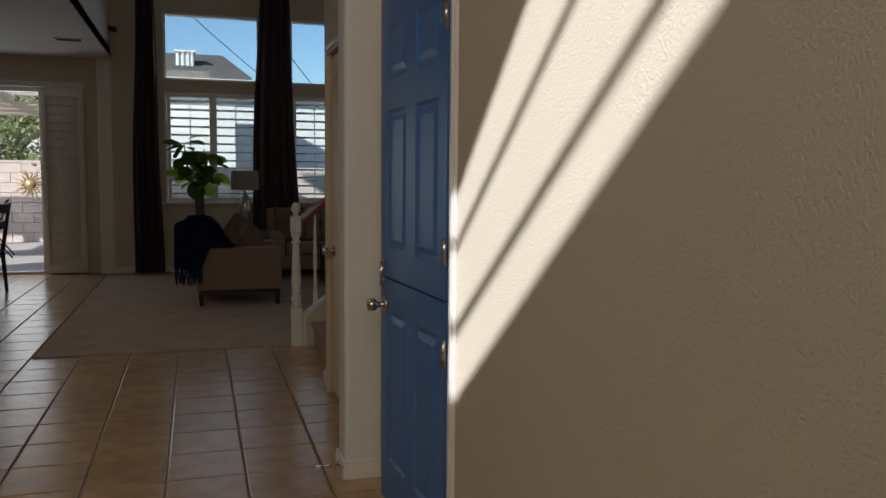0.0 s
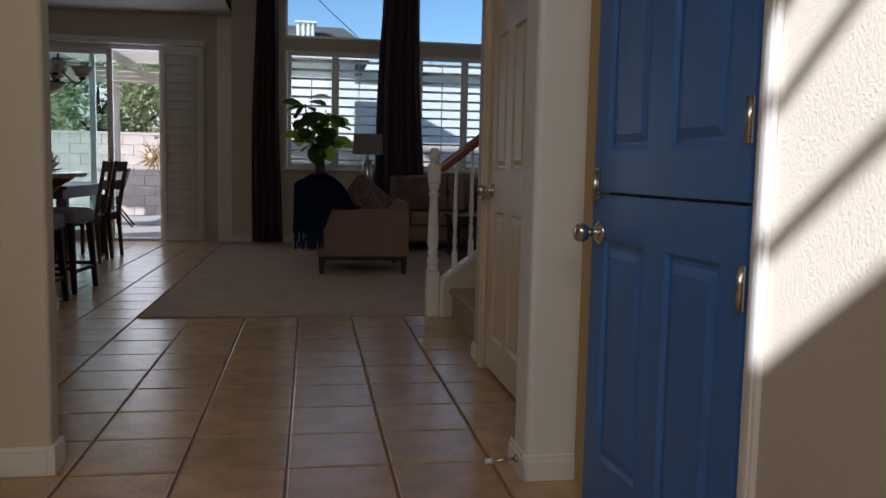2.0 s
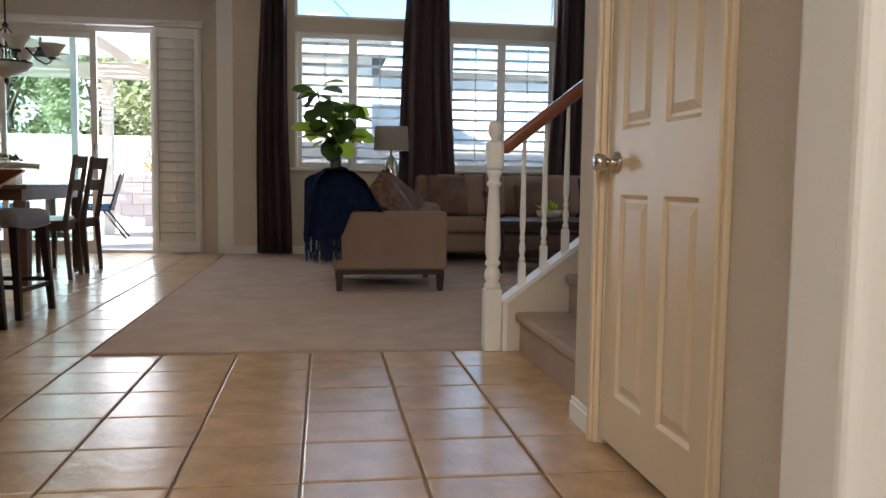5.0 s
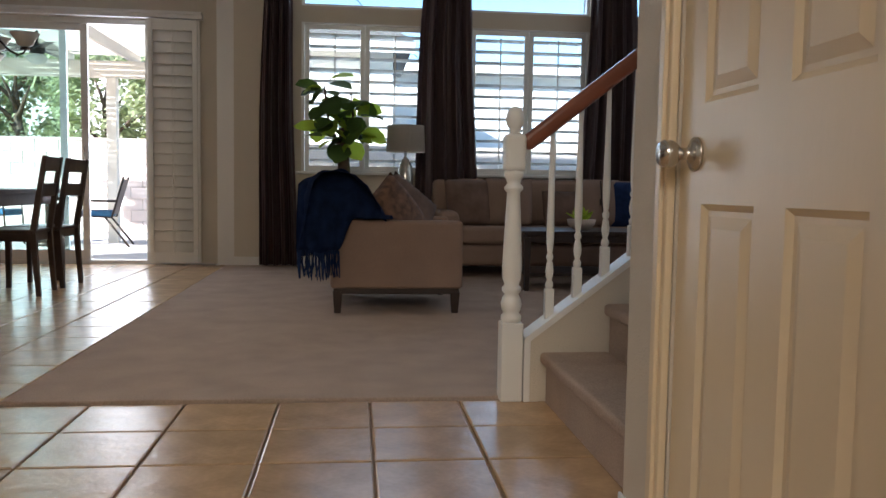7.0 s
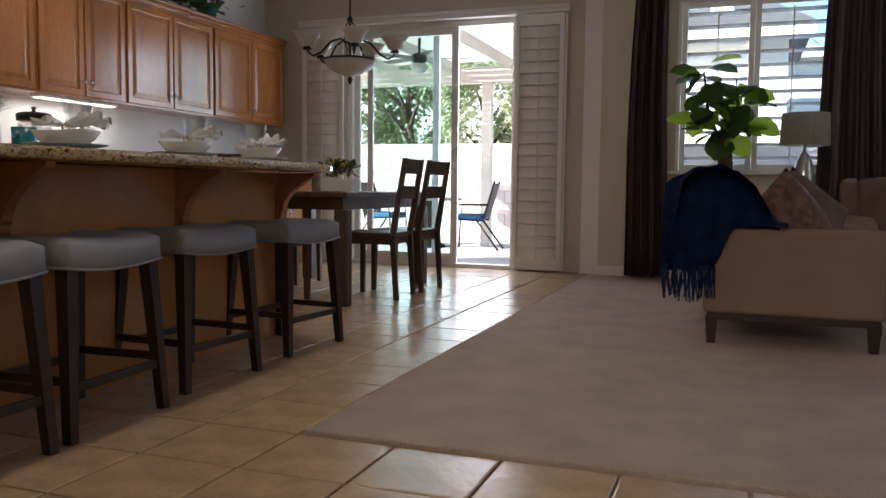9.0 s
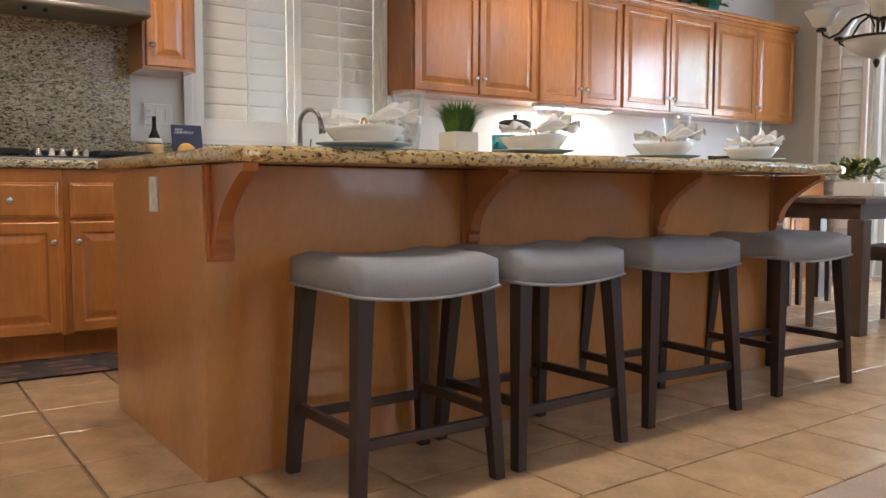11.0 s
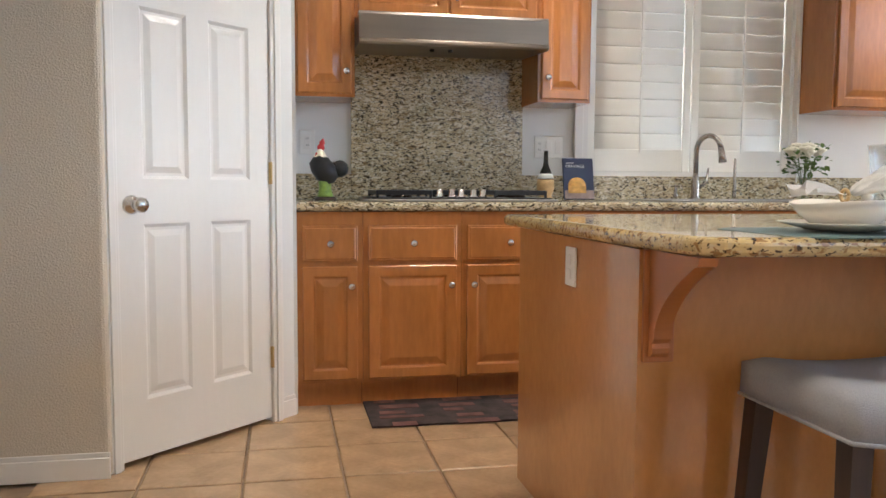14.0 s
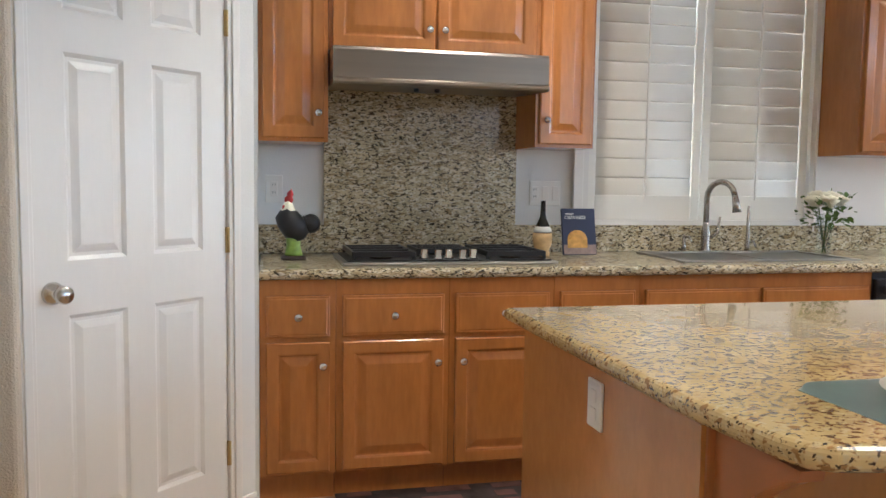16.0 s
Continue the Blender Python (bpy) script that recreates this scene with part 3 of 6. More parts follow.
prism(bm, [(0.745, sz(0.745)), (3.6, sz(3.6)), (3.6, sz(3.6) + 0.028), (0.745, sz(0.745) + 0.028)], Matrix.Translation((0, 6.692, 0)), 0.116)
part("stringer_cap", bm, WHITE, stairs, "white cap rail")
bm = bmesh.new()
box(bm, 0.655, 0.739, 6.703, 6.787, 0, 0.305, 0.005)
lathe(bm, [(0.028, 0.30), (0.039, 0.312), (0.040, 0.328), (0.029, 0.340), (0.037, 0.352), (0.041, 0.375), (0.035, 0.398), (0.026, 0.412), (0.037, 0.424), (0.038, 0.436), (0.027, 0.448), (0.036, 0.475), (0.038, 0.52), (0.034, 0.62), (0.027, 0.76), (0.025, 0.80), (0.036, 0.812), (0.036, 0.822), (0.025, 0.834), (0.030, 0.85), (0.039, 0.868), (0.034, 0.884)], (0.697, 6.745, 0), 20)
box(bm, 0.656, 0.738, 6.704, 6.786, 0.880, 1.022, 0.018, 3)
lathe(bm, [(0.030, 1.017), (0.017, 1.033), (0.024, 1.043), (0.033, 1.060), (0.035, 1.080), (0.031, 1.103), (0.020, 1.119), (0.0, 1.125)], (0.697, 6.745, 0), 20)
part("newel_post", bm, WHITE, stairs, "white turned newel post with a ball top")
bm = bmesh.new()
rz = lambda x: 0.985 + 0.79 * (x - 0.757)
ang = math.atan(0.79)
L = 3.4
m = Matrix.Translation((0.735, 6.75, rz(0.735) + 0.012)) @ Matrix.Rotation(-ang, 4, "Y")
obox(bm, m @ Matrix.Translation((L / 2, 0, 0)), L, 0.062, 0.062, 0.02, 3)
part("handrail", bm, CHERRY, stairs, "reddish cherry wood handrail")
for i in range(22):
    x = 0.845 + i * 0.1085
    z0, z1 = sz(x) + 0.02, rz(x) - 0.01
    bm = bmesh.new()
    box(bm, x - 0.017, x + 0.017, 6.733, 6.767, z0 - 0.01, z0 + 0.115, 0.003)
    lathe(bm, [(0.012, 0.115), (0.016, 0.125), (0.016, 0.135), (0.009, 0.148), (0.014, 0.162), (0.0165, 0.185), (0.013, 0.21), (0.009, 0.222), (0.0145, 0.232), (0.0145, 0.240), (0.0095, 0.252), (0.0145, 0.29), (0.0155, 0.34), (0.013, 0.46), (0.0085, z1 - z0)], (x, 6.75, z0), 10)
    part("baluster", bm, WHITE, stairs)

# ---- kitchen ----


def cab_door(parent, y0, y1, z0, z1, x, knob=None, name="door"):
    """A raised-panel door facing +x at x; knob: 'l', 'r' or 'c' with its height."""
    w = y1 - y0
    bm = bmesh.new()
    st = min(0.055, w * 0.22, (z1 - z0) * 0.25)
    t = 0.02
    if z1 - z0 > 0.25:
        prof = [(0, 0), (0, t - 0.005), (0.005, t), (st - 0.010, t), (st - 0.004, t - 0.003), (st, t - 0.010), (st + 0.007, t - 0.010), (st + 0.034, t - 0.001), (st + 0.038, t)]
    else:
        prof = [(0, 0), (0, t - 0.006), (0.004, t - 0.003), (0.010, t - 0.003), (0.014, t)]
    rings = [[bm.verts.new((x + d, yy, zz)) for yy, zz in ((y0 + i, z0 + i), (y1 - i, z0 + i), (y1 - i, z1 - i), (y0 + i, z1 - i))] for i, d in prof]
    for a, b in zip(rings, rings[1:]):
        for k in range(4):
            bm.faces.new((a[k], a[(k + 1) % 4], b[(k + 1) % 4], b[k]))
    bm.faces.new(rings[-1]), bm.faces.new(rings[0][::-1])
    d = part(name, bm, WOOD, parent)
    if knob:
        side, kz = knob
        ky = {"l": y0 + 0.028, "r": y1 - 0.028, "c": (y0 + y1) / 2}[side]
        kb = bmesh.new()
        lathe(kb, [(0.009, 0), (0.006, 0.004), (0.006, 0.014), (0.015, 0.019), (0.016, 0.025), (0.011, 0.030), (0.0, 0.031)], m=Matrix.Translation((x + t, ky, kz)) @ Matrix.Rotation(radians(90), 4, "Y"), n=14)
        part("knob", kb, CHROME, d, "nickel knob")
    return d


def base_unit(y0, y1, doors, label, drawer=True):
    c = thing("base_cabinet", label, "cabinet", None, "base cabinets along the kitchen wall")
    bm = bmesh.new()
    box(bm, -4.775, -4.10, y0, y1, 0.12, 0.885)
    box(bm, -4.775, -4.17, y0, y1, 0.0, 0.12)
    part("body", bm, WOOD, c)
    n = len(doors)
    g = (y1 - y0 - 0.03) / n
    for i, k in enumerate(doors):
        a, b = y0 + 0.015 + i * g + 0.008, y0 + 0.015 + (i + 1) * g - 0.008
        if drawer:
            cab_door(c, a, b, 0.665, 0.825, -4.10, ("c", 0.745), "drawer")
            cab_door(c, a, b, 0.135, 0.645, -4.10, (k, 0.555))
        else:
            cab_door(c, a, b, 0.665, 0.825, -4.10, None, "false_drawer")
            cab_door(c, a, b, 0.135, 0.645, -4.10, (k, 0.555))


base_unit(4.907, 5.195, "r", "narrow honey wood base cabinet with one drawer over one door")
base_unit(5.197, 5.645, "r", "honey wood base cabinet below the cooktop, drawer over door")
base_unit(5.647, 6.085, "l", "honey wood base cabinet below the cooktop, drawer over door")
base_unit(6.087, 6.465, "l", "honey wood base cabinet beside the sink, drawer over door")
base_unit(6.467, 7.60, "rl", "honey wood sink base cabinet with two doors", False)
for a in (8.22, 9.18, 10.14, 11.10):
    base_unit(a + 0.002, a + 0.958, "rl", "honey wood base cabinet with two drawers over two doors")
dw = thing("dishwasher", "black built-in dishwasher between the base cabinets", "dishwasher")
part("body", bm_box(-4.775, -4.11, 7.602, 8.218, 0.05, 0.885), BLACK, dw)
part("door", bm_box(-4.11, -4.08, 7.61, 8.21, 0.12, 0.855, bevel=0.006), BLACK, dw)
part("handle", bm_box(-4.078, -4.045, 7.63, 8.19, 0.79, 0.83, bevel=0.012, seg=3), BLACK, dw)


def slab(name, pts, z0, z1, label, parent=None):
    """A stone top with a rounded edge from a plan outline."""
    bm = bmesh.new()
    vs = [bm.verts.new((x, y, z0)) for x, y in pts]
    f = bm.faces.new(vs)
    r = bmesh.ops.extrude_face_region(bm, geom=[f])
    bmesh.ops.translate(bm, verts=[v for v in r["geom"] if isinstance(v, bmesh.types.BMVert)], vec=(0, 0, z1 - z0))
    es = [e for e in bm.edges if abs(e.verts[0].co.z - e.verts[1].co.z) < 1e-6]
    bmesh.ops.bevel(bm, geom=es, offset=(z1 - z0) * 0.42, segments=4, affect="EDGES", profile=0.5)
    return part(name, bm, GRANITE if parent else GRANITEB, parent, label)


ct = tagged(slab("kitchen_worktop", [(-4.778, 4.907), (-4.065, 4.907), (-4.065, 12.1), (-4.778, 12.1)], 0.888, 0.928, ""), "speckled gold granite worktop along the kitchen wall", "worktop")
bm = bmesh.new()
box(bm, -4.778, -4.755, 4.907, 5.20, 0.9285, 1.06, 0.003)
box(bm, -4.778, -4.755, 6.125, 12.1, 0.9285, 1.06, 0.003)
tagged(part("low_backsplash", bm, GRANITEB), "low speckled granite backsplash on the kitchen wall", "backsplash")
bm = bm_box(-4.778, -4.753, 5.20, 6.125, 0.9285, 1.70, bevel=0.003)
tagged(part("high_backsplash", bm, GRANITEB), "tall speckled granite backsplash behind the cooktop", "backsplash")


def wall_unit(y0, y1, z0, z1, doors, label, knobz=None):
    c = thing("wall_cabinet", label, "cabinet", None, "wall cabinets of the kitchen")
    part("body", bm_box(-4.777, -4.47, y0, y1, z0, z1), WOOD, c)
    n = len(doors)
    g = (y1 - y0 - 0.02) / n
    for i, k in enumerate(doors):
        cab_door(c, y0 + 0.01 + i * g + 0.005, y0 + 0.01 + (i + 1) * g - 0.005, z0 + 0.015, z1 - 0.04, -4.47, (k, z0 + (knobz or 0.12)))
    bm = bmesh.new()
    box(bm, -4.777, -4.44, y0, y1, z1, z1 + 0.025, 0.004)
    box(bm, -4.777, -4.42, y0, y1, z1 + 0.025, z1 + 0.055, 0.008)
    part("crown", bm, WOOD, c)


wall_unit(4.907, 5.195, 1.425, 2.27, "r", "narrow honey wood wall cabinet with one raised-panel door")
wall_unit(5.197, 6.115, 1.81, 2.27, "rl", "short honey wood wall cabinet above the range hood, two doors", 0.10)
wall_unit(6.117, 6.395, 1.425, 2.27, "l", "narrow honey wood wall cabinet with one raised-panel door")
for a, b in ((7.79, 8.865), (8.867, 9.735), (9.737, 10.875), (10.877, 12.12)):
    wall_unit(a, b, 1.425, 2.27, "rl", "honey wood wall cabinet with two raised-panel doors")
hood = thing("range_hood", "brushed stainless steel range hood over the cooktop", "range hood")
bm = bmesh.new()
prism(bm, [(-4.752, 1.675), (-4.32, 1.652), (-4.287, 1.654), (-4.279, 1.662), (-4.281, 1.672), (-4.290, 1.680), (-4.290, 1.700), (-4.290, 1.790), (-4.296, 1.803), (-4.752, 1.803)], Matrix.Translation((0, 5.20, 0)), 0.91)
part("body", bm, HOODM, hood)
for y in (5.56, 5.65):
    bm = bmesh.new()
    lathe(bm, [(0.012, 0), (0.012, 0.012), (0.008, 0.016)], m=Matrix.Translation((-4.40, y, 1.658)) @ Matrix.Rotation(radians(180), 4, "X"), n=12)
    part("switch", bm, BLACK, hood, "small black knob under the hood")

# island
isl = thing("kitchen_island", "honey wood kitchen island with a granite bar top on carved brackets", "kitchen island")
bm = bmesh.new()
box(bm, -3.12, -2.19, 5.63, 8.28, 0.0, 0.862)
part("body", bm, WOODL, isl, "light honey wood panelled island body")
for y in (5.625, 6.47, 7.40, 8.21):
    bm = bmesh.new()
    box(bm, -2.205, -2.180, y + 0.014, y + 0.09, 0.605, 0.862, 0.003)
    part("bracket_plate", bm, BRACK, isl, "wooden back plate of the bracket")
    pts = [(0, 0.618), (0.012, 0.620), (0.022, 0.630), (0.024, 0.642), (0.020, 0.652), (0.030, 0.664)] + [(0.030 + 0.175 * u, 0.664 + 0.178 * u ** 0.52) for u in [(k / 14) ** 1.6 for k in range(15)]] + [(0.215, 0.844), (0.22, 0.862), (0, 0.862)]
    bm = bmesh.new()
    prism(bm, [(-2.182 + a, z) for a, z in pts], Matrix.Translation((0, y + 0.026, 0)), 0.042)
    part("bracket", bm, BRACK, isl, "curved wooden bracket")
top_pts = [(-3.22, 5.60), (-2.2, 5.612), (-2.0, 5.635), (-1.955, 5.65), (-1.93, 5.685), (-1.915, 5.76), (-1.89, 6.0), (-1.85, 6.35), (-1.81, 7.0), (-1.82, 7.8), (-1.85, 8.2), (-1.90, 8.32), (-2.0, 8.38), (-3.22, 8.38)]
slab("bar_top", top_pts, 0.865, 0.905, "speckled gold granite bar top with a rounded front", isl)
for nm, x0, x1, z0, z1 in (("socket", -2.655, -2.582, 0.727, 0.835),):
    o = thing("power_outlet", "white power outlet on the end of the island", "outlet")
    part("plate", bm_box(x0, x1, 5.622, 5.630, z0, z1, bevel=0.003), SOAP, o)
    bm = bmesh.new()
    box(bm, x0 + 0.022, x1 - 0.022, 5.619, 5.622, z0 + 0.02, z0 + 0.048, 0.002)
    box(bm, x0 + 0.022, x1 - 0.022, 5.619, 5.622, z1 - 0.048, z1 - 0.02, 0.002)
    part("sockets", bm, WHITE, o)


def stool(m, label):
    s = thing("bar_stool", label, "stool", m, "stools along the kitchen island")
    # the saddle seat: 0.50 along local y, 0.36 along x
    bm = bmesh.new()
    nx, ny = 8, 16
    hx, hy = 0.185, 0.222
    topv, botv = {}, {}
    for i in range(nx + 1):
        for j in range(ny + 1):
            u, v = i / nx * 2 - 1, j / ny * 2 - 1
            z = 0.606 + 0.042 * v * v + 0.012 * math.cos(v * 2.2) - 0.03 * max(abs(u) ** 8, abs(v) ** 12)
            topv[i, j] = bm.verts.new((hx * u * (1 - 0.02 * max(abs(u) ** 8, 0)), hy * v, z))
            botv[i, j] = bm.verts.new((hx * u, hy * v, 0.515 + 0.018 * v * v - 0.0))
    for i in range(nx):
        for j in range(ny):
            bm.faces.new((topv[i, j], topv[i + 1, j], topv[i + 1, j + 1], topv[i, j + 1])).smooth = True
            bm.faces.new((botv[i, j], botv[i, j + 1], botv[i + 1, j + 1], botv[i + 1, j]))
    edge = [(i, 0) for i in range(nx)] + [(nx, j) for j in range(ny)] + [(i, ny) for i in range(nx, 0, -1)] + [(0, j) for j in range(ny, 0, -1)]
    for a, b in zip(edge, edge[1:] + edge[:1]):
        bm.faces.new((topv[a], botv[a], botv[b], topv[b])).smooth = True
    rim = [botv[e].co.copy() + Vector((0.003 * (1 if botv[e].co.x > 0 else -1), 0, 0.004)) for e in edge]
    seat = part("seat", bm, SEAT, s, "grey linen saddle seat")
    bm = bmesh.new()
    tube(bm, rim + [rim[0]], 0.0045, 6)
    part("piping", bm, SEAT, seat, "light piping round the seat")
    for sx in (-1, 1):
        for sy in (-1, 1):
            bm = bmesh.new()
            taper(bm, (sx * 0.185, sy * 0.222, 0), (sx * 0.155, sy * 0.190, 0.53), 0.032, 0.046)
            part("leg", bm, DARK, s)
    for sx in (-1, 1):
        bm = bm_box(sx * 0.175 - 0.010, sx * 0.175 + 0.010, -0.202, 0.202, 0.150, 0.178, bevel=0.003)
        part("stretcher", bm, DARK, s)
    for sy in (-1, 1):
        bm = bm_box(-0.165, 0.165, sy * 0.210 - 0.010, sy * 0.210 + 0.010, 0.175, 0.203, bevel=0.003)
        part("stretcher", bm, DARK, s)
    return s


st = stool(pose(-1.955, 6.08, 0), "backless bar stool with a grey saddle seat, at the island's end")
for y, dx, rot, lab in ((6.605, -0.06, 2, "backless bar stool with a grey saddle seat, second along the island"), (7.255, -0.10, -4, "backless bar stool with a grey saddle seat, third along the island"), (8.0, -0.09, -5, "backless bar stool with a grey saddle seat, by the dining table")):
    c = copy_thing(st, pose(-1.915 + dx, y, 0, 0, 0, rot))
    tagged(c, lab)

# ---- windows and shutters ----


def shutter(name, label, m, w, z0, z1, pitch, tilt, group="", rail=0.09, rod=True, blade=None):
    """A louvred panel: local x across, y towards the room."""
    s = thing(name, label, "shutter", m, group)
    st = 0.045
    bm = bmesh.new()
    box(bm, 0, st, -0.015, 0.015, z0, z1, 0.003)
    box(bm, w - st, w, -0.015, 0.015, z0, z1, 0.003)
    box(bm, st, w - st, -0.014, 0.014, z0, z0 + rail, 0.003)
    box(bm, st, w - st, -0.014, 0.014, z1 - rail, z1, 0.003)
    part("frame", bm, SHUT, s)
    n = round((z1 - z0 - 2 * rail) / pitch)
    pitch = (z1 - z0 - 2 * rail) / n
    off = (z1 - z0 - 2 * rail - n * pitch) / 2 + pitch / 2
    b = blade or pitch * 1.12
    me = None
    for i in range(n):
        if me is None:
            bm = bmesh.new()
            lathe(bm, [(1, -0.5), (1, 0.5)], n=12, m=Matrix.Rotation(radians(90), 4, "Y") @ Matrix.Diagonal((0.0045, b / 2, w - 2 * st - 0.004, 1)))
            bm.transform(Matrix.Rotation(radians(tilt), 4, "X"))
            o = part("louver", bm, SHUT, s)
            me = o.data
        else:
            o = new("louver", me)
            o.parent = s
        o.location = (w / 2, 0, z0 + rail + off + i * pitch)
    if rod:
        bm = bm_box(w / 2 - 0.006, w / 2 + 0.006, 0.030, 0.042, z0 + rail - 0.02, z1 - rail - 0.03)
        part("tilt_rod", bm, SHUT, s)
    return s


for i, (a, b) in enumerate(WINX):
    bm = bmesh.new()
    for x0, x1, z0, z1 in ((a, a + 0.03, 0.96, 2.44), (b - 0.03, b, 0.96, 2.44), (a + 0.03, b - 0.03, 0.96, 0.975), (a + 0.03, b - 0.03, 2.425, 2.44)):
        box(bm, x0, x1, 11.99, 12.17, z0, z1)
    for x0, x1, z0, z1 in ((a, a + 0.03, 2.60, 3.49), (b - 0.03, b, 2.60, 3.49), (a + 0.03, b - 0.03, 2.60, 2.63), (a + 0.03, b - 0.03, 3.46, 3.49)):
        box(bm, x0, x1, 12.04, 12.17, z0, z1)
    box(bm, a - 0.06, b + 0.06, 11.93, 11.99, 0.935, 0.965, 0.006)
    win = tagged(part("window_%d" % (i + 1), bm, WHITE), kind="structure")
    for z0, z1 in ((0.975, 2.425), (2.63, 3.46)):
        p = part("pane", bm_box(a + 0.03, b - 0.03, 12.12, 12.126, z0, z1), PANE, win)
        p.visible_shadow = False
    bm = bmesh.new()
    box(bm, (a + b) / 2 - 0.012, (a + b) / 2 + 0.012, 12.11, 12.14, 0.975, 2.425)
    part("sash_bar", bm, WHITE, win)
    hw = (b - a - 0.07) / 2
    for k in range(2):
        shutter("window_shutter", "white plantation shutter panel with open louvers, letting daylight in", Matrix.Translation((a + 0.033 + k * (hw + 0.004) + hw, 12.03, 0)) @ Matrix.Rotation(math.pi, 4, "Z"), hw, 0.977, 2.423, 0.114, 15, "shutters of the living room windows", 0.045, True, 0.088)

# sliding door
sd = thing("sliding_glass_door", "white framed sliding glass door to the patio, half open", "sliding door")
bm = bmesh.new()
for x0, x1, z0, z1 in ((-3.79, -3.74, 0, 2.46), (-2.01, -1.97, 0, 2.46), (-3.74, -2.01, 2.40, 2.46), (-3.74, -2.01, -0.01, 0.03)):
    box(bm, x0, x1, 12.28, 12.40, z0, z1, 0.003)
part("outer_frame", bm, WHITE, sd)
for x0, x1, y, nm in ((-3.74, -2.79, 12.36, "fixed_panel"), (-3.57, -2.57, 12.31, "sliding_panel")):
    bm = bmesh.new()
    for a, b, c, d in ((x0, x0 + 0.06, 0.03, 2.40), (x1 - 0.07, x1, 0.03, 2.40), (x0 + 0.06, x1 - 0.07, 0.03, 0.13), (x0 + 0.06, x1 - 0.07, 2.33, 2.40)):
        box(bm, a, b, y - 0.018, y + 0.018, c, d, 0.003)
    fr = part(nm, bm, WHITE, sd, "white door panel frame")
    p = part("pane", bm_box(x0 + 0.06, x1 - 0.07, y - 0.004, y + 0.004, 0.13, 2.33), glass_mat("slider_glass", (0.86, 0.93, 0.92)), fr)
    p.visible_shadow = False
bm = bmesh.new()
tube(bm, [(-2.60, 12.28, 0.98), (-2.60, 12.25, 0.99), (-2.60, 12.25, 1.17), (-2.60, 12.28, 1.18)], 0.008)
part("handle", bm, CHROME, sd, "slim metal pull handle")
bm = bmesh.new()
box(bm, -4.32, -1.43, 12.17, 12.245, 2.46, 2.52, 0.004)
box(bm, -4.32, -1.43, 12.15, 12.17, 2.50, 2.53, 0.004)
tagged(part("shutter_track", bm, WHITE), "white overhead track of the bypass shutters", "shutter track")
SG = "bypass shutters beside the sliding door"
for x, y, lab in ((-1.475, 12.17, "white bypass shutter panel with closed louvers, slid beside the open door"), (-1.455, 12.205, "white bypass shutter panel behind another one"), (-3.79, 12.17, "white bypass shutter panel with closed louvers, slid to the wall")):
    shutter("sliding_shutter", lab, Matrix.Translation((x, y, 0)) @ Matrix.Rotation(math.pi, 4, "Z"), 0.48, 0.015, 2.45, 0.112, -78, SG, 0.11, True, 0.122)
# kitchen window
bm = bmesh.new()
for y0, y1, z0, z1 in ((6.47, 6.50, 1.06, 2.42), (7.75, 7.78, 1.06, 2.42), (6.50, 7.75, 1.06, 1.085), (6.50, 7.75, 2.39, 2.42)):
    box(bm, -4.93, -4.76, y0, y1, z0, z1)
box(bm, -4.762, -4.748, 6.42, 6.47, 1.03, 2.44, 0.003)
box(bm, -4.762, -4.748, 7.78, 7.785, 1.03, 2.44)
kw = tagged(part("window_kitchen", bm, WHITE), kind="structure")
p = part("pane", bm_box(-4.90, -4.894, 6.50, 7.75, 1.085, 2.39), PANE, kw)
p.visible_shadow = False
for k in range(2):
    shutter("kitchen_shutter", "white plantation shutter panel over the sink, louvers nearly closed", Matrix.Translation((-4.80, 6.503 + k * 0.624 + 0.62, 0)) @ Matrix.Rotation(radians(-90), 4, "Z"), 0.62, 1.0855, 2.3895, 0.098, -85, "shutters of the kitchen window", 0.125, True, 0.114)


# ---- curtains ----
def curtain(x0, x1, label, top_half=0.5, seed=0):
    """Hanging folds from a gathered head to the floor."""
    c = thing("curtain", label, "curtain", None, "long curtains of the living room")
    rnd = random.Random(seed)
    bm = bmesh.new()
    n, rows = 64, 22
    cx, hw = (x0 + x1) / 2, (x1 - x0) / 2
    ph = [rnd.uniform(0, 6.28) for _ in range(4)]
    grid = []
    for r in range(rows + 1):
        z = 0.03 + 3.75 * r / rows
        k = r / rows
        w = hw * (1.0 - 0.42 * k ** 1.3)
        line = []
        for i in range(n + 1):
            u = i / n * 2 - 1
            y = 0.045 * math.sin(u * 13 + ph[0] + 0.4 * math.sin(z * 0.8 + ph[1])) + 0.018 * math.sin(u * 31 + ph[2] + z * 0.5)
            line.append(bm.verts.new((cx + w * u + 0.012 * math.sin(z * 2 + ph[3]), 11.86 + y * (0.8 + 0.4 * (1 - k)), z)))
        grid.append(line)
    for a, b in zip(grid, grid[1:]):
        for i in range(n):
            bm.faces.new((a[i], a[i + 1], b[i + 1], b[i])).smooth = True
    bmesh.ops.solidify(bm, geom=bm.faces[:], thickness=0.006)
    part("fabric", bm, CURTAIN, c, "dark brown satin fabric in deep folds", smooth=True)
    for i in range(5):
        u = -0.8 + 0.4 * i
        bm = bmesh.new()
        tube(bm, [(cx + hw * 0.58 * u, 11.86, 3.74), (cx + hw * 0.58 * u, 11.86, 3.86)], 0.012, 6)
        part("tab", bm, CURTAIN, c)


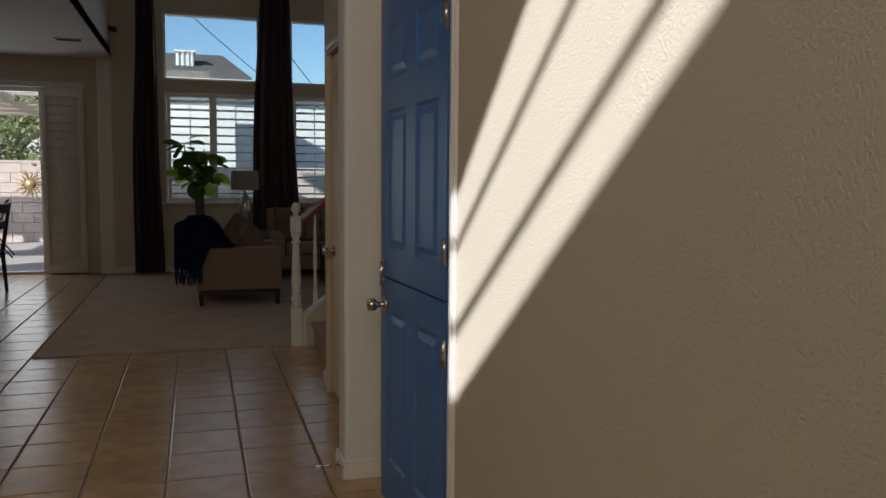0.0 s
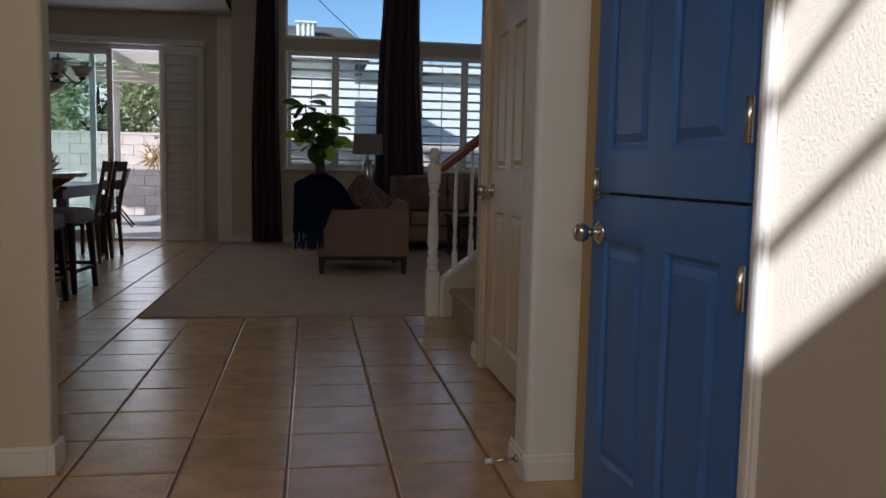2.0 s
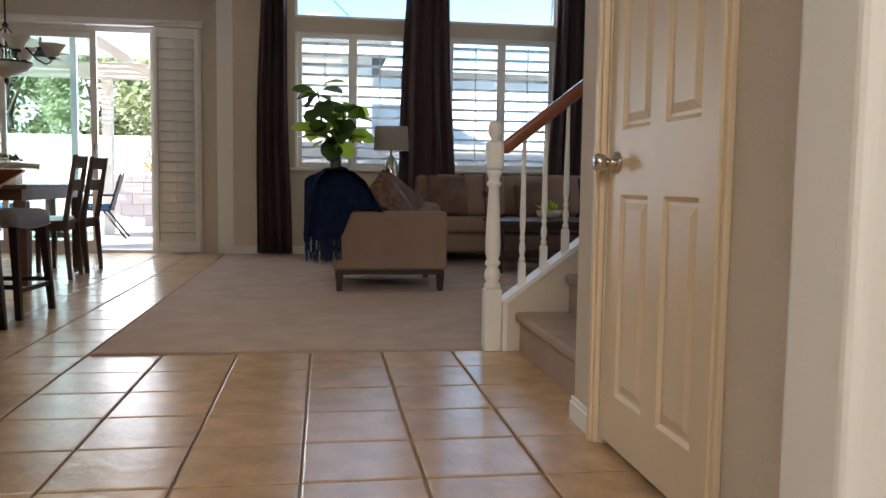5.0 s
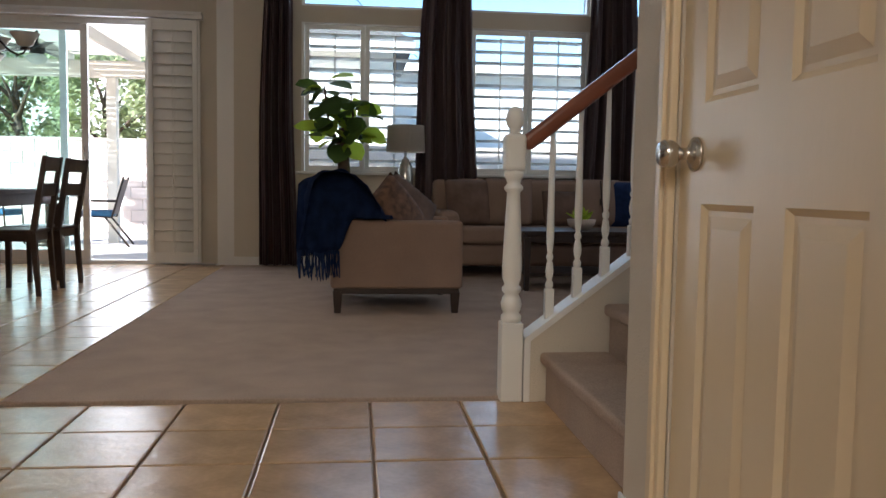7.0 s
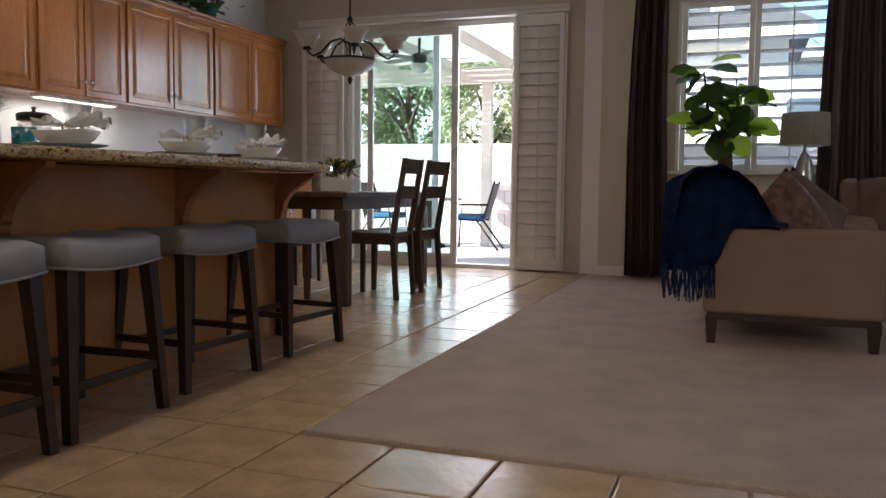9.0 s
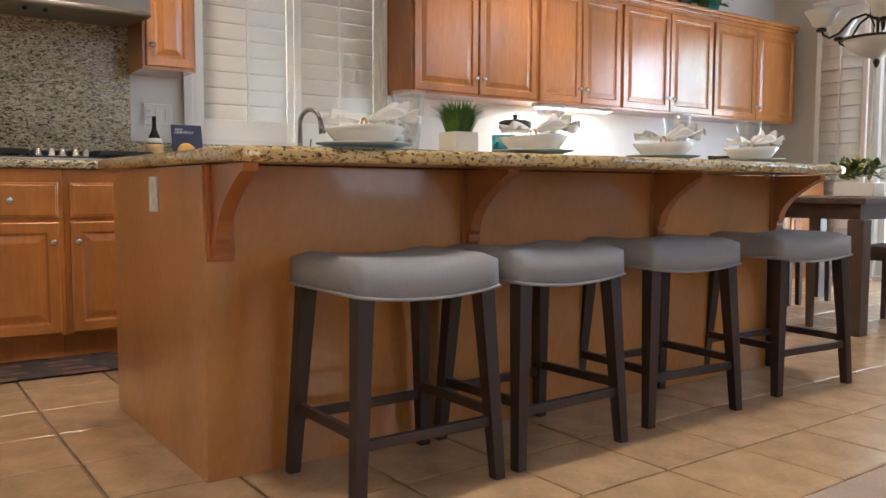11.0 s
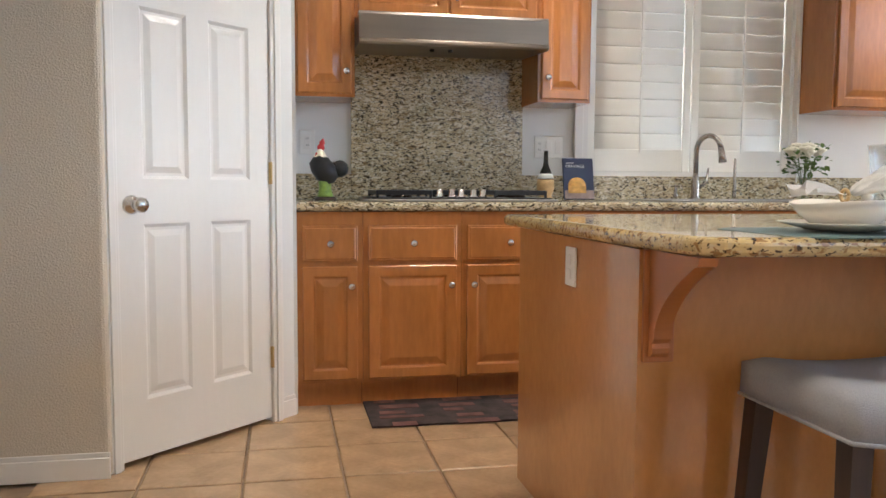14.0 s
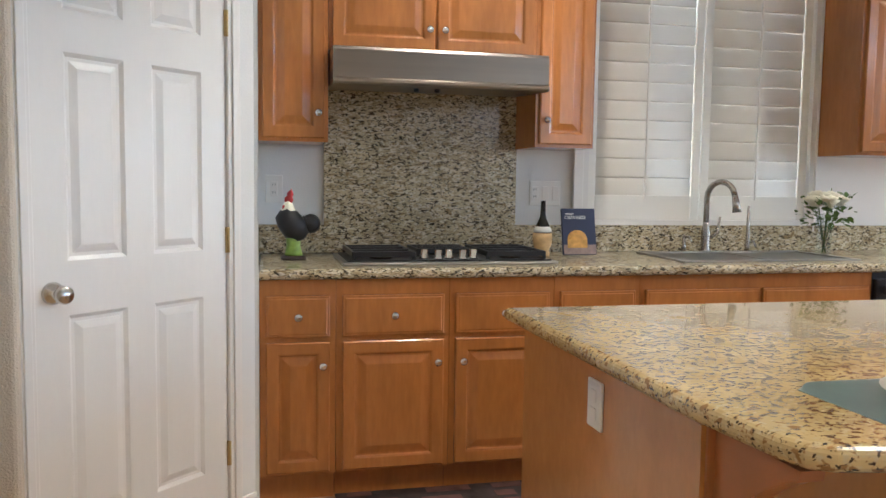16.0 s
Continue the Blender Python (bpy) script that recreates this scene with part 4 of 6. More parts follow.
curtain(-0.845, -0.47, "dark brown satin curtain hanging to the floor beside the first window", seed=1)
curtain(0.67, 1.35, "dark brown satin curtain between two shuttered windows", seed=2)
curtain(2.38, 3.05, "dark brown satin curtain behind the sofa, between two windows", seed=3)
rod = thing("curtain_rod", "black iron curtain rod above the tall windows", "curtain rod")
bm = bmesh.new()
tube(bm, [(-0.9, 11.86, 3.86), (4.6, 11.86, 3.86)], 0.014)
part("rod", bm, IRON, rod)
for x in (-0.85, 1.12, 2.8, 4.5):
    bm = bmesh.new()
    tube(bm, [(x, 11.86, 3.86), (x, 12.0, 3.88)], 0.009, 6)
    part("bracket", bm, IRON, rod)


# ---- living room furniture ----
def soft(bm, x0, x1, y0, y1, z0, z1, r=0.04):
    box(bm, x0, x1, y0, y1, z0, z1, r, 4)


def pillow(name, label, m, w, h, t, material):
    bm = bmesh.new()
    n = 12
    for s in (-1, 1):
        g = [[bm.verts.new((w / 2 * (i / n * 2 - 1) * (1 - 0.06 * (1 - (j / n * 2 - 1) ** 2) * 0), s * t / 2 * max(0, (1 - (i / n * 2 - 1) ** 2) * (1 - (j / n * 2 - 1) ** 2)) ** 0.42, h / 2 * (j / n * 2 - 1))) for j in range(n + 1)] for i in range(n + 1)]
        for i in range(n):
            for j in range(n):
                bm.faces.new((g[i][j], g[i + 1][j], g[i + 1][j + 1], g[i][j + 1])).smooth = True
    bmesh.ops.remove_doubles(bm, verts=bm.verts, dist=0.0005)
    ob = part(name, bm, material)
    ob.matrix_basis = m
    return tagged(ob, label, "pillow")


ch = thing("armchair", "taupe upholstered armchair on dark wood feet", "armchair", pose(-0.05, -0.115, 0))
bm = bmesh.new()
soft(bm, 0.0, 0.84, 8.94, 9.10, 0.17, 0.605, 0.025)
part("arm", bm, SOFA, ch)
bm = bmesh.new()
soft(bm, 0.0, 0.84, 9.76, 9.92, 0.17, 0.605, 0.025)
part("arm", bm, SOFA, ch)
bm = bmesh.new()
soft(bm, 0.0, 0.84, 9.10, 9.76, 0.17, 0.33, 0.02)
part("base", bm, SOFA, ch)
bm = bmesh.new()
soft(bm, 0.15, 0.86, 9.11, 9.75, 0.33, 0.47, 0.05)
part("seat_cushion", bm, SOFA, ch)
bm = bmesh.new()
obox(bm, pose(0.08, 9.43, 0.56, 0, -8, 0), 0.17, 0.70, 0.60, 0.05, 4)
part("backrest", bm, SOFA, ch)
bm = bmesh.new()
box(bm, 0.02, 0.82, 8.96, 9.90, 0.135, 0.17, 0.004)
part("plinth", bm, DARK, ch)
for x in (0.045, 0.795):
    for y in (8.985, 9.875):
        bm = bmesh.new()
        taper(bm, (x, y, 0.012), (x, y, 0.15), 0.04, 0.06)
        part("foot", bm, DARK, ch)

# the throw: folded over the chair's back, hanging with fringe
tw = thing("throw_blanket", "dark navy knitted throw with fringe, draped over the armchair's back", "blanket", pose(-0.05, -0.115, 0))
bm = bmesh.new()
rnd = random.Random(5)
prof = [(0.34, 0.60), (0.28, 0.72), (0.22, 0.82), (0.14, 0.89), (0.04, 0.915), (-0.06, 0.90), (-0.12, 0.84), (-0.15, 0.74), (-0.17, 0.62), (-0.19, 0.50), (-0.20, 0.38)]
n = 40
grid = []
for k, (x, z) in enumerate(prof):
    line = []
    for i in range(n + 1):
        v = i / n
        w = 0.018 * math.sin(v * 26 + k * 0.25) * min(1, 0.3 + k * 0.08) + 0.008 * math.sin(v * 57 + k)
        drop = 0.05 * math.sin(v * 5 + 0.6)
        line.append(bm.verts.new((x + w, 8.90 + 0.74 * v + 0.02 * math.sin(k), z + (drop * (k - 5) / 5 if k > 5 else 0))))
    grid.append(line)
for a, b in zip(grid, grid[1:]):
    for i in range(n):
        bm.faces.new((a[i], a[i + 1], b[i + 1], b[i])).smooth = True
bmesh.ops.solidify(bm, geom=bm.faces[:], thickness=0.022)
part("cloth", bm, THROW, tw)
# the part that falls over the side of the chair, towards the hall
bm = bmesh.new()
grid = []
for k in range(15):
    q = k / 14
    line = []
    for i in range(n + 1):
        v = i / n
        x = -0.21 + 0.60 * v
        zt = 0.925 - 1.6 * (x - 0.04) ** 2 - 0.55 * max(0, x - 0.10) + 0.006 * math.sin(v * 31)
        zt = max(zt, 0.635)
        f = min(1, max(0, (x - 0.03) / 0.12))
        f = f * f * (3 - 2 * f)
        zb = (0.40 + 0.02 * math.sin(v * 22)) * (1 - f) + 0.615 * f
        z = zt + (zb - zt) * q
        y = 8.915 - 0.016 * math.sin(v * 34 + q * 2.5) * (0.3 + q) + 0.14 * (1 - q) ** 3
        line.append(bm.verts.new((x, y, z)))
    grid.append(line)
for a, b in zip(grid, grid[1:]):
    for i in range(n):
        bm.faces.new((a[i], a[i + 1], b[i + 1], b[i])).smooth = True
bmesh.ops.solidify(bm, geom=bm.faces[:], thickness=0.02)
part("side_fall", bm, THROW, tw)
bm = bmesh.new()
for i in range(34):
    v = i / 33
    x = -0.20 + 0.25 * v
    y = 8.905 + rnd.uniform(-0.02, 0.015)
    z = 0.41 + 0.01 * math.sin(v * 9)
    tube(bm, [(x, y, z), (x + rnd.uniform(-0.01, 0.01), y, z - 0.08), (x + rnd.uniform(-0.015, 0.015), y + rnd.uniform(-0.01, 0.01), z - 0.15 - rnd.uniform(0, 0.03))], [0.006, 0.006, 0.003], 5)
tagged(part("fringe", bm, THROW, tw), kind="stuff")
pillow("throw_pillow", "rust patterned pillow leaning on the armchair's back", pose(0.37, 9.165, 0.625, -30, 50, 20), 0.44, 0.46, 0.17, PILLOW)
pillow("throw_pillow", "brown striped pillow behind the rust one on the armchair", pose(0.47, 9.385, 0.635, -18, 34, 30), 0.44, 0.44, 0.15, SOFAD)

sf = thing("sofa", "taupe three-seat sofa with rolled arms under the windows", "sofa")
SX0, SX1, SY0, SY1 = 0.82, 3.25, 10.85, 11.72
for nm, a in (("base", (SX0, SX1, SY0 + 0.05, SY1, 0.12, 0.32)), ("backrest", (SX0 + 0.04, SX1 - 0.04, SY1 - 0.24, SY1, 0.30, 0.90))):
    bm = bmesh.new()
    soft(bm, *a, 0.05)
    part(nm, bm, SOFA, sf)
for x in (SX0, SX1 - 0.22):
    bm = bmesh.new()
    soft(bm, x, x + 0.22, SY0, SY1 - 0.05, 0.12, 0.62, 0.08)
    part("arm", bm, SOFA, sf)
w3 = (SX1 - SX0 - 0.44) / 3
for i in range(3):
    bm = bmesh.new()
    soft(bm, SX0 + 0.22 + i * w3 + 0.004, SX0 + 0.22 + (i + 1) * w3 - 0.004, SY0 + 0.02, SY1 - 0.26, 0.32, 0.48, 0.045)
    part("seat_cushion", bm, SOFA, sf)
    bm = bmesh.new()
    obox(bm, pose(SX0 + 0.22 + (i + 0.5) * w3, SY1 - 0.30, 0.69, -12, 0, 0), w3 - 0.01, 0.17, 0.44, 0.06, 4)
    part("back_cushion", bm, SOFA, sf)
for x in (SX0 + 0.06, SX1 - 0.06):
    for y in (SY0 + 0.1, SY1 - 0.08):
        bm = bmesh.new()
        taper(bm, (x, y, 0.012), (x, y, 0.13), 0.04, 0.055)
        part("foot", bm, DARK, sf)
for x, w, mt, rz_, lab in ((1.15, 0.44, SOFAD, 12, "dark brown square pillow on the sofa"), (1.52, 0.46, SOFA, -6, "taupe square pillow with a dark tie on the sofa"), (2.02, 0.34, SOFAD, 4, "small brown pillow on the sofa"), (2.40, 0.46, SOFA, 8, "taupe square pillow on the sofa"), (2.72, 0.44, THROW, -6, "navy square pillow on the sofa"), (2.92, 0.40, SOFAD, 20, "brown pillow in the sofa's corner")):
    pillow("sofa_pillow", lab, pose(x, 11.17 + 0.02 * math.sin(x * 9), 0.48 + w / 2 - 0.01, -18, 0, rz_), w, w, 0.15, mt)
for x in (1.52, 2.40):
    bm = bmesh.new()
    obox(bm, pose(x, 11.085, 0.71, -18, 0, 0), 0.05, 0.02, 0.06, 0.006)
    obox(bm, pose(x, 11.095, 0.71, -18, 0, 0), 0.015, 0.012, 0.42, 0.003)
    tagged(part("pillow_tie", bm, DARK), "dark brown ribbon tie on a sofa pillow", "ribbon")

ctb = thing("coffee_table", "dark wood coffee table with a lower shelf by the sofa", "table")
TX0, TX1, TY0, TY1 = 1.41, 2.68, 9.95, 10.62
part("tabletop", bm_box(TX0, TX1, TY0, TY1, 0.455, 0.49, bevel=0.006), DARK, ctb)
part("shelf", bm_box(TX0 + 0.05, TX1 - 0.05, TY0 + 0.05, TY1 - 0.05, 0.13, 0.155, bevel=0.004), DARK, ctb)
part("apron", bm_box(TX0 + 0.04, TX1 - 0.04, TY0 + 0.04, TY1 - 0.04, 0.40, 0.455), DARK, ctb)
for x in (TX0 + 0.05, TX1 - 0.05):
    for y in (TY0 + 0.05, TY1 - 0.05):
        bm = bmesh.new()
        taper(bm, (x, y, 0.012), (x, y, 0.44), 0.035, 0.055)
        part("leg", bm, DARK, ctb)


def leaves_bm(centres, size, rnd, ratio=0.55, cup=0.15):
    bm = bmesh.new()
    for c, d in centres:
        q = Vector(d).normalized().to_track_quat("X", "Z").to_matrix().to_4x4()
        m = Matrix.Translation(c) @ q @ Matrix.Rotation(rnd.uniform(-0.6, 0.6), 4, "X")
        s = size * rnd.uniform(0.75, 1.2)
        out = [(0, 0), (0.18, 0.34), (0.5, 0.5), (0.82, 0.36), (1.0, 0)]
        mid = [bm.verts.new(m @ Vector((x * s, 0, -cup * s * x * x))) for x in (0, 0.18, 0.5, 0.82, 1.0)]
        for sg in (-1, 1):
            e = [bm.verts.new(m @ Vector((x * s, sg * y * s * ratio * 2 * 0.9, cup * 0.5 * s * y - cup * s * x * x))) for x, y in out[1:4]]
            fs = [(mid[0], mid[1], e[0]), (mid[1], mid[2], e[1], e[0]), (mid[2], mid[3], e[2], e[1]), (mid[3], mid[4], e[2])]
            for f in fs:
                bm.faces.new(f).smooth = True
    return bm


# fiddle leaf fig behind the armchair
fig = thing("fiddle_leaf_fig", "potted fiddle leaf fig with broad glossy leaves before the window", "plant", pose(-0.04, 0, 0))
rnd = random.Random(11)
bm = bmesh.new()
lathe(bm, [(0.13, 0.012), (0.17, 0.03), (0.20, 0.36), (0.20, 0.40), (0.18, 0.40), (0.17, 0.36), (0.0, 0.36)], (0.06, 11.25, 0), 24)
part("pot", bm, DARK, fig, "dark round planter")
bm = bmesh.new()
tube(bm, [(0.06, 11.25, 0.34), (0.05, 11.25, 0.8), (0.03, 11.26, 1.15), (0.02, 11.25, 1.35)], [0.06, 0.06, 0.055, 0.03])
tube(bm, [(0.03, 11.26, 1.10), (-0.10, 11.22, 1.40), (-0.14, 11.20, 1.72)], [0.02, 0.014, 0.008])
tube(bm, [(0.03, 11.26, 1.20), (0.12, 11.24, 1.45), (0.10, 11.22, 1.66)], [0.02, 0.013, 0.008])
part("trunk", bm, BARK, fig)
lv = []
for k, (bx_, by_, bz_, n_) in enumerate(((-0.13, 11.20, 1.68, 12), (-0.10, 11.22, 1.47, 10), (0.13, 11.22, 1.58, 11), (0.03, 11.26, 1.28, 11), (0.17, 11.22, 1.36, 9), (-0.14, 11.2, 1.27, 6))):
    for i in range(n_):
        a = rnd.uniform(0, 6.28)
        lv.append(((bx_ + 0.03 * math.cos(a), by_ + 0.03 * math.sin(a), bz_ + rnd.uniform(-0.10, 0.10)), (math.cos(a), 0.8 * math.sin(a), rnd.uniform(-0.7, 0.5))))
for c, d in lv:
    bm = leaves_bm([(c, d)], 0.215, rnd, 0.52, 0.28)
    part("leaf", bm, LEAF if rnd.random() < 0.42 else LEAFD, fig)


def table_lamp(x, y, zt, label):
    t = thing("side_table", "dark wood side table beside the sofa", "table", None, "side tables")
    part("tabletop", bm_box(x - 0.25, x + 0.25, y - 0.25, y + 0.25, zt - 0.03, zt, bevel=0.005), DARK, t)
    for sx in (-1, 1):
        for sy in (-1, 1):
            bm = bmesh.new()
            taper(bm, (x + sx * 0.22, y + sy * 0.22, 0.012), (x + sx * 0.22, y + sy * 0.22, zt - 0.03), 0.035, 0.04)
            part("leg", bm, DARK, t)
    l = thing("table_lamp", label, "lamp", None, "table lamps")
    bm = bmesh.new()
    lathe(bm, [(0.07, zt + 0.001), (0.07, zt + 0.02), (0.03, zt + 0.04), (0.06, zt + 0.12), (0.075, zt + 0.28), (0.06, zt + 0.42), (0.03, zt + 0.48), (0.012, zt + 0.50), (0.012, zt + 0.56)], (x, y, 0), 24)
    part("base", bm, mat("mercury_glass", (0.5, 0.5, 0.47), 0.15, 0.6, var=0.2, scale=30), l, "silvery glass lamp base")
    bm = bmesh.new()
    lathe(bm, [(0.182, zt + 0.545), (0.172, zt + 0.79)], (x, y, 0), 32)
    for f in [f for f in bm.faces if len(f.verts) > 4]:
        bm.faces.remove(f)
    bmesh.ops.solidify(bm, geom=bm.faces[:], thickness=0.003)
    part("shade", bm, SHADE, l, "beige linen drum shade")


table_lamp(0.57, 11.32, 0.60, "table lamp with a silvery base and a beige drum shade, unlit")
table_lamp(3.60, 11.32, 0.60, "table lamp with a beige shade at the sofa's far end, unlit")
bp = thing("bowl_plant", "small succulent in a stone bowl on the coffee table", "plant")
bm = bmesh.new()
lathe(bm, [(0.07, 0.4915), (0.11, 0.53), (0.12, 0.575), (0.10, 0.575), (0.0, 0.56)], (1.98, 10.3, 0), 20)
part("bowl", bm, STUCCO, bp)
rnd = random.Random(3)
bm = leaves_bm([((1.98 + rnd.uniform(-0.05, 0.05), 10.3 + rnd.uniform(-0.05, 0.05), 0.57), (rnd.uniform(-1, 1), rnd.uniform(-1, 1), rnd.uniform(0.5, 1.6))) for _ in range(26)], 0.11, rnd, 0.22)
tagged(part("leaves", bm, LEAF, bp), kind="stuff")

# ---- dining ----
dt = thing("dining_table", "dark wood dining table with thick square legs", "table")
DX0, DX1, DY0, DY1 = -3.45, -2.30, 9.28, 10.80
part("tabletop", bm_box(DX0, DX1, DY0, DY1, 0.725, 0.76, bevel=0.005), TABLEW, dt)
part("apron", bm_box(DX0 + 0.05, DX1 - 0.05, DY0 + 0.05, DY1 - 0.05, 0.64, 0.725), TABLEW, dt)
for x in (DX0 + 0.055, DX1 - 0.055):
    for y in (DY0 + 0.055, DY1 - 0.055):
        part("leg", bm_box(x - 0.045, x + 0.045, y - 0.045, y + 0.045, 0, 0.64, bevel=0.004), TABLEW, dt)


def dining_chair(m, label):
    """A ladder-back chair; it faces local -x, so the back is at +x."""
    c = thing("dining_chair", label, "chair", m, "chairs round the dining table")
    part("seat", bm_box(-0.22, 0.20, -0.21, 0.21, 0.445, 0.475, bevel=0.01, seg=3), TABLEW, c)
    part("seat_frame", bm_box(-0.19, 0.18, -0.18, 0.18, 0.39, 0.445), TABLEW, c)
    for sy in (-1, 1):
        bm = bmesh.new()
        taper(bm, (-0.19, sy * 0.18, 0), (-0.185, sy * 0.18, 0.44), 0.03, 0.04)
        part("front_leg", bm, TABLEW, c)
        bm = bmesh.new()
        taper(bm, (0.215, sy * 0.18, 0), (0.185, sy * 0.18, 0.46), 0.030, 0.040)
        taper(bm, (0.185, sy * 0.18, 0.45), (0.275, sy * 0.18, 1.0), 0.040, 0.030)
        part("back_post", bm, TABLEW, c)
    for z, h in ((0.945, 0.105), (0.76, 0.095)):
        bm = bmesh.new()
        obox(bm, pose(0.185 + (z - 0.46) * 0.167, 0, z, 0, 9, 0), 0.018, 0.33, h, 0.005)
        part("slat", bm, TABLEW, c)
    return c


dc = dining_chair(pose(-2.36, 9.90, 0, 0, 0, 3), "dark wood ladder-back dining chair pushed in at the table's side")
for m, lab in ((pose(-2.34, 10.40, 0, 0, 0, -3), "dark wood ladder-back dining chair, second at the table's side"), (pose(-3.40, 9.9, 0, 0, 0, 182), "dark wood dining chair on the wall side of the table"), (pose(-3.40, 10.40, 0, 0, 0, 178), "dark wood dining chair by the kitchen wall"), (pose(-2.85, 9.22, 0, 0, 0, -92), "dark wood dining chair at the head of the table")):
    tagged(copy_thing(dc, m), lab)
tpn = thing("table_plant", "white box planter with yellow-green leaves on the dining table", "plant")
part("planter", bm_box(-2.87, -2.61, 9.98, 10.12, 0.7605, 0.85, bevel=0.006), CERAMIC, tpn)
rnd = random.Random(8)
bm = leaves_bm([((-2.74 + rnd.uniform(-0.11, 0.11), 10.05 + rnd.uniform(-0.06, 0.06), 0.86 + rnd.uniform(0, 0.11)), (rnd.uniform(-1, 1), rnd.uniform(-1, 1), rnd.uniform(-0.2, 1.3))) for _ in range(130)], 0.065, rnd, 0.3)
tagged(part("leaves", bm, LEAFM, tpn), kind="stuff")
for k in range(9):
    bm = bmesh.new()
    lathe(bm, [(0.0, -0.010), (0.016, -0.004), (0.019, 0.006), (0.010, 0.013), (0.0, 0.014)], (-2.83 + 0.022 * k + rnd.uniform(-0.01, 0.01), 10.03 + rnd.uniform(-0.06, 0.05), 0.90 + rnd.uniform(-0.02, 0.10)), 8)
    part("flower", bm, YELLOW, tpn, "small yellow flower")
tb = tagged(part("paper_box", bm_box(-3.35, -3.10, 9.40, 9.60, 0.7605, 0.84, bevel=0.003), STRAW), "tan box on the dining table", "box")

# chandelier
cd = thing("chandelier", "bronze chandelier with frosted glass shades over the dining table", "chandelier")
cx, cy, cz = -2.76, 10.25, 1.66
bm = bmesh.new()
lathe(bm, [(0.012, cz - 0.015), (0.10, cz + 0.01), (0.17, cz + 0.055), (0.205, cz + 0.11), (0.19, cz + 0.11), (0.15, cz + 0.06), (0.0, cz + 0.02)], (cx, cy, 0), 32)
part("bowl", bm, GLASSW, cd, "frosted alabaster glass bowl")
bm = bmesh.new()
lathe(bm, [(0.0, cz - 0.075), (0.012, cz - 0.06), (0.022, cz - 0.035), (0.012, cz - 0.012)], (cx, cy, 0), 12)
lathe(bm, [(0.008, cz + 0.02), (0.008, cz + 0.40), (0.03, cz + 0.42), (0.008, cz + 0.45), (0.006, LOW)], (cx, cy, 0), 10)
lathe(bm, [(0.207, cz + 0.105), (0.212, cz + 0.112), (0.207, cz + 0.12)], (cx, cy, 0), 32)
for k in range(4):
    a = k * math.pi / 2 + 0.3
    ca, sa = math.cos(a), math.sin(a)
    tube(bm, [(cx + ca * r, cy + sa * r, z) for r, z in ((0.0, cz + 0.42), (0.05, cz + 0.36), (0.045, cz + 0.26), (0.02, cz + 0.20), (0.03, cz + 0.13))], 0.006, 6)
part("stem", bm, IRON, cd)
for k in range(5):
    a = k * 2 * math.pi / 5 + 0.25
    ca, sa = math.cos(a), math.sin(a)
    bm = bmesh.new()
    tube(bm, [(cx + ca * r, cy + sa * r, z) for r, z in ((0.01, cz + 0.24), (0.08, cz + 0.27), (0.16, cz + 0.24), (0.24, cz + 0.15), (0.30, cz + 0.12), (0.34, cz + 0.14), (0.35, cz + 0.17))], 0.008, 8)
    lathe(bm, [(0.03, cz + 0.16), (0.035, cz + 0.175), (0.015, cz + 0.19)], (cx + ca * 0.35, cy + sa * 0.35, 0), 12)
    arm = part("arm", bm, IRON, cd)
    bm = bmesh.new()
    lathe(bm, [(0.025, cz + 0.185), (0.058, cz + 0.20), (0.070, cz + 0.235), (0.108, cz + 0.29), (0.100, cz + 0.29), (0.060, cz + 0.235), (0.02, cz + 0.20)], (cx + ca * 0.35, cy + sa * 0.35, 0), 20)
    part("shade", bm, GLASSW, arm, "frosted glass bell shade")
bm = bmesh.new()
lathe(bm, [(0.065, LOW - 0.03), (0.06, LOW - 0.012), (0.06, LOW)], (cx, cy, 0), 20)
part("canopy", bm, IRON, cd)

LAMPS = mat("lit_strip", (1.0, 0.93, 0.82), 0.5, emit=1.1)

# ---- things on the kitchen worktop ----
TOPZ = 0.9055
CTZ = 0.9285
ck = thing("gas_cooktop", "black gas cooktop with a steel rim and cast iron grates", "cooktop")
part("rim", bm_box(-4.62, -4.17, 5.23, 6.13, CTZ, CTZ + 0.012, bevel=0.005), STEEL, ck, "thin steel rim")
part("burner_plate", bm_box(-4.60, -4.20, 5.25, 6.11, CTZ + 0.012, CTZ + 0.018, bevel=0.003), BLACK, ck)
for a, b in ((5.27, 5.53), (5.83, 6.09), (5.56, 5.80)):
    front = -4.22 if b - a > 0.25 else -4.36
    bm = bmesh.new()
    for y in (a, b - 0.012):
        box(bm, -4.59, front, y, y + 0.012, CTZ + 0.03, CTZ + 0.052, 0.003)
    for k in range(4):
        x = -4.585 + k * (front + 4.575) / 3
        box(bm, x, x + 0.012, a, b, CTZ + 0.03, CTZ + 0.052, 0.003)
    for y in (a, b - 0.012):
        for x in (-4.59, front - 0.012):
            box(bm, x, x + 0.012, y, y + 0.012, CTZ + 0.018, CTZ + 0.032)
    part("grate", bm, BLACK, ck, "cast iron grate")
    for x in ((-4.50, -4.31) if b - a > 0.25 else (-4.48,)):
        bm = bmesh.new()
        lathe(bm, [(0.05, CTZ + 0.018), (0.05, CTZ + 0.026), (0.035, CTZ + 0.03), (0.035, CTZ + 0.036), (0.0, CTZ + 0.037)], (x, (a + b) / 2, 0), 18)
        part("burner", bm, IRON, ck)
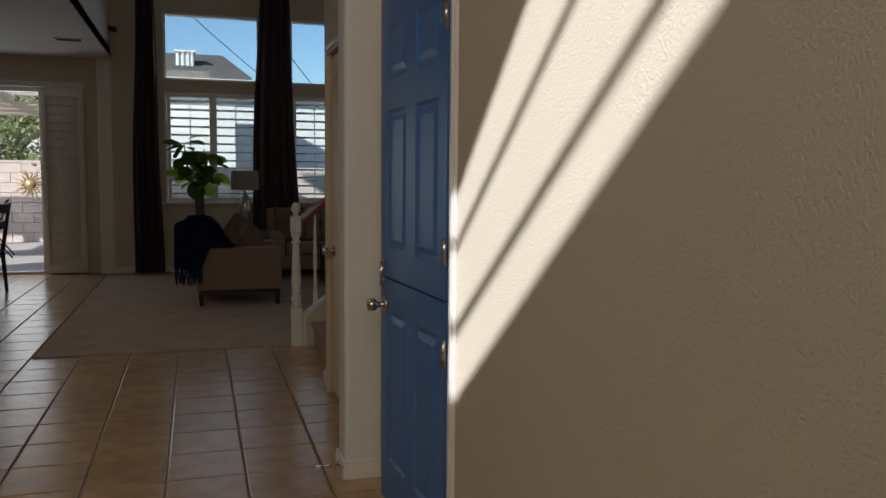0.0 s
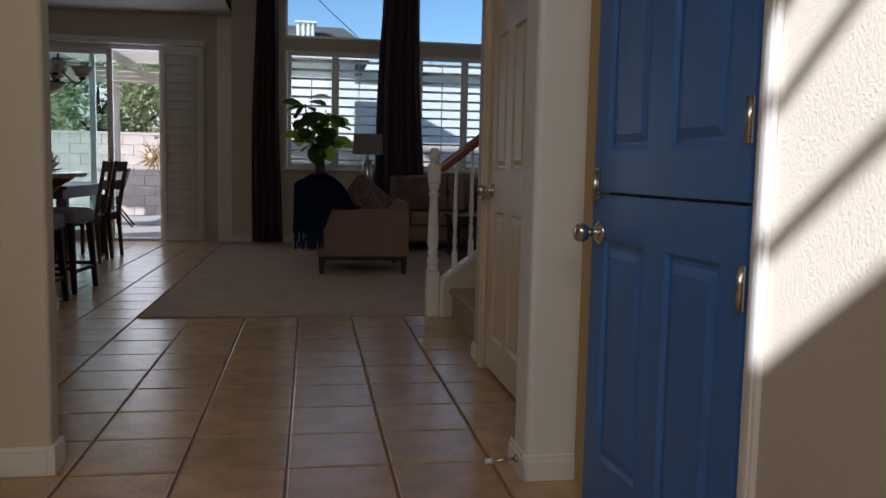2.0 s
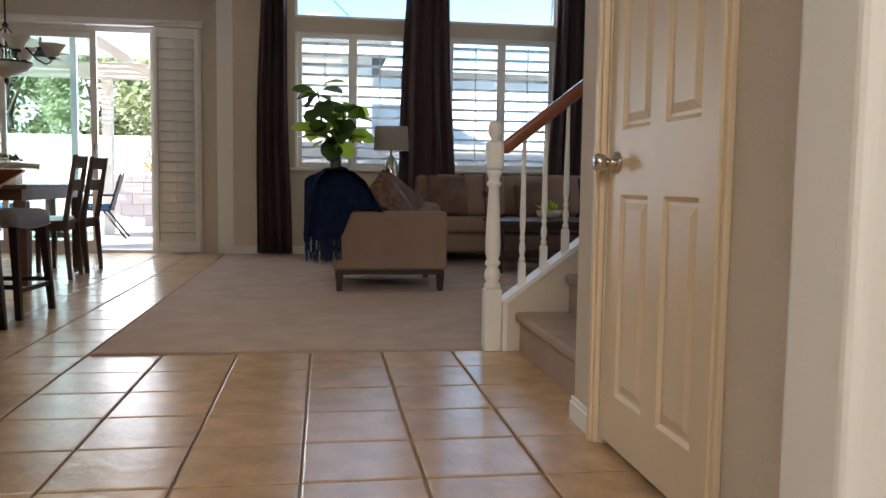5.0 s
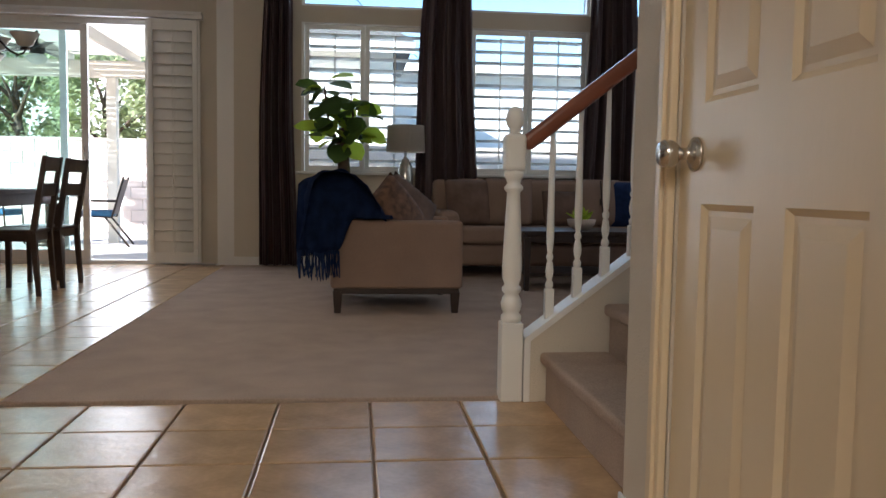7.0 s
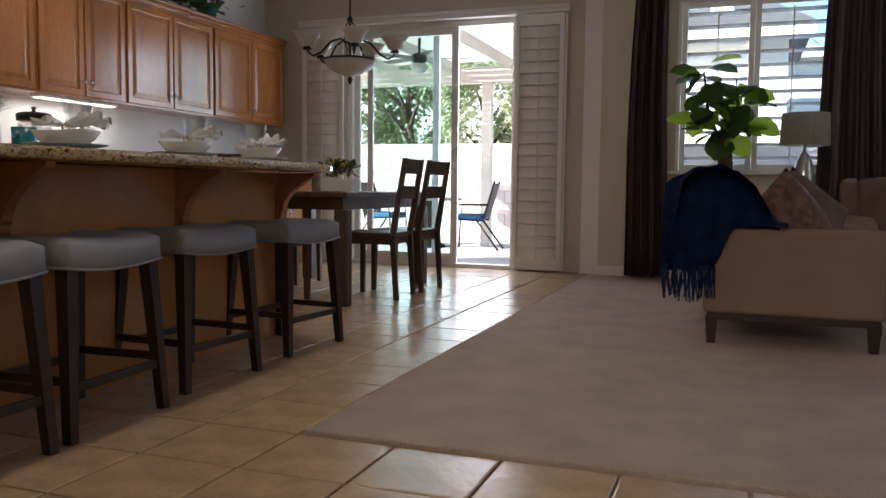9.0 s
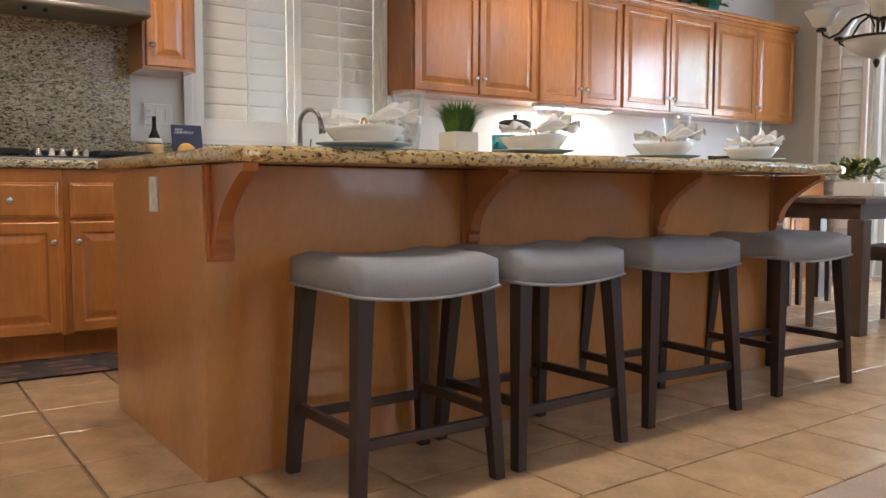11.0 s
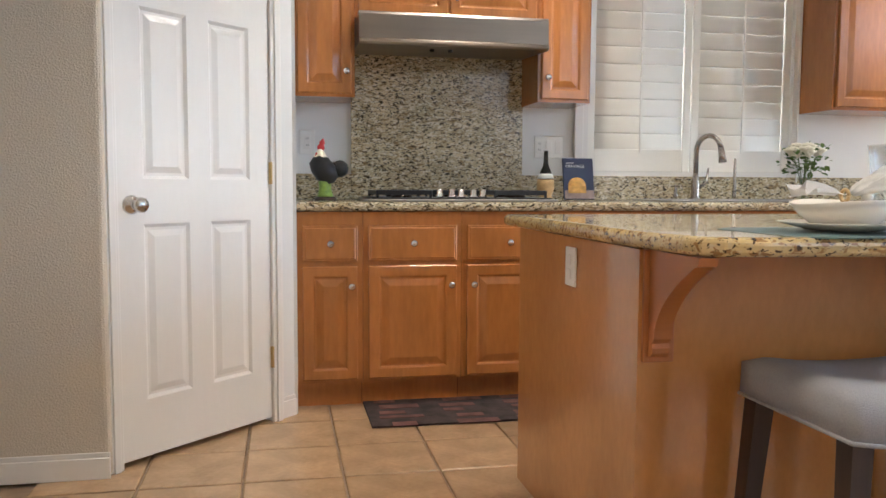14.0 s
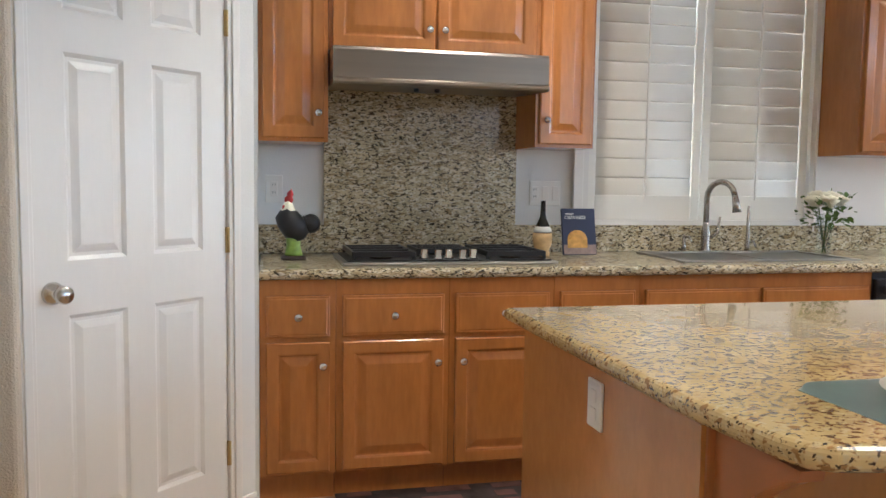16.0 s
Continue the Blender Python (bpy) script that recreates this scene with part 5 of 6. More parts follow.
for k in range(5):
    bm = bmesh.new()
    lathe(bm, [(0.021, 0), (0.021, 0.006), (0.015, 0.010), (0.015, 0.038), (0.0, 0.040)], (-4.265 + 0.03 * (k % 2), 5.575 + 0.052 * k, CTZ + 0.018), 16)
    part("control_knob", bm, CHROME, ck, "steel control knob")

ro = thing("rooster_figurine", "painted ceramic rooster figurine, black and white with a red comb", "figurine")
bm = bmesh.new()
rx, ry = -4.46, 5.05
lathe(bm, [(0.040, CTZ + 0.016), (0.036, CTZ + 0.03), (0.029, CTZ + 0.06), (0.032, CTZ + 0.088), (0.028, CTZ + 0.095)], (rx, ry, 0), 18)
part("base", bm, GREEN, ro, "green grassy ceramic base")
bm = bmesh.new()
lathe(bm, [(0.052, CTZ), (0.055, CTZ + 0.008), (0.045, CTZ + 0.018)], (rx, ry, 0), 18)
part("plinth", bm, DARK, ro, "dark brown oval plinth")
bm = bmesh.new()
lathe(bm, [(0.0, -0.06), (0.030, -0.050), (0.046, -0.01), (0.044, 0.03), (0.03, 0.06), (0.0, 0.07)], m=pose(rx, ry - 0.002, CTZ + 0.142, 38, 0, 0) @ Matrix.Scale(1.22, 4), n=18)
lathe(bm, [(0.0, -0.016), (0.025, -0.013), (0.036, 0.0), (0.025, 0.013), (0.0, 0.016)], m=pose(rx, ry + 0.072, CTZ + 0.152, 0, 90, 0) @ Matrix.Scale(1.15, 4), n=18)
for k in range(5):
    a = 0.3 + k * 0.42
    tube(bm, [(rx, ry + 0.03, CTZ + 0.13), (rx, ry + 0.05 + 0.03 * math.cos(a), CTZ + 0.14 + 0.035 * math.sin(a)), (rx, ry + 0.06 + 0.045 * math.cos(a), CTZ + 0.135 + 0.03 * math.sin(a) - 0.01)], [0.012, 0.016, 0.008], 8)
part("body", bm, BLACK, ro, "glossy black body and tail")
bm = bmesh.new()
lathe(bm, [(0.046, -0.015), (0.038, 0.005), (0.026, 0.028), (0.018, 0.045), (0.008, 0.056)], (rx, ry - 0.022, CTZ + 0.190), 16)
part("neck", bm, PETAL, ro, "cream white neck")
bm = bmesh.new()
lathe(bm, [(0.0, 0.0), (0.014, 0.01), (0.017, 0.024), (0.010, 0.036), (0.013, 0.046), (0.004, 0.062), (0.0, 0.07)], m=pose(rx, ry - 0.024, CTZ + 0.232, -14, 0, 0) @ Matrix.Diagonal((0.55, 1.15, 1.0, 1)), n=14)
lathe(bm, [(0.0, 0.0), (0.007, 0.008), (0.006, 0.022), (0.0, 0.026)], (rx + 0.012, ry - 0.040, CTZ + 0.205), 10)
part("comb", bm, RED, ro, "red comb")

wb = thing("chianti_bottle", "dark wine bottle in a straw basket", "bottle")
bx_, by_ = -4.53, 6.185
bm = bmesh.new()
lathe(bm, [(0.040, CTZ + 0.09), (0.041, CTZ + 0.115), (0.030, CTZ + 0.145), (0.016, CTZ + 0.175), (0.012, CTZ + 0.195), (0.011, CTZ + 0.255), (0.0, CTZ + 0.256)], (bx_, by_, 0), 20)
part("bottle", bm, DGLASS, wb, "dark glass neck")
bm = bmesh.new()
lathe(bm, [(0.034, CTZ), (0.036, CTZ + 0.018), (0.030, CTZ + 0.025), (0.043, CTZ + 0.055), (0.046, CTZ + 0.080), (0.043, CTZ + 0.108), (0.034, CTZ + 0.108)], (bx_, by_, 0), 24)
part("straw_basket", bm, STRAW, wb, "woven straw basket")
bm = bmesh.new()
lathe(bm, [(0.0435, CTZ + 0.112), (0.0335, CTZ + 0.138), (0.026, CTZ + 0.138)], (bx_ + 0.001, by_, 0), 20)
part("label", bm, SOAP, wb, "white label band")

bk = thing("cookbook", "dark navy cookbook with a golden loaf on its cover", "book")
bmx = pose(-4.55, 6.37, CTZ + 0.112, 0, -12, 0)
bm = bmesh.new()
obox(bm, bmx, 0.016, 0.165, 0.218, 0.002)
part("cover", bm, BOOKB, bk)
bm = bmesh.new()
obox(bm, bmx @ Matrix.Translation((0.0085, 0, -0.085)), 0.002, 0.16, 0.045, 0.0005)
part("cover_tablecloth", bm, mat("dusty_print", (0.30, 0.22, 0.20), 0.5, var=0.2, scale=30), bk, "dusty pink strip on the cover")
bm = bmesh.new()
lathe(bm, [(0.0, 0.0), (0.048, 0.0005), (0.048, 0.002), (0.0, 0.0025)], m=bmx @ Matrix.Translation((0.009, -0.012, -0.035)) @ Matrix.Rotation(radians(90), 4, "Y") @ Matrix.Diagonal((0.85, 1.0, 1, 1)), n=24)
obox(bm, bmx @ Matrix.Translation((0.0105, -0.012, -0.058)), 0.002, 0.098, 0.04, 0.0005)
part("cover_loaf", bm, BREAD, bk, "golden loaf picture")


def lettering(parent, text, m, size, material):
    cu = bpy.data.curves.new("lettering", "FONT")
    cu.body, cu.size, cu.extrude, cu.align_x = text, size, 0.0004, "CENTER"
    cu.materials.append(material)
    o = new("lettering", cu)
    o.parent = parent
    o.matrix_basis = m
    return o


face = Matrix(((0, 0, 1, 0), (1, 0, 0, 0), (0, 1, 0, 0), (0, 0, 0, 1)))
lettering(bk, "CRAVINGS", bmx @ Matrix.Translation((0.0095, -0.018, 0.058)) @ face, 0.022, SOAP)
lettering(bk, "sweet", bmx @ Matrix.Translation((0.0095, -0.045, 0.078)) @ face, 0.018, SOAP)

# sink, faucet and pump
sk = thing("sink", "stainless steel sink set into the granite worktop", "sink")
bm = bmesh.new()
for a in ((-4.66, -4.19, 6.72, 7.62),):
    x0, x1, y0, y1 = a
    box(bm, x0, x1, y0, y0 + 0.03, CTZ, CTZ + 0.008, 0.003)
    box(bm, x0, x1, y1 - 0.03, y1, CTZ, CTZ + 0.008, 0.003)
    box(bm, x0, x0 + 0.03, y0 + 0.03, y1 - 0.03, CTZ, CTZ + 0.008, 0.003)
    box(bm, x1 - 0.03, x1, y0 + 0.03, y1 - 0.03, CTZ, CTZ + 0.008, 0.003)
    box(bm, x0 + 0.03, x1 - 0.03, 7.16, 7.19, CTZ, CTZ + 0.006, 0.002)
part("rim", bm, STEEL, sk)
# Flat sheet on the worktop; dark steel puts the bowl's shade into colour.
part("bowl", bm_box(-4.63, -4.22, 6.75, 7.59, CTZ + 0.0005, CTZ + 0.002), mat("steel_shadowed_bowl", (0.25, 0.25, 0.25), 0.3, 1.0, var=0.1), sk)
fc = thing("faucet", "brushed nickel gooseneck kitchen faucet", "faucet")
bm = bmesh.new()
fx, fy = -4.70, 7.12
lathe(bm, [(0.030, CTZ), (0.028, CTZ + 0.01), (0.020, CTZ + 0.03), (0.024, CTZ + 0.09), (0.016, CTZ + 0.14), (0.012, CTZ + 0.16)], (fx, fy, 0), 18)
pts = [(fx, fy, CTZ + 0.15), (fx, fy, CTZ + 0.27)]
for k in range(1, 10):
    a = math.pi * k / 9 * 0.92
    pts.append((fx + 0.07 * (1 - math.cos(a)), fy + 0.035 * (1 - math.cos(a)), CTZ + 0.27 + 0.085 * math.sin(a)))
tube(bm, pts, 0.0145, 12)
part("spout", bm, NICKEL, fc)
bm = bmesh.new()
e = Vector(pts[-1])
tube(bm, [e, e + Vector((0.006, 0.004, -0.04)), e + Vector((0.012, 0.008, -0.085))], [0.015, 0.018, 0.022], 12)
part("spray_head", bm, NICKEL, fc)
bm = bmesh.new()
tube(bm, [(fx + 0.01, fy + 0.02, CTZ + 0.07), (fx + 0.02, fy + 0.055, CTZ + 0.10), (fx + 0.02, fy + 0.065, CTZ + 0.18)], [0.010, 0.009, 0.005], 8)
part("lever", bm, NICKEL, fc)
for nm, y, h, lab in (("soap_pump", 7.00, 0.075, "small nickel soap pump beside the faucet"), ("water_tap", 7.36, 0.22, "slim nickel filtered water tap")):
    o = thing(nm, lab, "tap")
    bm = bmesh.new()
    lathe(bm, [(0.015, CTZ), (0.011, CTZ + 0.03), (0.007, CTZ + h), (0.004, CTZ + h + 0.015)], (fx, y, 0), 12)
    part("stem", bm, NICKEL, o)
    bm = bmesh.new()
    zt = CTZ + (0.075 if nm == "soap_pump" else 0.05)
    tube(bm, [(fx, y, zt), (fx + 0.04, y + 0.01, zt + 0.005), (fx + 0.055, y + 0.012, zt - 0.02)], 0.006, 8)
    part("nozzle", bm, NICKEL, o)
vs_ = thing("flower_vase", "clear glass vase of cream roses with green leaves beside the sink", "vase")
vx, vy = -4.50, 7.655
bm = bmesh.new()
lathe(bm, [(0.037, CTZ), (0.035, CTZ + 0.04), (0.037, CTZ + 0.12), (0.045, CTZ + 0.18), (0.042, CTZ + 0.18), (0.034, CTZ + 0.12), (0.032, CTZ + 0.04), (0.030, CTZ + 0.008), (0.0, CTZ + 0.007)], (vx, vy, 0), 24)
part("glass", bm, glass_mat("thin_clear_glass", (0.96, 0.98, 0.97), 0.02, 0.07), vs_, "clear glass vase")
rnd = random.Random(31)
bm = bmesh.new()
heads = []
for k in range(8):
    a = rnd.uniform(0, 6.28)
    r = 0.02 + 0.06 * rnd.random()
    hx_, hy_, hz_ = vx + r * math.cos(a), vy + (r + 0.01) * math.sin(a), CTZ + rnd.uniform(0.25, 0.335)
    tube(bm, [(vx - 0.01 * math.cos(a), vy - 0.01 * math.sin(a), CTZ + 0.01), (vx + 0.3 * (hx_ - vx), vy + 0.3 * (hy_ - vy), CTZ + 0.12), (hx_, hy_, hz_)], 0.0025, 5)
    heads.append((hx_, hy_, hz_))
tagged(part("stems", bm, LEAFD, vs_), kind="stuff")
for hx_, hy_, hz_ in heads[:7]:
    bm = bmesh.new()
    for ring, (r, n_, t) in enumerate(((0.050, 6, 0.5), (0.036, 5, 0.9), (0.018, 4, 1.3))):
        for i in range(n_):
            a = i * 2 * math.pi / n_ + ring
            m = Matrix.Translation((hx_, hy_, hz_)) @ Matrix.Rotation(a, 4, "Z") @ Matrix.Translation((r * 0.5, 0, 0.004)) @ Matrix.Rotation(-t, 4, "Y")
            lathe(bm, [(0.0, -0.005), (0.023, -0.002), (0.031, 0.006), (0.019, 0.006), (0.0, 0.001)], m=m, n=8)
    part("rose", bm, PETAL, vs_, "cream white rose")
bm = leaves_bm([((vx + rnd.uniform(-0.09, 0.09), vy + rnd.uniform(-0.10, 0.11), CTZ + rnd.uniform(0.15, 0.30)), (rnd.uniform(-1, 1), rnd.uniform(-1, 1), rnd.uniform(-0.5, 0.6))) for _ in range(120)], 0.036, rnd, 0.4)
tagged(part("leaves", bm, LEAFD, vs_), kind="stuff")
cup = tagged(part("small_jar", (lambda b: (lathe(b, [(0.028, CTZ), (0.030, CTZ + 0.05), (0.022, CTZ + 0.06), (0.0, CTZ + 0.061)], (-4.45, 8.02, 0), 18), b)[1])(bmesh.new()), SOAP), "small white jar on the worktop", "jar")


def outlet(name, label, y0, y1, z0, z1, n):
    o = thing(name, label, "outlet")
    part("plate", bm_box(-4.78, -4.773, y0, y1, z0, z1, bevel=0.003), SOAP, o)
    w = (y1 - y0) / n
    for i in range(n):
        yc = y0 + (i + 0.5) * w
        part("switch" if i else "socket", bm_box(-4.773, -4.769, yc - 0.016, yc + 0.016, (z0 + z1) / 2 - 0.034, (z0 + z1) / 2 + 0.034, bevel=0.0015), WHITE, o)
        if not i:
            bm = bmesh.new()
            for z in (-0.02, 0.014):
                for d in (-0.006, 0.004):
                    box(bm, -4.7692, -4.7682, yc + d, yc + d + 0.0022, (z0 + z1) / 2 + z, (z0 + z1) / 2 + z + 0.009)
            part("slots", bm, BLACK, o)


outlet("power_outlet", "white power outlet on the pale kitchen wall beside the rooster", 4.937, 5.015, 1.16, 1.285, 1)
outlet("switch_plate", "white plate with one outlet and two rocker switches", 6.20, 6.36, 1.155, 1.275, 3)
outlet("power_outlet", "white power outlet under the wall cabinets", 9.0, 9.075, 1.13, 1.25, 1)

ul = thing("under_cabinet_light", "slim white light strip under the wall cabinets, switched on", "light strip")
part("housing", bm_box(-4.62, -4.53, 8.95, 9.72, 1.405, 1.424, bevel=0.003), SOAP, ul)
part("diffuser", bm_box(-4.61, -4.54, 8.97, 9.70, 1.399, 1.405, bevel=0.002), LAMPS, ul, "glowing diffuser")

km = thing("kitchen_mat", "dark patterned kitchen mat before the cooktop cabinets", "mat")
part("mat", bm_box(-4.22, -3.77, 5.20, 6.75, 0.001, 0.010, bevel=0.003), MATM, km)
rnd = random.Random(4)
bm = bmesh.new()
for k in range(26):
    x, y = -4.16 + 0.085 * (k % 5) + rnd.uniform(-0.01, 0.01), 5.27 + 0.29 * (k // 5) + rnd.uniform(-0.03, 0.03)
    box(bm, x, x + rnd.uniform(0.03, 0.06), y, y + rnd.uniform(0.08, 0.2), 0.010, 0.0115)
tagged(part("woven_figure", bm, MATL, km, "rust and grey woven figure"), kind="stuff")
# plants on the wall cabinets
ivy = thing("cabinet_plant", "dark leafy plant in a teal pot on the wall cabinets", "plant")
bm = bmesh.new()
lathe(bm, [(0.06, 2.327), (0.09, 2.37), (0.09, 2.44), (0.07, 2.44), (0.0, 2.43)], (-4.58, 10.95, 0), 18)
part("pot", bm, TEAL, ivy)
rnd = random.Random(17)
bm = leaves_bm([((-4.58 + rnd.gauss(0, 0.09), 10.85 + rnd.gauss(0, 0.16), max(2.36, 2.47 + rnd.gauss(0, 0.06))), (rnd.uniform(-1, 1), rnd.uniform(-1, 1), rnd.uniform(-0.8, 0.8))) for _ in range(150)], 0.085, rnd, 0.4)
tagged(part("leaves", bm, LEAFD, ivy), kind="stuff")

# ---- table settings on the island ----


def setting(m, label):
    s = thing("place_setting_mat", "slate green placemat with cut corners on the granite bar", "placemat", m, "placemats on the island")
    pts = [(-0.19, -0.17), (-0.14, -0.225), (0.14, -0.225), (0.19, -0.17), (0.19, 0.17), (0.14, 0.225), (-0.14, 0.225), (-0.19, 0.17)]
    bm = bmesh.new()
    prism(bm, pts, Matrix.Rotation(radians(90), 4, "X") @ Matrix.Translation((0, 0, 0)), -0.003)
    part("mat", bm, PLATE, s)
    p = thing("plate", "cream dinner plate with a thin rim on a placemat", "plate", m, "plates on the island")
    bm = bmesh.new()
    lathe(bm, [(0.07, 0.0032), (0.08, 0.005), (0.135, 0.019), (0.137, 0.022), (0.08, 0.010), (0.0, 0.008)], n=36)
    part("plate_body", bm, CERAMIC, p)
    b = thing("bowl", "cream bowl with a wavy rim on a plate", "bowl", m, "bowls on the island")
    bm = bmesh.new()
    n = 36
    rings = []
    for r, z, wv in ((0.052, 0.0105, 0), (0.066, 0.017, 0), (0.090, 0.040, 0.1), (0.108, 0.066, 0.4), (0.104, 0.066, 0.4), (0.086, 0.041, 0.1), (0.062, 0.021, 0), (0.0005, 0.018, 0)):
        rings.append([bm.verts.new((r * math.cos(2 * math.pi * i / n), 1.08 * r * math.sin(2 * math.pi * i / n), z + 0.012 * wv * math.cos(4 * math.pi * i / n))) for i in range(n)])
    for a, c in zip(rings, rings[1:]):
        for i in range(n):
            bm.faces.new((a[i], a[(i + 1) % n], c[(i + 1) % n], c[i])).smooth = True
    bm.faces.new(rings[0][::-1])
    part("bowl_body", bm, CERAMIC, b)
    na = thing("napkin", "white linen napkin gathered in a wooden ring, laid over a bowl", "napkin", m, "napkins on the island")
    bm = bmesh.new()
    for sg, ln in ((1, 0.135), (-1, 0.10)):
        k = 28
        g = []
        for i in range(8):
            q = i / 7
            w = 0.018 + (0.058 if sg > 0 else 0.042) * q ** 0.6
            line = []
            for j in range(k + 1):
                v = j / k * 2 - 1
                line.append(bm.verts.new((w * v + 0.01 * q * math.sin(5 * v), sg * (0.012 + ln * q) + 0.01 * q * math.cos(v * 7), 0.078 + (0.075 * q - 0.062 * q * q) * (1 if sg > 0 else 0.25) + w * 0.42 * (1 - abs(v)) + (0.024 * q * math.sin(v * 10 + 5 * q) + 0.012 * q * math.sin(v * 23) if sg > 0 else 0.010 * q * math.sin(v * 9)))))
            g.append(line)
        for a, c in zip(g, g[1:]):
            for j in range(k):
                bm.faces.new((a[j], a[j + 1], c[j + 1], c[j])).smooth = True
    bmesh.ops.solidify(bm, geom=bm.faces[:], thickness=0.002)
    part("cloth", bm, NAPKIN, na)
    bm = bmesh.new()
    rr = Matrix.Translation((0, 0, 0.079)) @ Matrix.Rotation(radians(90), 4, "X")
    tube(bm, [rr @ Vector((0.013 * math.cos(a), 0.013 * math.sin(a), 0)) for a in [2 * math.pi * i / 16 for i in range(17)]], 0.004, 8)
    part("napkin_ring", bm, STRAW, na, "wooden napkin ring")
    gl = thing("glass_tumbler", "clear ribbed glass tumbler behind a place setting", "glass", m @ Matrix.Translation((-0.175, 0.262, -0.001)), "tumblers on the island")
    bm = bmesh.new()
    pr = [(0.030, 0.0), (0.032, 0.012)]
    for i in range(14):
        pr.append((0.034 + 0.0015 * i + 0.0014 * (i % 2), 0.02 + 0.0128 * i))
    top = [(0.057, 0.203), (0.054, 0.203)]
    lathe(bm, pr + top + [(r - 0.0035, z) for r, z in pr[::-1][:-1]] + [(0.0, 0.012)], n=28)
    part("tumbler", bm, CLEAR, gl)
    return [s, p, b, na, gl]


first = setting(Matrix.Translation((-2.08, 6.06, TOPZ + 0.0005)), "")
for y, r in ((6.70, 3), (7.35, -4), (7.90, 2)):
    for o in first:
        off = o.matrix_basis.translation - Vector((-2.08, 6.06, TOPZ + 0.0005))
        q = Matrix.Rotation(radians(r), 4, "Z")
        copy_thing(o, Matrix.Translation((-2.08, y, TOPZ + 0.0005)) @ q @ Matrix.Translation(off))
gp = thing("grass_plant", "artificial grass in a square white pot on the island", "plant")
gx, gy = -2.405, 6.635
bm = bmesh.new()
obox(bm, Matrix.Translation((gx, gy, TOPZ + 0.048)), 0.102, 0.102, 0.096, 0.004)
part("pot", bm, CERAMIC, gp, "square white pot")
rnd = random.Random(9)
bm = bmesh.new()
for _ in range(420):
    a = rnd.uniform(0, 6.28)
    r0, ln = 0.046 * math.sqrt(rnd.random()), rnd.uniform(0.08, 0.135)
    out = rnd.uniform(0.1, 1.0) * 0.10
    p0 = Vector((gx + r0 * math.cos(a), gy + r0 * math.sin(a), TOPZ + 0.09))
    p1 = p0 + Vector((out * 0.35 * math.cos(a), out * 0.35 * math.sin(a), ln * 0.6))
    p2 = p0 + Vector((out * math.cos(a), out * math.sin(a), ln * (1.0 - out * 2.5)))
    s = Vector((-math.sin(a), math.cos(a), 0)) * 0.0028
    v = [bm.verts.new(q) for q in (p0 - s, p0 + s, p1 + s, p1 - s, p2)]
    bm.faces.new(v[:4]), bm.faces.new((v[3], v[2], v[4]))
tagged(part("grass_blades", bm, mat("grass_green", (0.06, 0.15, 0.02), 0.5, var=0.4, scale=25), gp), kind="stuff")
mg = thing("teal_mug", "teal ceramic mug on the island", "mug")
bm = bmesh.new()
mx_, my_ = -2.54, 6.955
lathe(bm, [(0.033, TOPZ), (0.044, TOPZ + 0.006), (0.046, TOPZ + 0.105), (0.043, TOPZ + 0.105), (0.037, TOPZ + 0.01), (0.0, TOPZ + 0.008)], (mx_, my_, 0), 24)
part("cup", bm, TEAL, mg)
bm = bmesh.new()
tube(bm, [(mx_ + 0.01, my_ - 0.038, TOPZ + 0.075), (mx_ + 0.02, my_ - 0.065, TOPZ + 0.07), (mx_ + 0.02, my_ - 0.068, TOPZ + 0.035), (mx_ + 0.01, my_ - 0.038, TOPZ + 0.02)], 0.006, 8)
part("handle", bm, TEAL, mg)
kt = thing("coffee_carafe", "glass coffee carafe with a black lid on the island", "carafe")
kx, ky = -2.64, 7.10
bm = bmesh.new()
lathe(bm, [(0.065, TOPZ), (0.075, TOPZ + 0.02), (0.075, TOPZ + 0.10), (0.06, TOPZ + 0.135), (0.055, TOPZ + 0.145), (0.052, TOPZ + 0.14), (0.07, TOPZ + 0.10), (0.07, TOPZ + 0.02), (0.0, TOPZ + 0.01)], (kx, ky, 0), 28)
part("glass_body", bm, CLEAR, kt)
bm = bmesh.new()
lathe(bm, [(0.066, TOPZ + 0.012), (0.068, TOPZ + 0.05), (0.0, TOPZ + 0.051)], (kx, ky, 0), 24)
part("coffee", bm, DGLASS, kt)
bm = bmesh.new()
lathe(bm, [(0.066, TOPZ + 0.143), (0.068, TOPZ + 0.17), (0.05, TOPZ + 0.178), (0.008, TOPZ + 0.18), (0.008, TOPZ + 0.192), (0.013, TOPZ + 0.198), (0.0, TOPZ + 0.203)], (kx, ky, 0), 24)
part("lid", bm, BLACK, kt)
bm = bmesh.new()
tube(bm, [(kx + 0.06, ky - 0.03, TOPZ + 0.15), (kx + 0.08, ky - 0.085, TOPZ + 0.14), (kx + 0.08, ky - 0.09, TOPZ + 0.05), (kx + 0.06, ky - 0.05, TOPZ + 0.03)], 0.006, 8)
part("handle", bm, CHROME, kt)

# ---- small things of the hall and the upper walls ----
ds = thing("door_stop", "brass spring door stop with a white tip on the baseboard", "door stop")
bm = bmesh.new()
tube(bm, [(0.557, 3.90, 0.05), (0.47, 3.89, 0.048)], 0.006, 8)
lathe(bm, [(0.014, 0), (0.014, 0.005), (0.006, 0.008)], m=pose(0.556, 3.90, 0.05, 0, -90, 0), n=12)
part("spring", bm, CHROME, ds)
bm = bmesh.new()
tube(bm, [(0.471, 3.89, 0.048), (0.45, 3.888, 0.048)], 0.009, 10)
part("tip", bm, SOAP, ds, "white rubber tip")
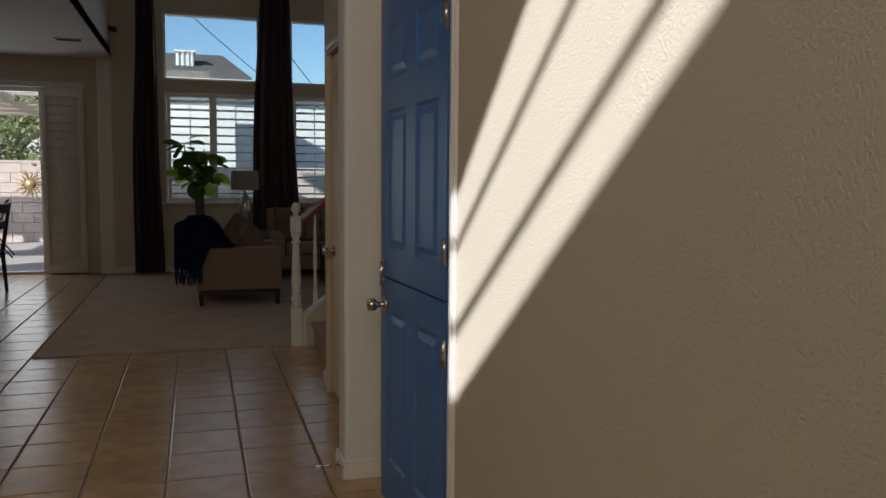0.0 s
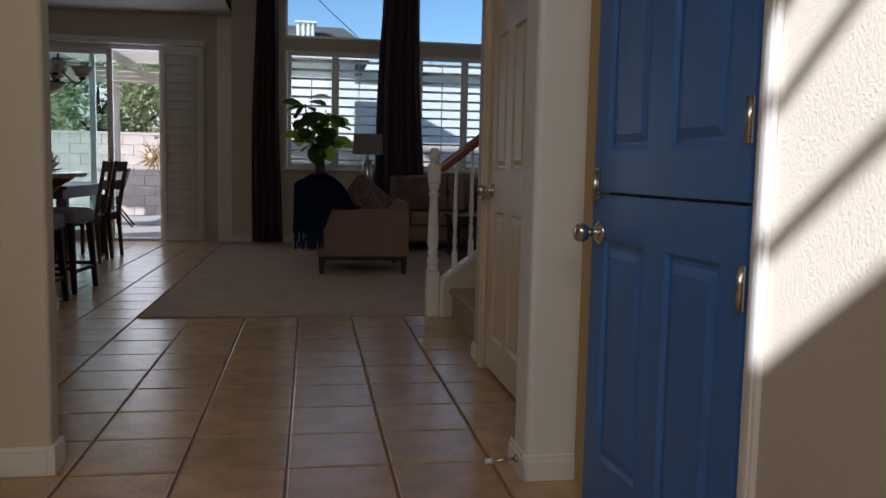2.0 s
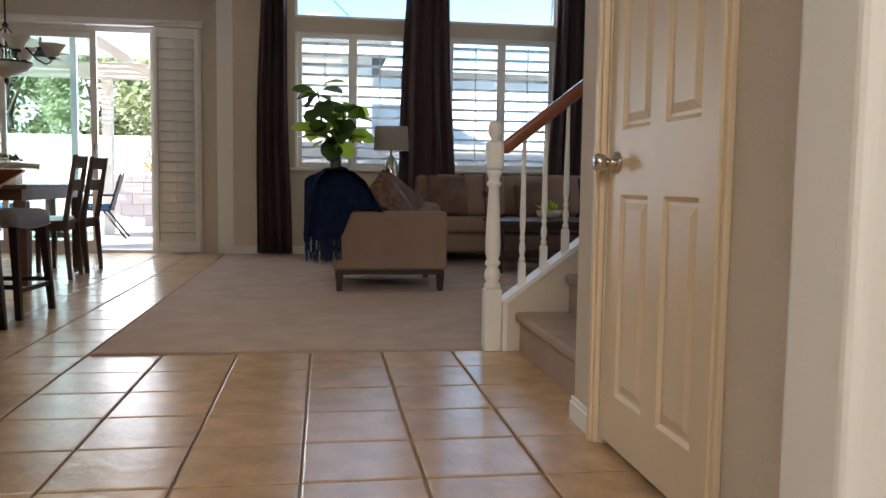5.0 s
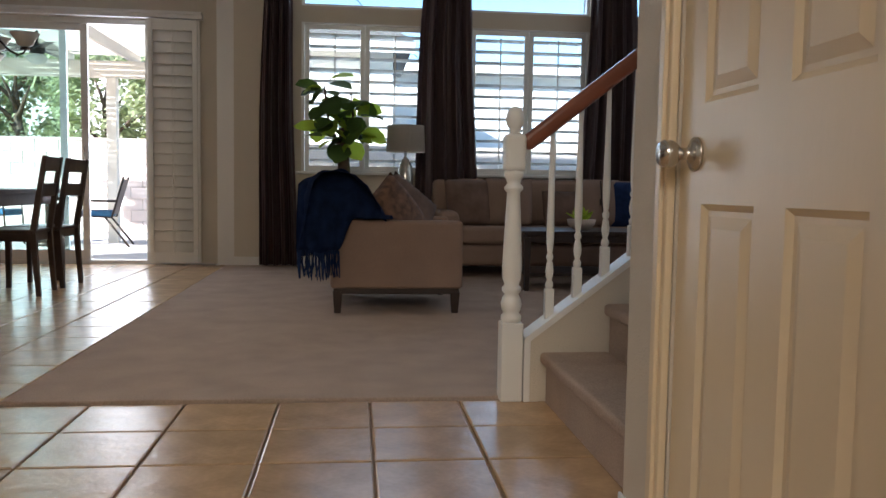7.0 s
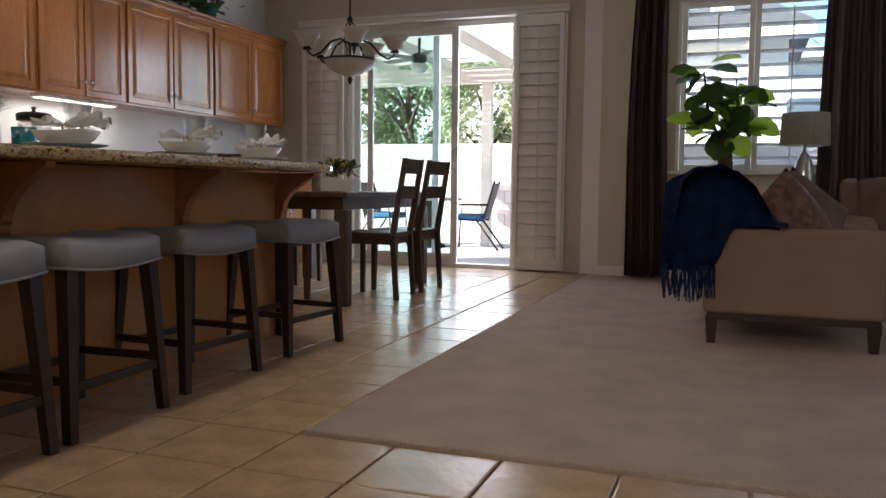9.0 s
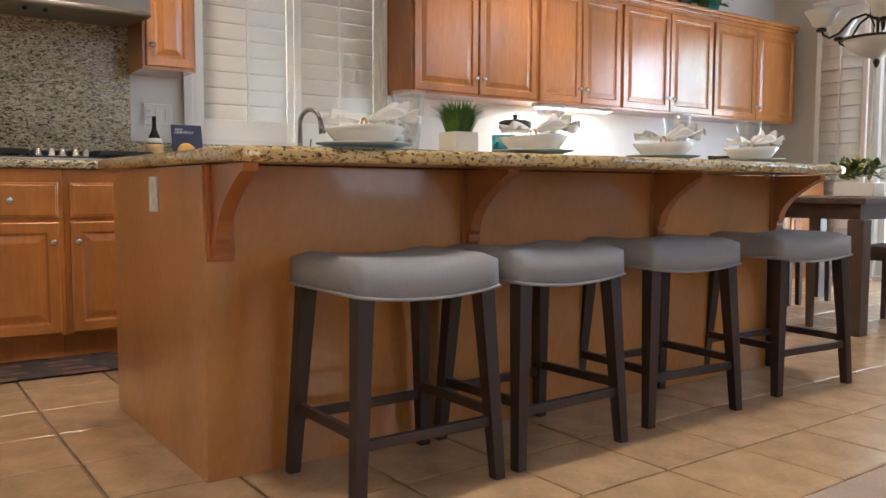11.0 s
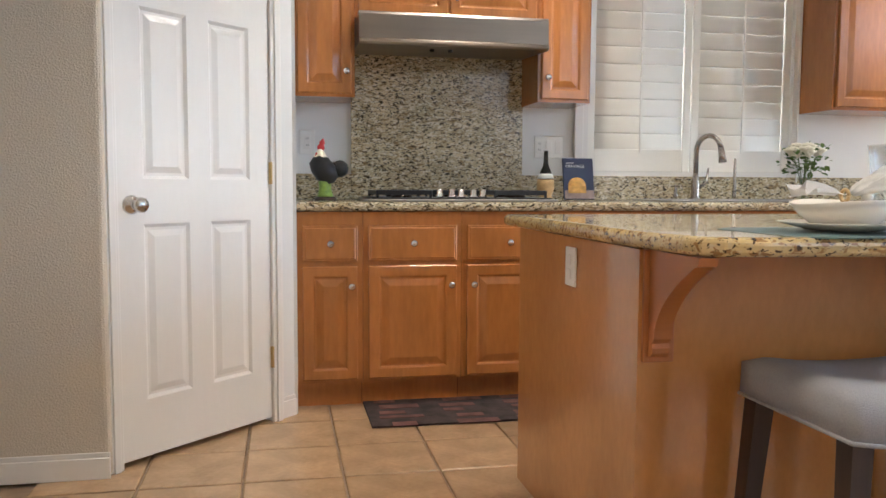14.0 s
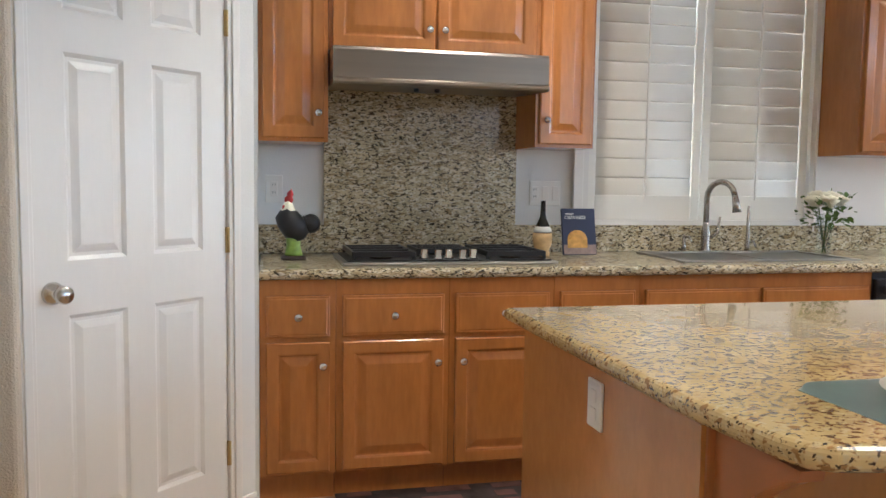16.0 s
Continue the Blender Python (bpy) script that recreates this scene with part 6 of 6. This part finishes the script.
sc_ = thing("security_camera", "small black camera on a wall bracket high in the living room", "security camera")
bm = bmesh.new()
obox(bm, pose(-1.04, 11.80, 3.19, 15, 0, 30), 0.07, 0.15, 0.07, 0.012)
part("body", bm, BLACK, sc_)
bm = bmesh.new()
tube(bm, [(-1.03, 11.86, 3.19), (-1.02, 12.0, 3.19)], 0.012, 8)
part("bracket", bm, BLACK, sc_)
vn = thing("ceiling_vent", "small ceiling air vent with dark slots", "vent")
part("frame", bm_box(-1.55, -1.25, 10.58, 10.74, LOW - 0.010, LOW - 0.001, bevel=0.003), SOAP, vn)
bm = bmesh.new()
for k in range(6):
    box(bm, -1.53, -1.27, 10.595 + k * 0.023, 10.605 + k * 0.023, LOW - 0.013, LOW - 0.010)
tagged(part("slots", bm, DARK, vn), kind="stuff")
LAMPDISC = mat("lit_lamp_disc", (1.0, 0.86, 0.66), 0.5, emit=6.0)
for k, (dx, dy) in enumerate(DOWN):
    o = thing("ceiling_downlight", "white recessed ceiling downlight, switched on", "downlight", pose(dx, dy, 0), "recessed downlights of the kitchen")
    bm = bmesh.new()
    lathe(bm, [(0.070, LOW - 0.004), (0.075, LOW - 0.012), (0.09, LOW - 0.008), (0.092, LOW - 0.001)], n=28)
    for f in [f for f in bm.faces if len(f.verts) > 4]:
        bm.faces.remove(f)
    part("trim_ring", bm, SOAP, o)
    bm = bmesh.new()
    lathe(bm, [(0.069, LOW - 0.006), (0.069, LOW - 0.001)], n=24)
    part("lamp_disc", bm, LAMPDISC, o, "glowing warm lamp")

# ---- outdoors ----
wallg = wall("garden_wall", [(-9, -0.9, 18.54, 18.66, -0.16, 1.55)], STUCCO)
bm = bmesh.new()
box(bm, -0.197, 0.197, -0.018, 0.018, -0.097, 0.097, 0.004, 1)
me_blk = bpy.data.meshes.new("block")
bm.to_mesh(me_blk)
bm.free()
me_blk.materials.append(STUCCO)
for r in range(8):
    for c in range(16):
        x = -7.0 + c * 0.40 + (0.2 if r % 2 else 0)
        if -7.2 < x < -1.0:
            o = new("block", me_blk)
            o.parent = wallg
            o.location = (x, 18.53, 0.05 + r * 0.20)
wall("garden_wall_cap", [(-9, -0.9, 18.50, 18.70, 1.55, 1.60)], STUCCO)
wall("patio_extension", [(-9, 6, 16.2, 18.54, -0.16, -0.05)], CONCRETE)
so = thing("sun_ornament", "metal sun wall ornament with wavy rays on the garden wall", "ornament")
ox, oz, oy = -3.24, 1.12, 18.49
bm = bmesh.new()
lathe(bm, [(0.0, 0), (0.10, 0.0), (0.09, 0.02), (0.0, 0.035)], m=pose(ox, oy, oz, 90, 0, 0), n=24)
part("face", bm, mat("brass_patina", (0.45, 0.33, 0.16), 0.5, 0.5, var=0.2, scale=12), so)
for k in range(16):
    a = 2 * math.pi * k / 16
    ln = 0.33 if k % 2 else 0.25
    bm = bmesh.new()
    tube(bm, [(ox + r * math.cos(a + w), oy, oz + r * math.sin(a + w)) for r, w in ((0.11, 0), (0.16, 0.08), (0.21, -0.05), (ln + 0.02, 0.03))], [0.014, 0.012, 0.008, 0.003], 6)
    part("ray", bm, STRAW, so)
pg = thing("pergola", "cream painted patio cover with lattice slats on posts and a beam", "pergola")
for x in (-3.38, -6.6, -0.85):
    part("post", bm_box(x - 0.07, x + 0.07, 15.93, 16.07, -0.05, 2.33, bevel=0.006), PERG, pg)
part("beam", bm_box(-7.2, -0.7, 15.92, 16.08, 2.33, 2.56, bevel=0.006), PERG, pg)
part("ledger", bm_box(-7.2, -1.3, 12.43, 12.50, 2.62, 2.80), PERG, pg)
for k in range(7):
    x = -6.9 + k * 0.95
    part("rafter", bm_box(x - 0.022, x + 0.022, 12.50, 16.4, 2.56, 2.70), PERG, pg)
me_s = None
for k in range(44):
    if me_s is None:
        o = part("slat", bm_box(-3.25, 3.25, -0.026, 0.026, -0.012, 0.012), PERG, pg)
        me_s = o.data
    else:
        o = new("slat", me_s)
        o.parent = pg
    o.location = (-3.95, 12.56 + k * 0.088, 2.715)
fn = thing("ceiling_fan", "patio ceiling fan with a light, hanging still under the cover", "ceiling fan")
bm = bmesh.new()
lathe(bm, [(0.02, 2.70), (0.015, 2.50), (0.09, 2.48), (0.10, 2.40), (0.06, 2.36)], (-3.75, 14.2, 0), 16)
part("motor", bm, IRON, fn)
bm = bmesh.new()
lathe(bm, [(0.0, 2.24), (0.08, 2.26), (0.12, 2.32), (0.10, 2.36)], (-3.75, 14.2, 0), 16)
part("light_bowl", bm, GLASSW, fn)
for k in range(5):
    bm = bmesh.new()
    obox(bm, pose(-3.75, 14.2, 2.43, 0, 0, k * 72 + 15) @ pose(0.36, 0, 0, 10, 0, 0), 0.5, 0.12, 0.008, 0.003)
    part("blade", bm, IRON, fn)
pt = thing("patio_table", "round patio table with a stone top", "table")
bm = bmesh.new()
lathe(bm, [(0.46, 0.62), (0.47, 0.64), (0.46, 0.66)], (-4.05, 15.4, 0), 32)
part("tabletop", bm, STUCCO, pt)
bm = bmesh.new()
lathe(bm, [(0.24, -0.05), (0.22, 0.0), (0.07, 0.06), (0.07, 0.55), (0.2, 0.62)], (-4.05, 15.4, 0), 20)
part("pedestal", bm, IRON, pt)


def patio_chair(m, label):
    c = thing("patio_chair", label, "chair", m, "patio chairs")
    for sy in (-1, 1):
        bm = bmesh.new()
        tube(bm, [(-0.24, sy * 0.25, 0), (-0.22, sy * 0.25, 0.42), (0.18, sy * 0.25, 0.40), (0.34, sy * 0.25, 0.95)], 0.014, 8)
        tube(bm, [(0.10, sy * 0.25, 0.40), (0.40, sy * 0.25, 0.0)], 0.014, 8)
        tube(bm, [(-0.22, sy * 0.25, 0.42), (-0.20, sy * 0.25, 0.62), (0.24, sy * 0.25, 0.62)], 0.012, 8)
        part("side_frame", bm, IRON, c)
    bm = bmesh.new()
    obox(bm, pose(0.27, 0, 0.68, 0, 16, 0), 0.012, 0.48, 0.50, 0.004)
    part("backrest", bm, DARK, c)
    bm = bmesh.new()
    box(bm, -0.24, 0.18, -0.24, 0.24, 0.405, 0.49, 0.035, 3)
    part("cushion", bm, BLUEC, c, "blue seat cushion")
    return c


pc = patio_chair(pose(-3.38, 15.35, -0.05, 0, 0, 8), "dark metal patio chair with a blue cushion at the round table")
tagged(copy_thing(pc, pose(-4.75, 15.4, -0.05, 0, 0, 175)), "dark metal patio chair with a blue cushion, across the table")


def bush(name, label, x0, x1, y0, y1, z0, z1, n, seed, cat="tree"):
    t = thing(name, label, cat, None, "garden trees")
    rnd = random.Random(seed)
    cx, cy = (x0 + x1) / 2, (y0 + y1) / 2
    bm = bmesh.new()
    tube(bm, [(cx, cy, -0.16), (cx + 0.05, cy, z0 + 0.3), (cx - 0.05, cy, (z0 + z1) / 2), (cx, cy, z1 - 0.4)], [0.11, 0.09, 0.06, 0.02], 8)
    for k in range(7):
        a = rnd.uniform(0, 6.28)
        zz = z0 + (z1 - z0) * rnd.uniform(0.1, 0.6)
        tube(bm, [(cx, cy, zz), (cx + (x1 - x0) * 0.22 * math.cos(a), cy + (y1 - y0) * 0.22 * math.sin(a), zz + 0.35), (cx + (x1 - x0) * 0.42 * math.cos(a), cy + (y1 - y0) * 0.4 * math.sin(a), zz + 0.6)], [0.05, 0.03, 0.01], 6)
    part("trunk", bm, BARK, t)
    clumps = [(rnd.uniform(x0, x1), rnd.uniform(y0, y1), z0 + (z1 - z0) * rnd.random() ** 0.8, rnd.uniform(0.18, 0.42)) for _ in range(26)]
    cs = []
    for _ in range(n):
        c = rnd.choice(clumps)
        cs.append(((c[0] + rnd.gauss(0, c[3] * 0.6), c[1] + rnd.gauss(0, c[3] * 0.6), c[2] + rnd.gauss(0, c[3] * 0.5)), (rnd.uniform(-1, 1), rnd.uniform(-1, 1), rnd.uniform(-0.8, 0.5))))
    bm = leaves_bm(cs, 0.115, rnd, 0.35)
    tagged(part("crown", bm, TREELEAF, t), kind="stuff")


for k in range(5):
    bush("garden_tree", "leafy green shrub tree behind the garden wall" if k % 2 else "dense green tree with small leaves behind the garden wall", -8.6 + k * 1.6, -6.8 + k * 1.6, 19.0, 20.3, 1.2, 3.2 + 0.4 * (k % 2), 4200, 40 + k)


for k in range(4):
    bush("garden_tree", "tall green tree farther behind the garden wall", -9.0 + k * 1.9, -6.9 + k * 1.9, 21.5, 23.0, 1.4, 4.1 + 0.3 * (k % 2), 3200, 60 + k)


def house(name, label, x0, x1, y0, y1, h, ridge, wins, roofing=None, inset=0.3):
    hs = thing(name, label, "house", None)
    part("wall", bm_box(x0, x1, y0, y1, -0.2, h), HOUSE, hs)
    bm = bmesh.new()
    e = 0.35
    rx0, rx1, ym = x0 + (x1 - x0) * inset, x1 - (x1 - x0) * inset, (y0 + y1) / 2
    v = [bm.verts.new(p) for p in ((x0 - e, y0 - e, h), (x1 + e, y0 - e, h), (x1 + e, y1 + e, h), (x0 - e, y1 + e, h), (rx0, ym, ridge), (rx1, ym, ridge))]
    for f in ((0, 1, 5, 4), (1, 2, 5), (2, 3, 4, 5), (3, 0, 4), (3, 2, 1, 0)):
        bm.faces.new([v[i] for i in f])
    part("roof", bm, roofing or ROOFL, hs)
    n = 16
    for k in range(n):
        q = (k + 0.5) / n
        bm = bmesh.new()
        z = h + (ridge - h) * q + 0.03
        yy = y0 - e + (ym - y0 + e) * q
        box(bm, x0 - e + (rx0 - x0 + e) * q, x1 + e - (x1 + e - rx1) * q, yy - 0.05, yy + 0.07, z - 0.05, z + 0.03)
        part("tile_course", bm, roofing or ROOFL, hs)
    for a, b, c, d in wins:
        w = part("window", bm_box(a, b, y0 - 0.04, y0 + 0.02, c, d), WHITE, hs)
        part("pane", bm_box(a + 0.06, b - 0.06, y0 - 0.05, y0 - 0.04, c + 0.06, d - 0.06), DGLASS, w)
    part("fascia", bm_box(x0 - e, x1 + e, y0 - e - 0.03, y0 - e, h - 0.16, h + 0.02), WHITE, hs)


house("neighbour_house", "pale stucco neighbour house with a pale tiled hip roof", 0.2, 5.4, 22.5, 30, 3.6, 4.0, ())
house("neighbour_house", "pale neighbour house with a low grey roof, farther along", 6.4, 14.5, 24, 32, 3.6, 4.2, ((4.4, 5.6, 1.4, 2.6), (7.2, 8.4, 1.4, 2.6)))
house("neighbour_house", "white neighbour house with a low dark hip roof behind the yard", -1.9, 0.75, 18.0, 21.5, 3.25, 3.98, (), ROOF, 0.07)
bm = bm_box(-0.41, -0.04, 18.5, 18.8, 3.35, 3.90, bevel=0.01)
for x in (-0.37, -0.27, -0.17, -0.08):
    box(bm, x - 0.016, x + 0.016, 18.46, 18.50, 3.40, 3.90)
box(bm, -0.44, -0.01, 18.44, 18.83, 3.89, 3.93)
tagged(part("roof_vent", bm, WHITE), "white slatted vent stack on the neighbour's dark roof", "roof vent")
# Added backdrop: its white stands for glaring sky between the trees.
house("neighbour_house", "added white backdrop house closing the sky gaps behind the garden trees", -13, -3.6, 25, 31, 4.3, 5.6, ())
wall("side_yard_wall", [(-0.9, 12, 17.2, 17.35, -0.16, 1.5)], STUCCO)
for k, (a, b) in enumerate((((-3.2, 22.0, 8.2), (6.5, 34.0, 2.6)), ((-1.0, 16.0, 7.6), (5.5, 30.0, 3.0)))):
    bm = bmesh.new()
    a, b = Vector(a), Vector(b)
    tube(bm, [a.lerp(b, i / 8) - Vector((0, 0, 0.5 * math.sin(math.pi * i / 8))) for i in range(9)], 0.014, 5)
    tagged(part("overhead_wire", bm, BLACK), "thin black overhead wire against the sky", "wire")

# ---- floor tiles ----
TP = 0.34
tile_meshes = []
for k in range(3):
    bm = bmesh.new()
    g = TP - 0.009
    a = [bm.verts.new((sx * g / 2, sy * g / 2, -0.014)) for sx, sy in ((-1, -1), (1, -1), (1, 1), (-1, 1))]
    b = [bm.verts.new((sx * g / 2, sy * g / 2, -0.003)) for sx, sy in ((-1, -1), (1, -1), (1, 1), (-1, 1))]
    c = [bm.verts.new((sx * (g / 2 - 0.005), sy * (g / 2 - 0.005), 0.0)) for sx, sy in ((-1, -1), (1, -1), (1, 1), (-1, 1))]
    for p, q in ((a, b), (b, c)):
        for i in range(4):
            bm.faces.new((p[i], p[(i + 1) % 4], q[(i + 1) % 4], q[i]))
    bm.faces.new(c)
    me = bpy.data.meshes.new("tile")
    bm.to_mesh(me)
    bm.free()
    me.materials.append(TILE)
    tile_meshes.append(me)
floor_ob = bpy.data.objects["floor"]
rest = bmesh.new()
rnd = random.Random(21)
count = 0
for i in range(-14, 4):
    for j in range(-25, 17):
        x, y = 0.158 + (i + 0.5) * TP, 6.745 + (j + 0.5) * TP
        if x > -1.2 and y > 6.75 or y > 12.35 or y < -1.5 or x < -4.75 or (x > 0.75 and y < 5.5):
            continue
        if x < -1.1 and y < 4.05:
            continue
        if x < -4.15 or (-3.1 < x < -2.2 and 5.7 < y < 8.2):
            continue
        if y > 3.0 and count < 300:
            o = new("tile", tile_meshes[rnd.randrange(3)])
            o.location = (x, y, rnd.uniform(-0.0006, 0.0006))
            o.rotation_euler = (0, 0, rnd.choice((0, math.pi / 2, math.pi)))
            o.parent = floor_ob
            count += 1
        else:
            box(rest, x - TP / 2 + 0.0045, x + TP / 2 - 0.0045, y - TP / 2 + 0.0045, y + TP / 2 - 0.0045, -0.014, 0.0)
tagged(part("floor_tiles", rest, TILE, floor_ob), kind="stuff")
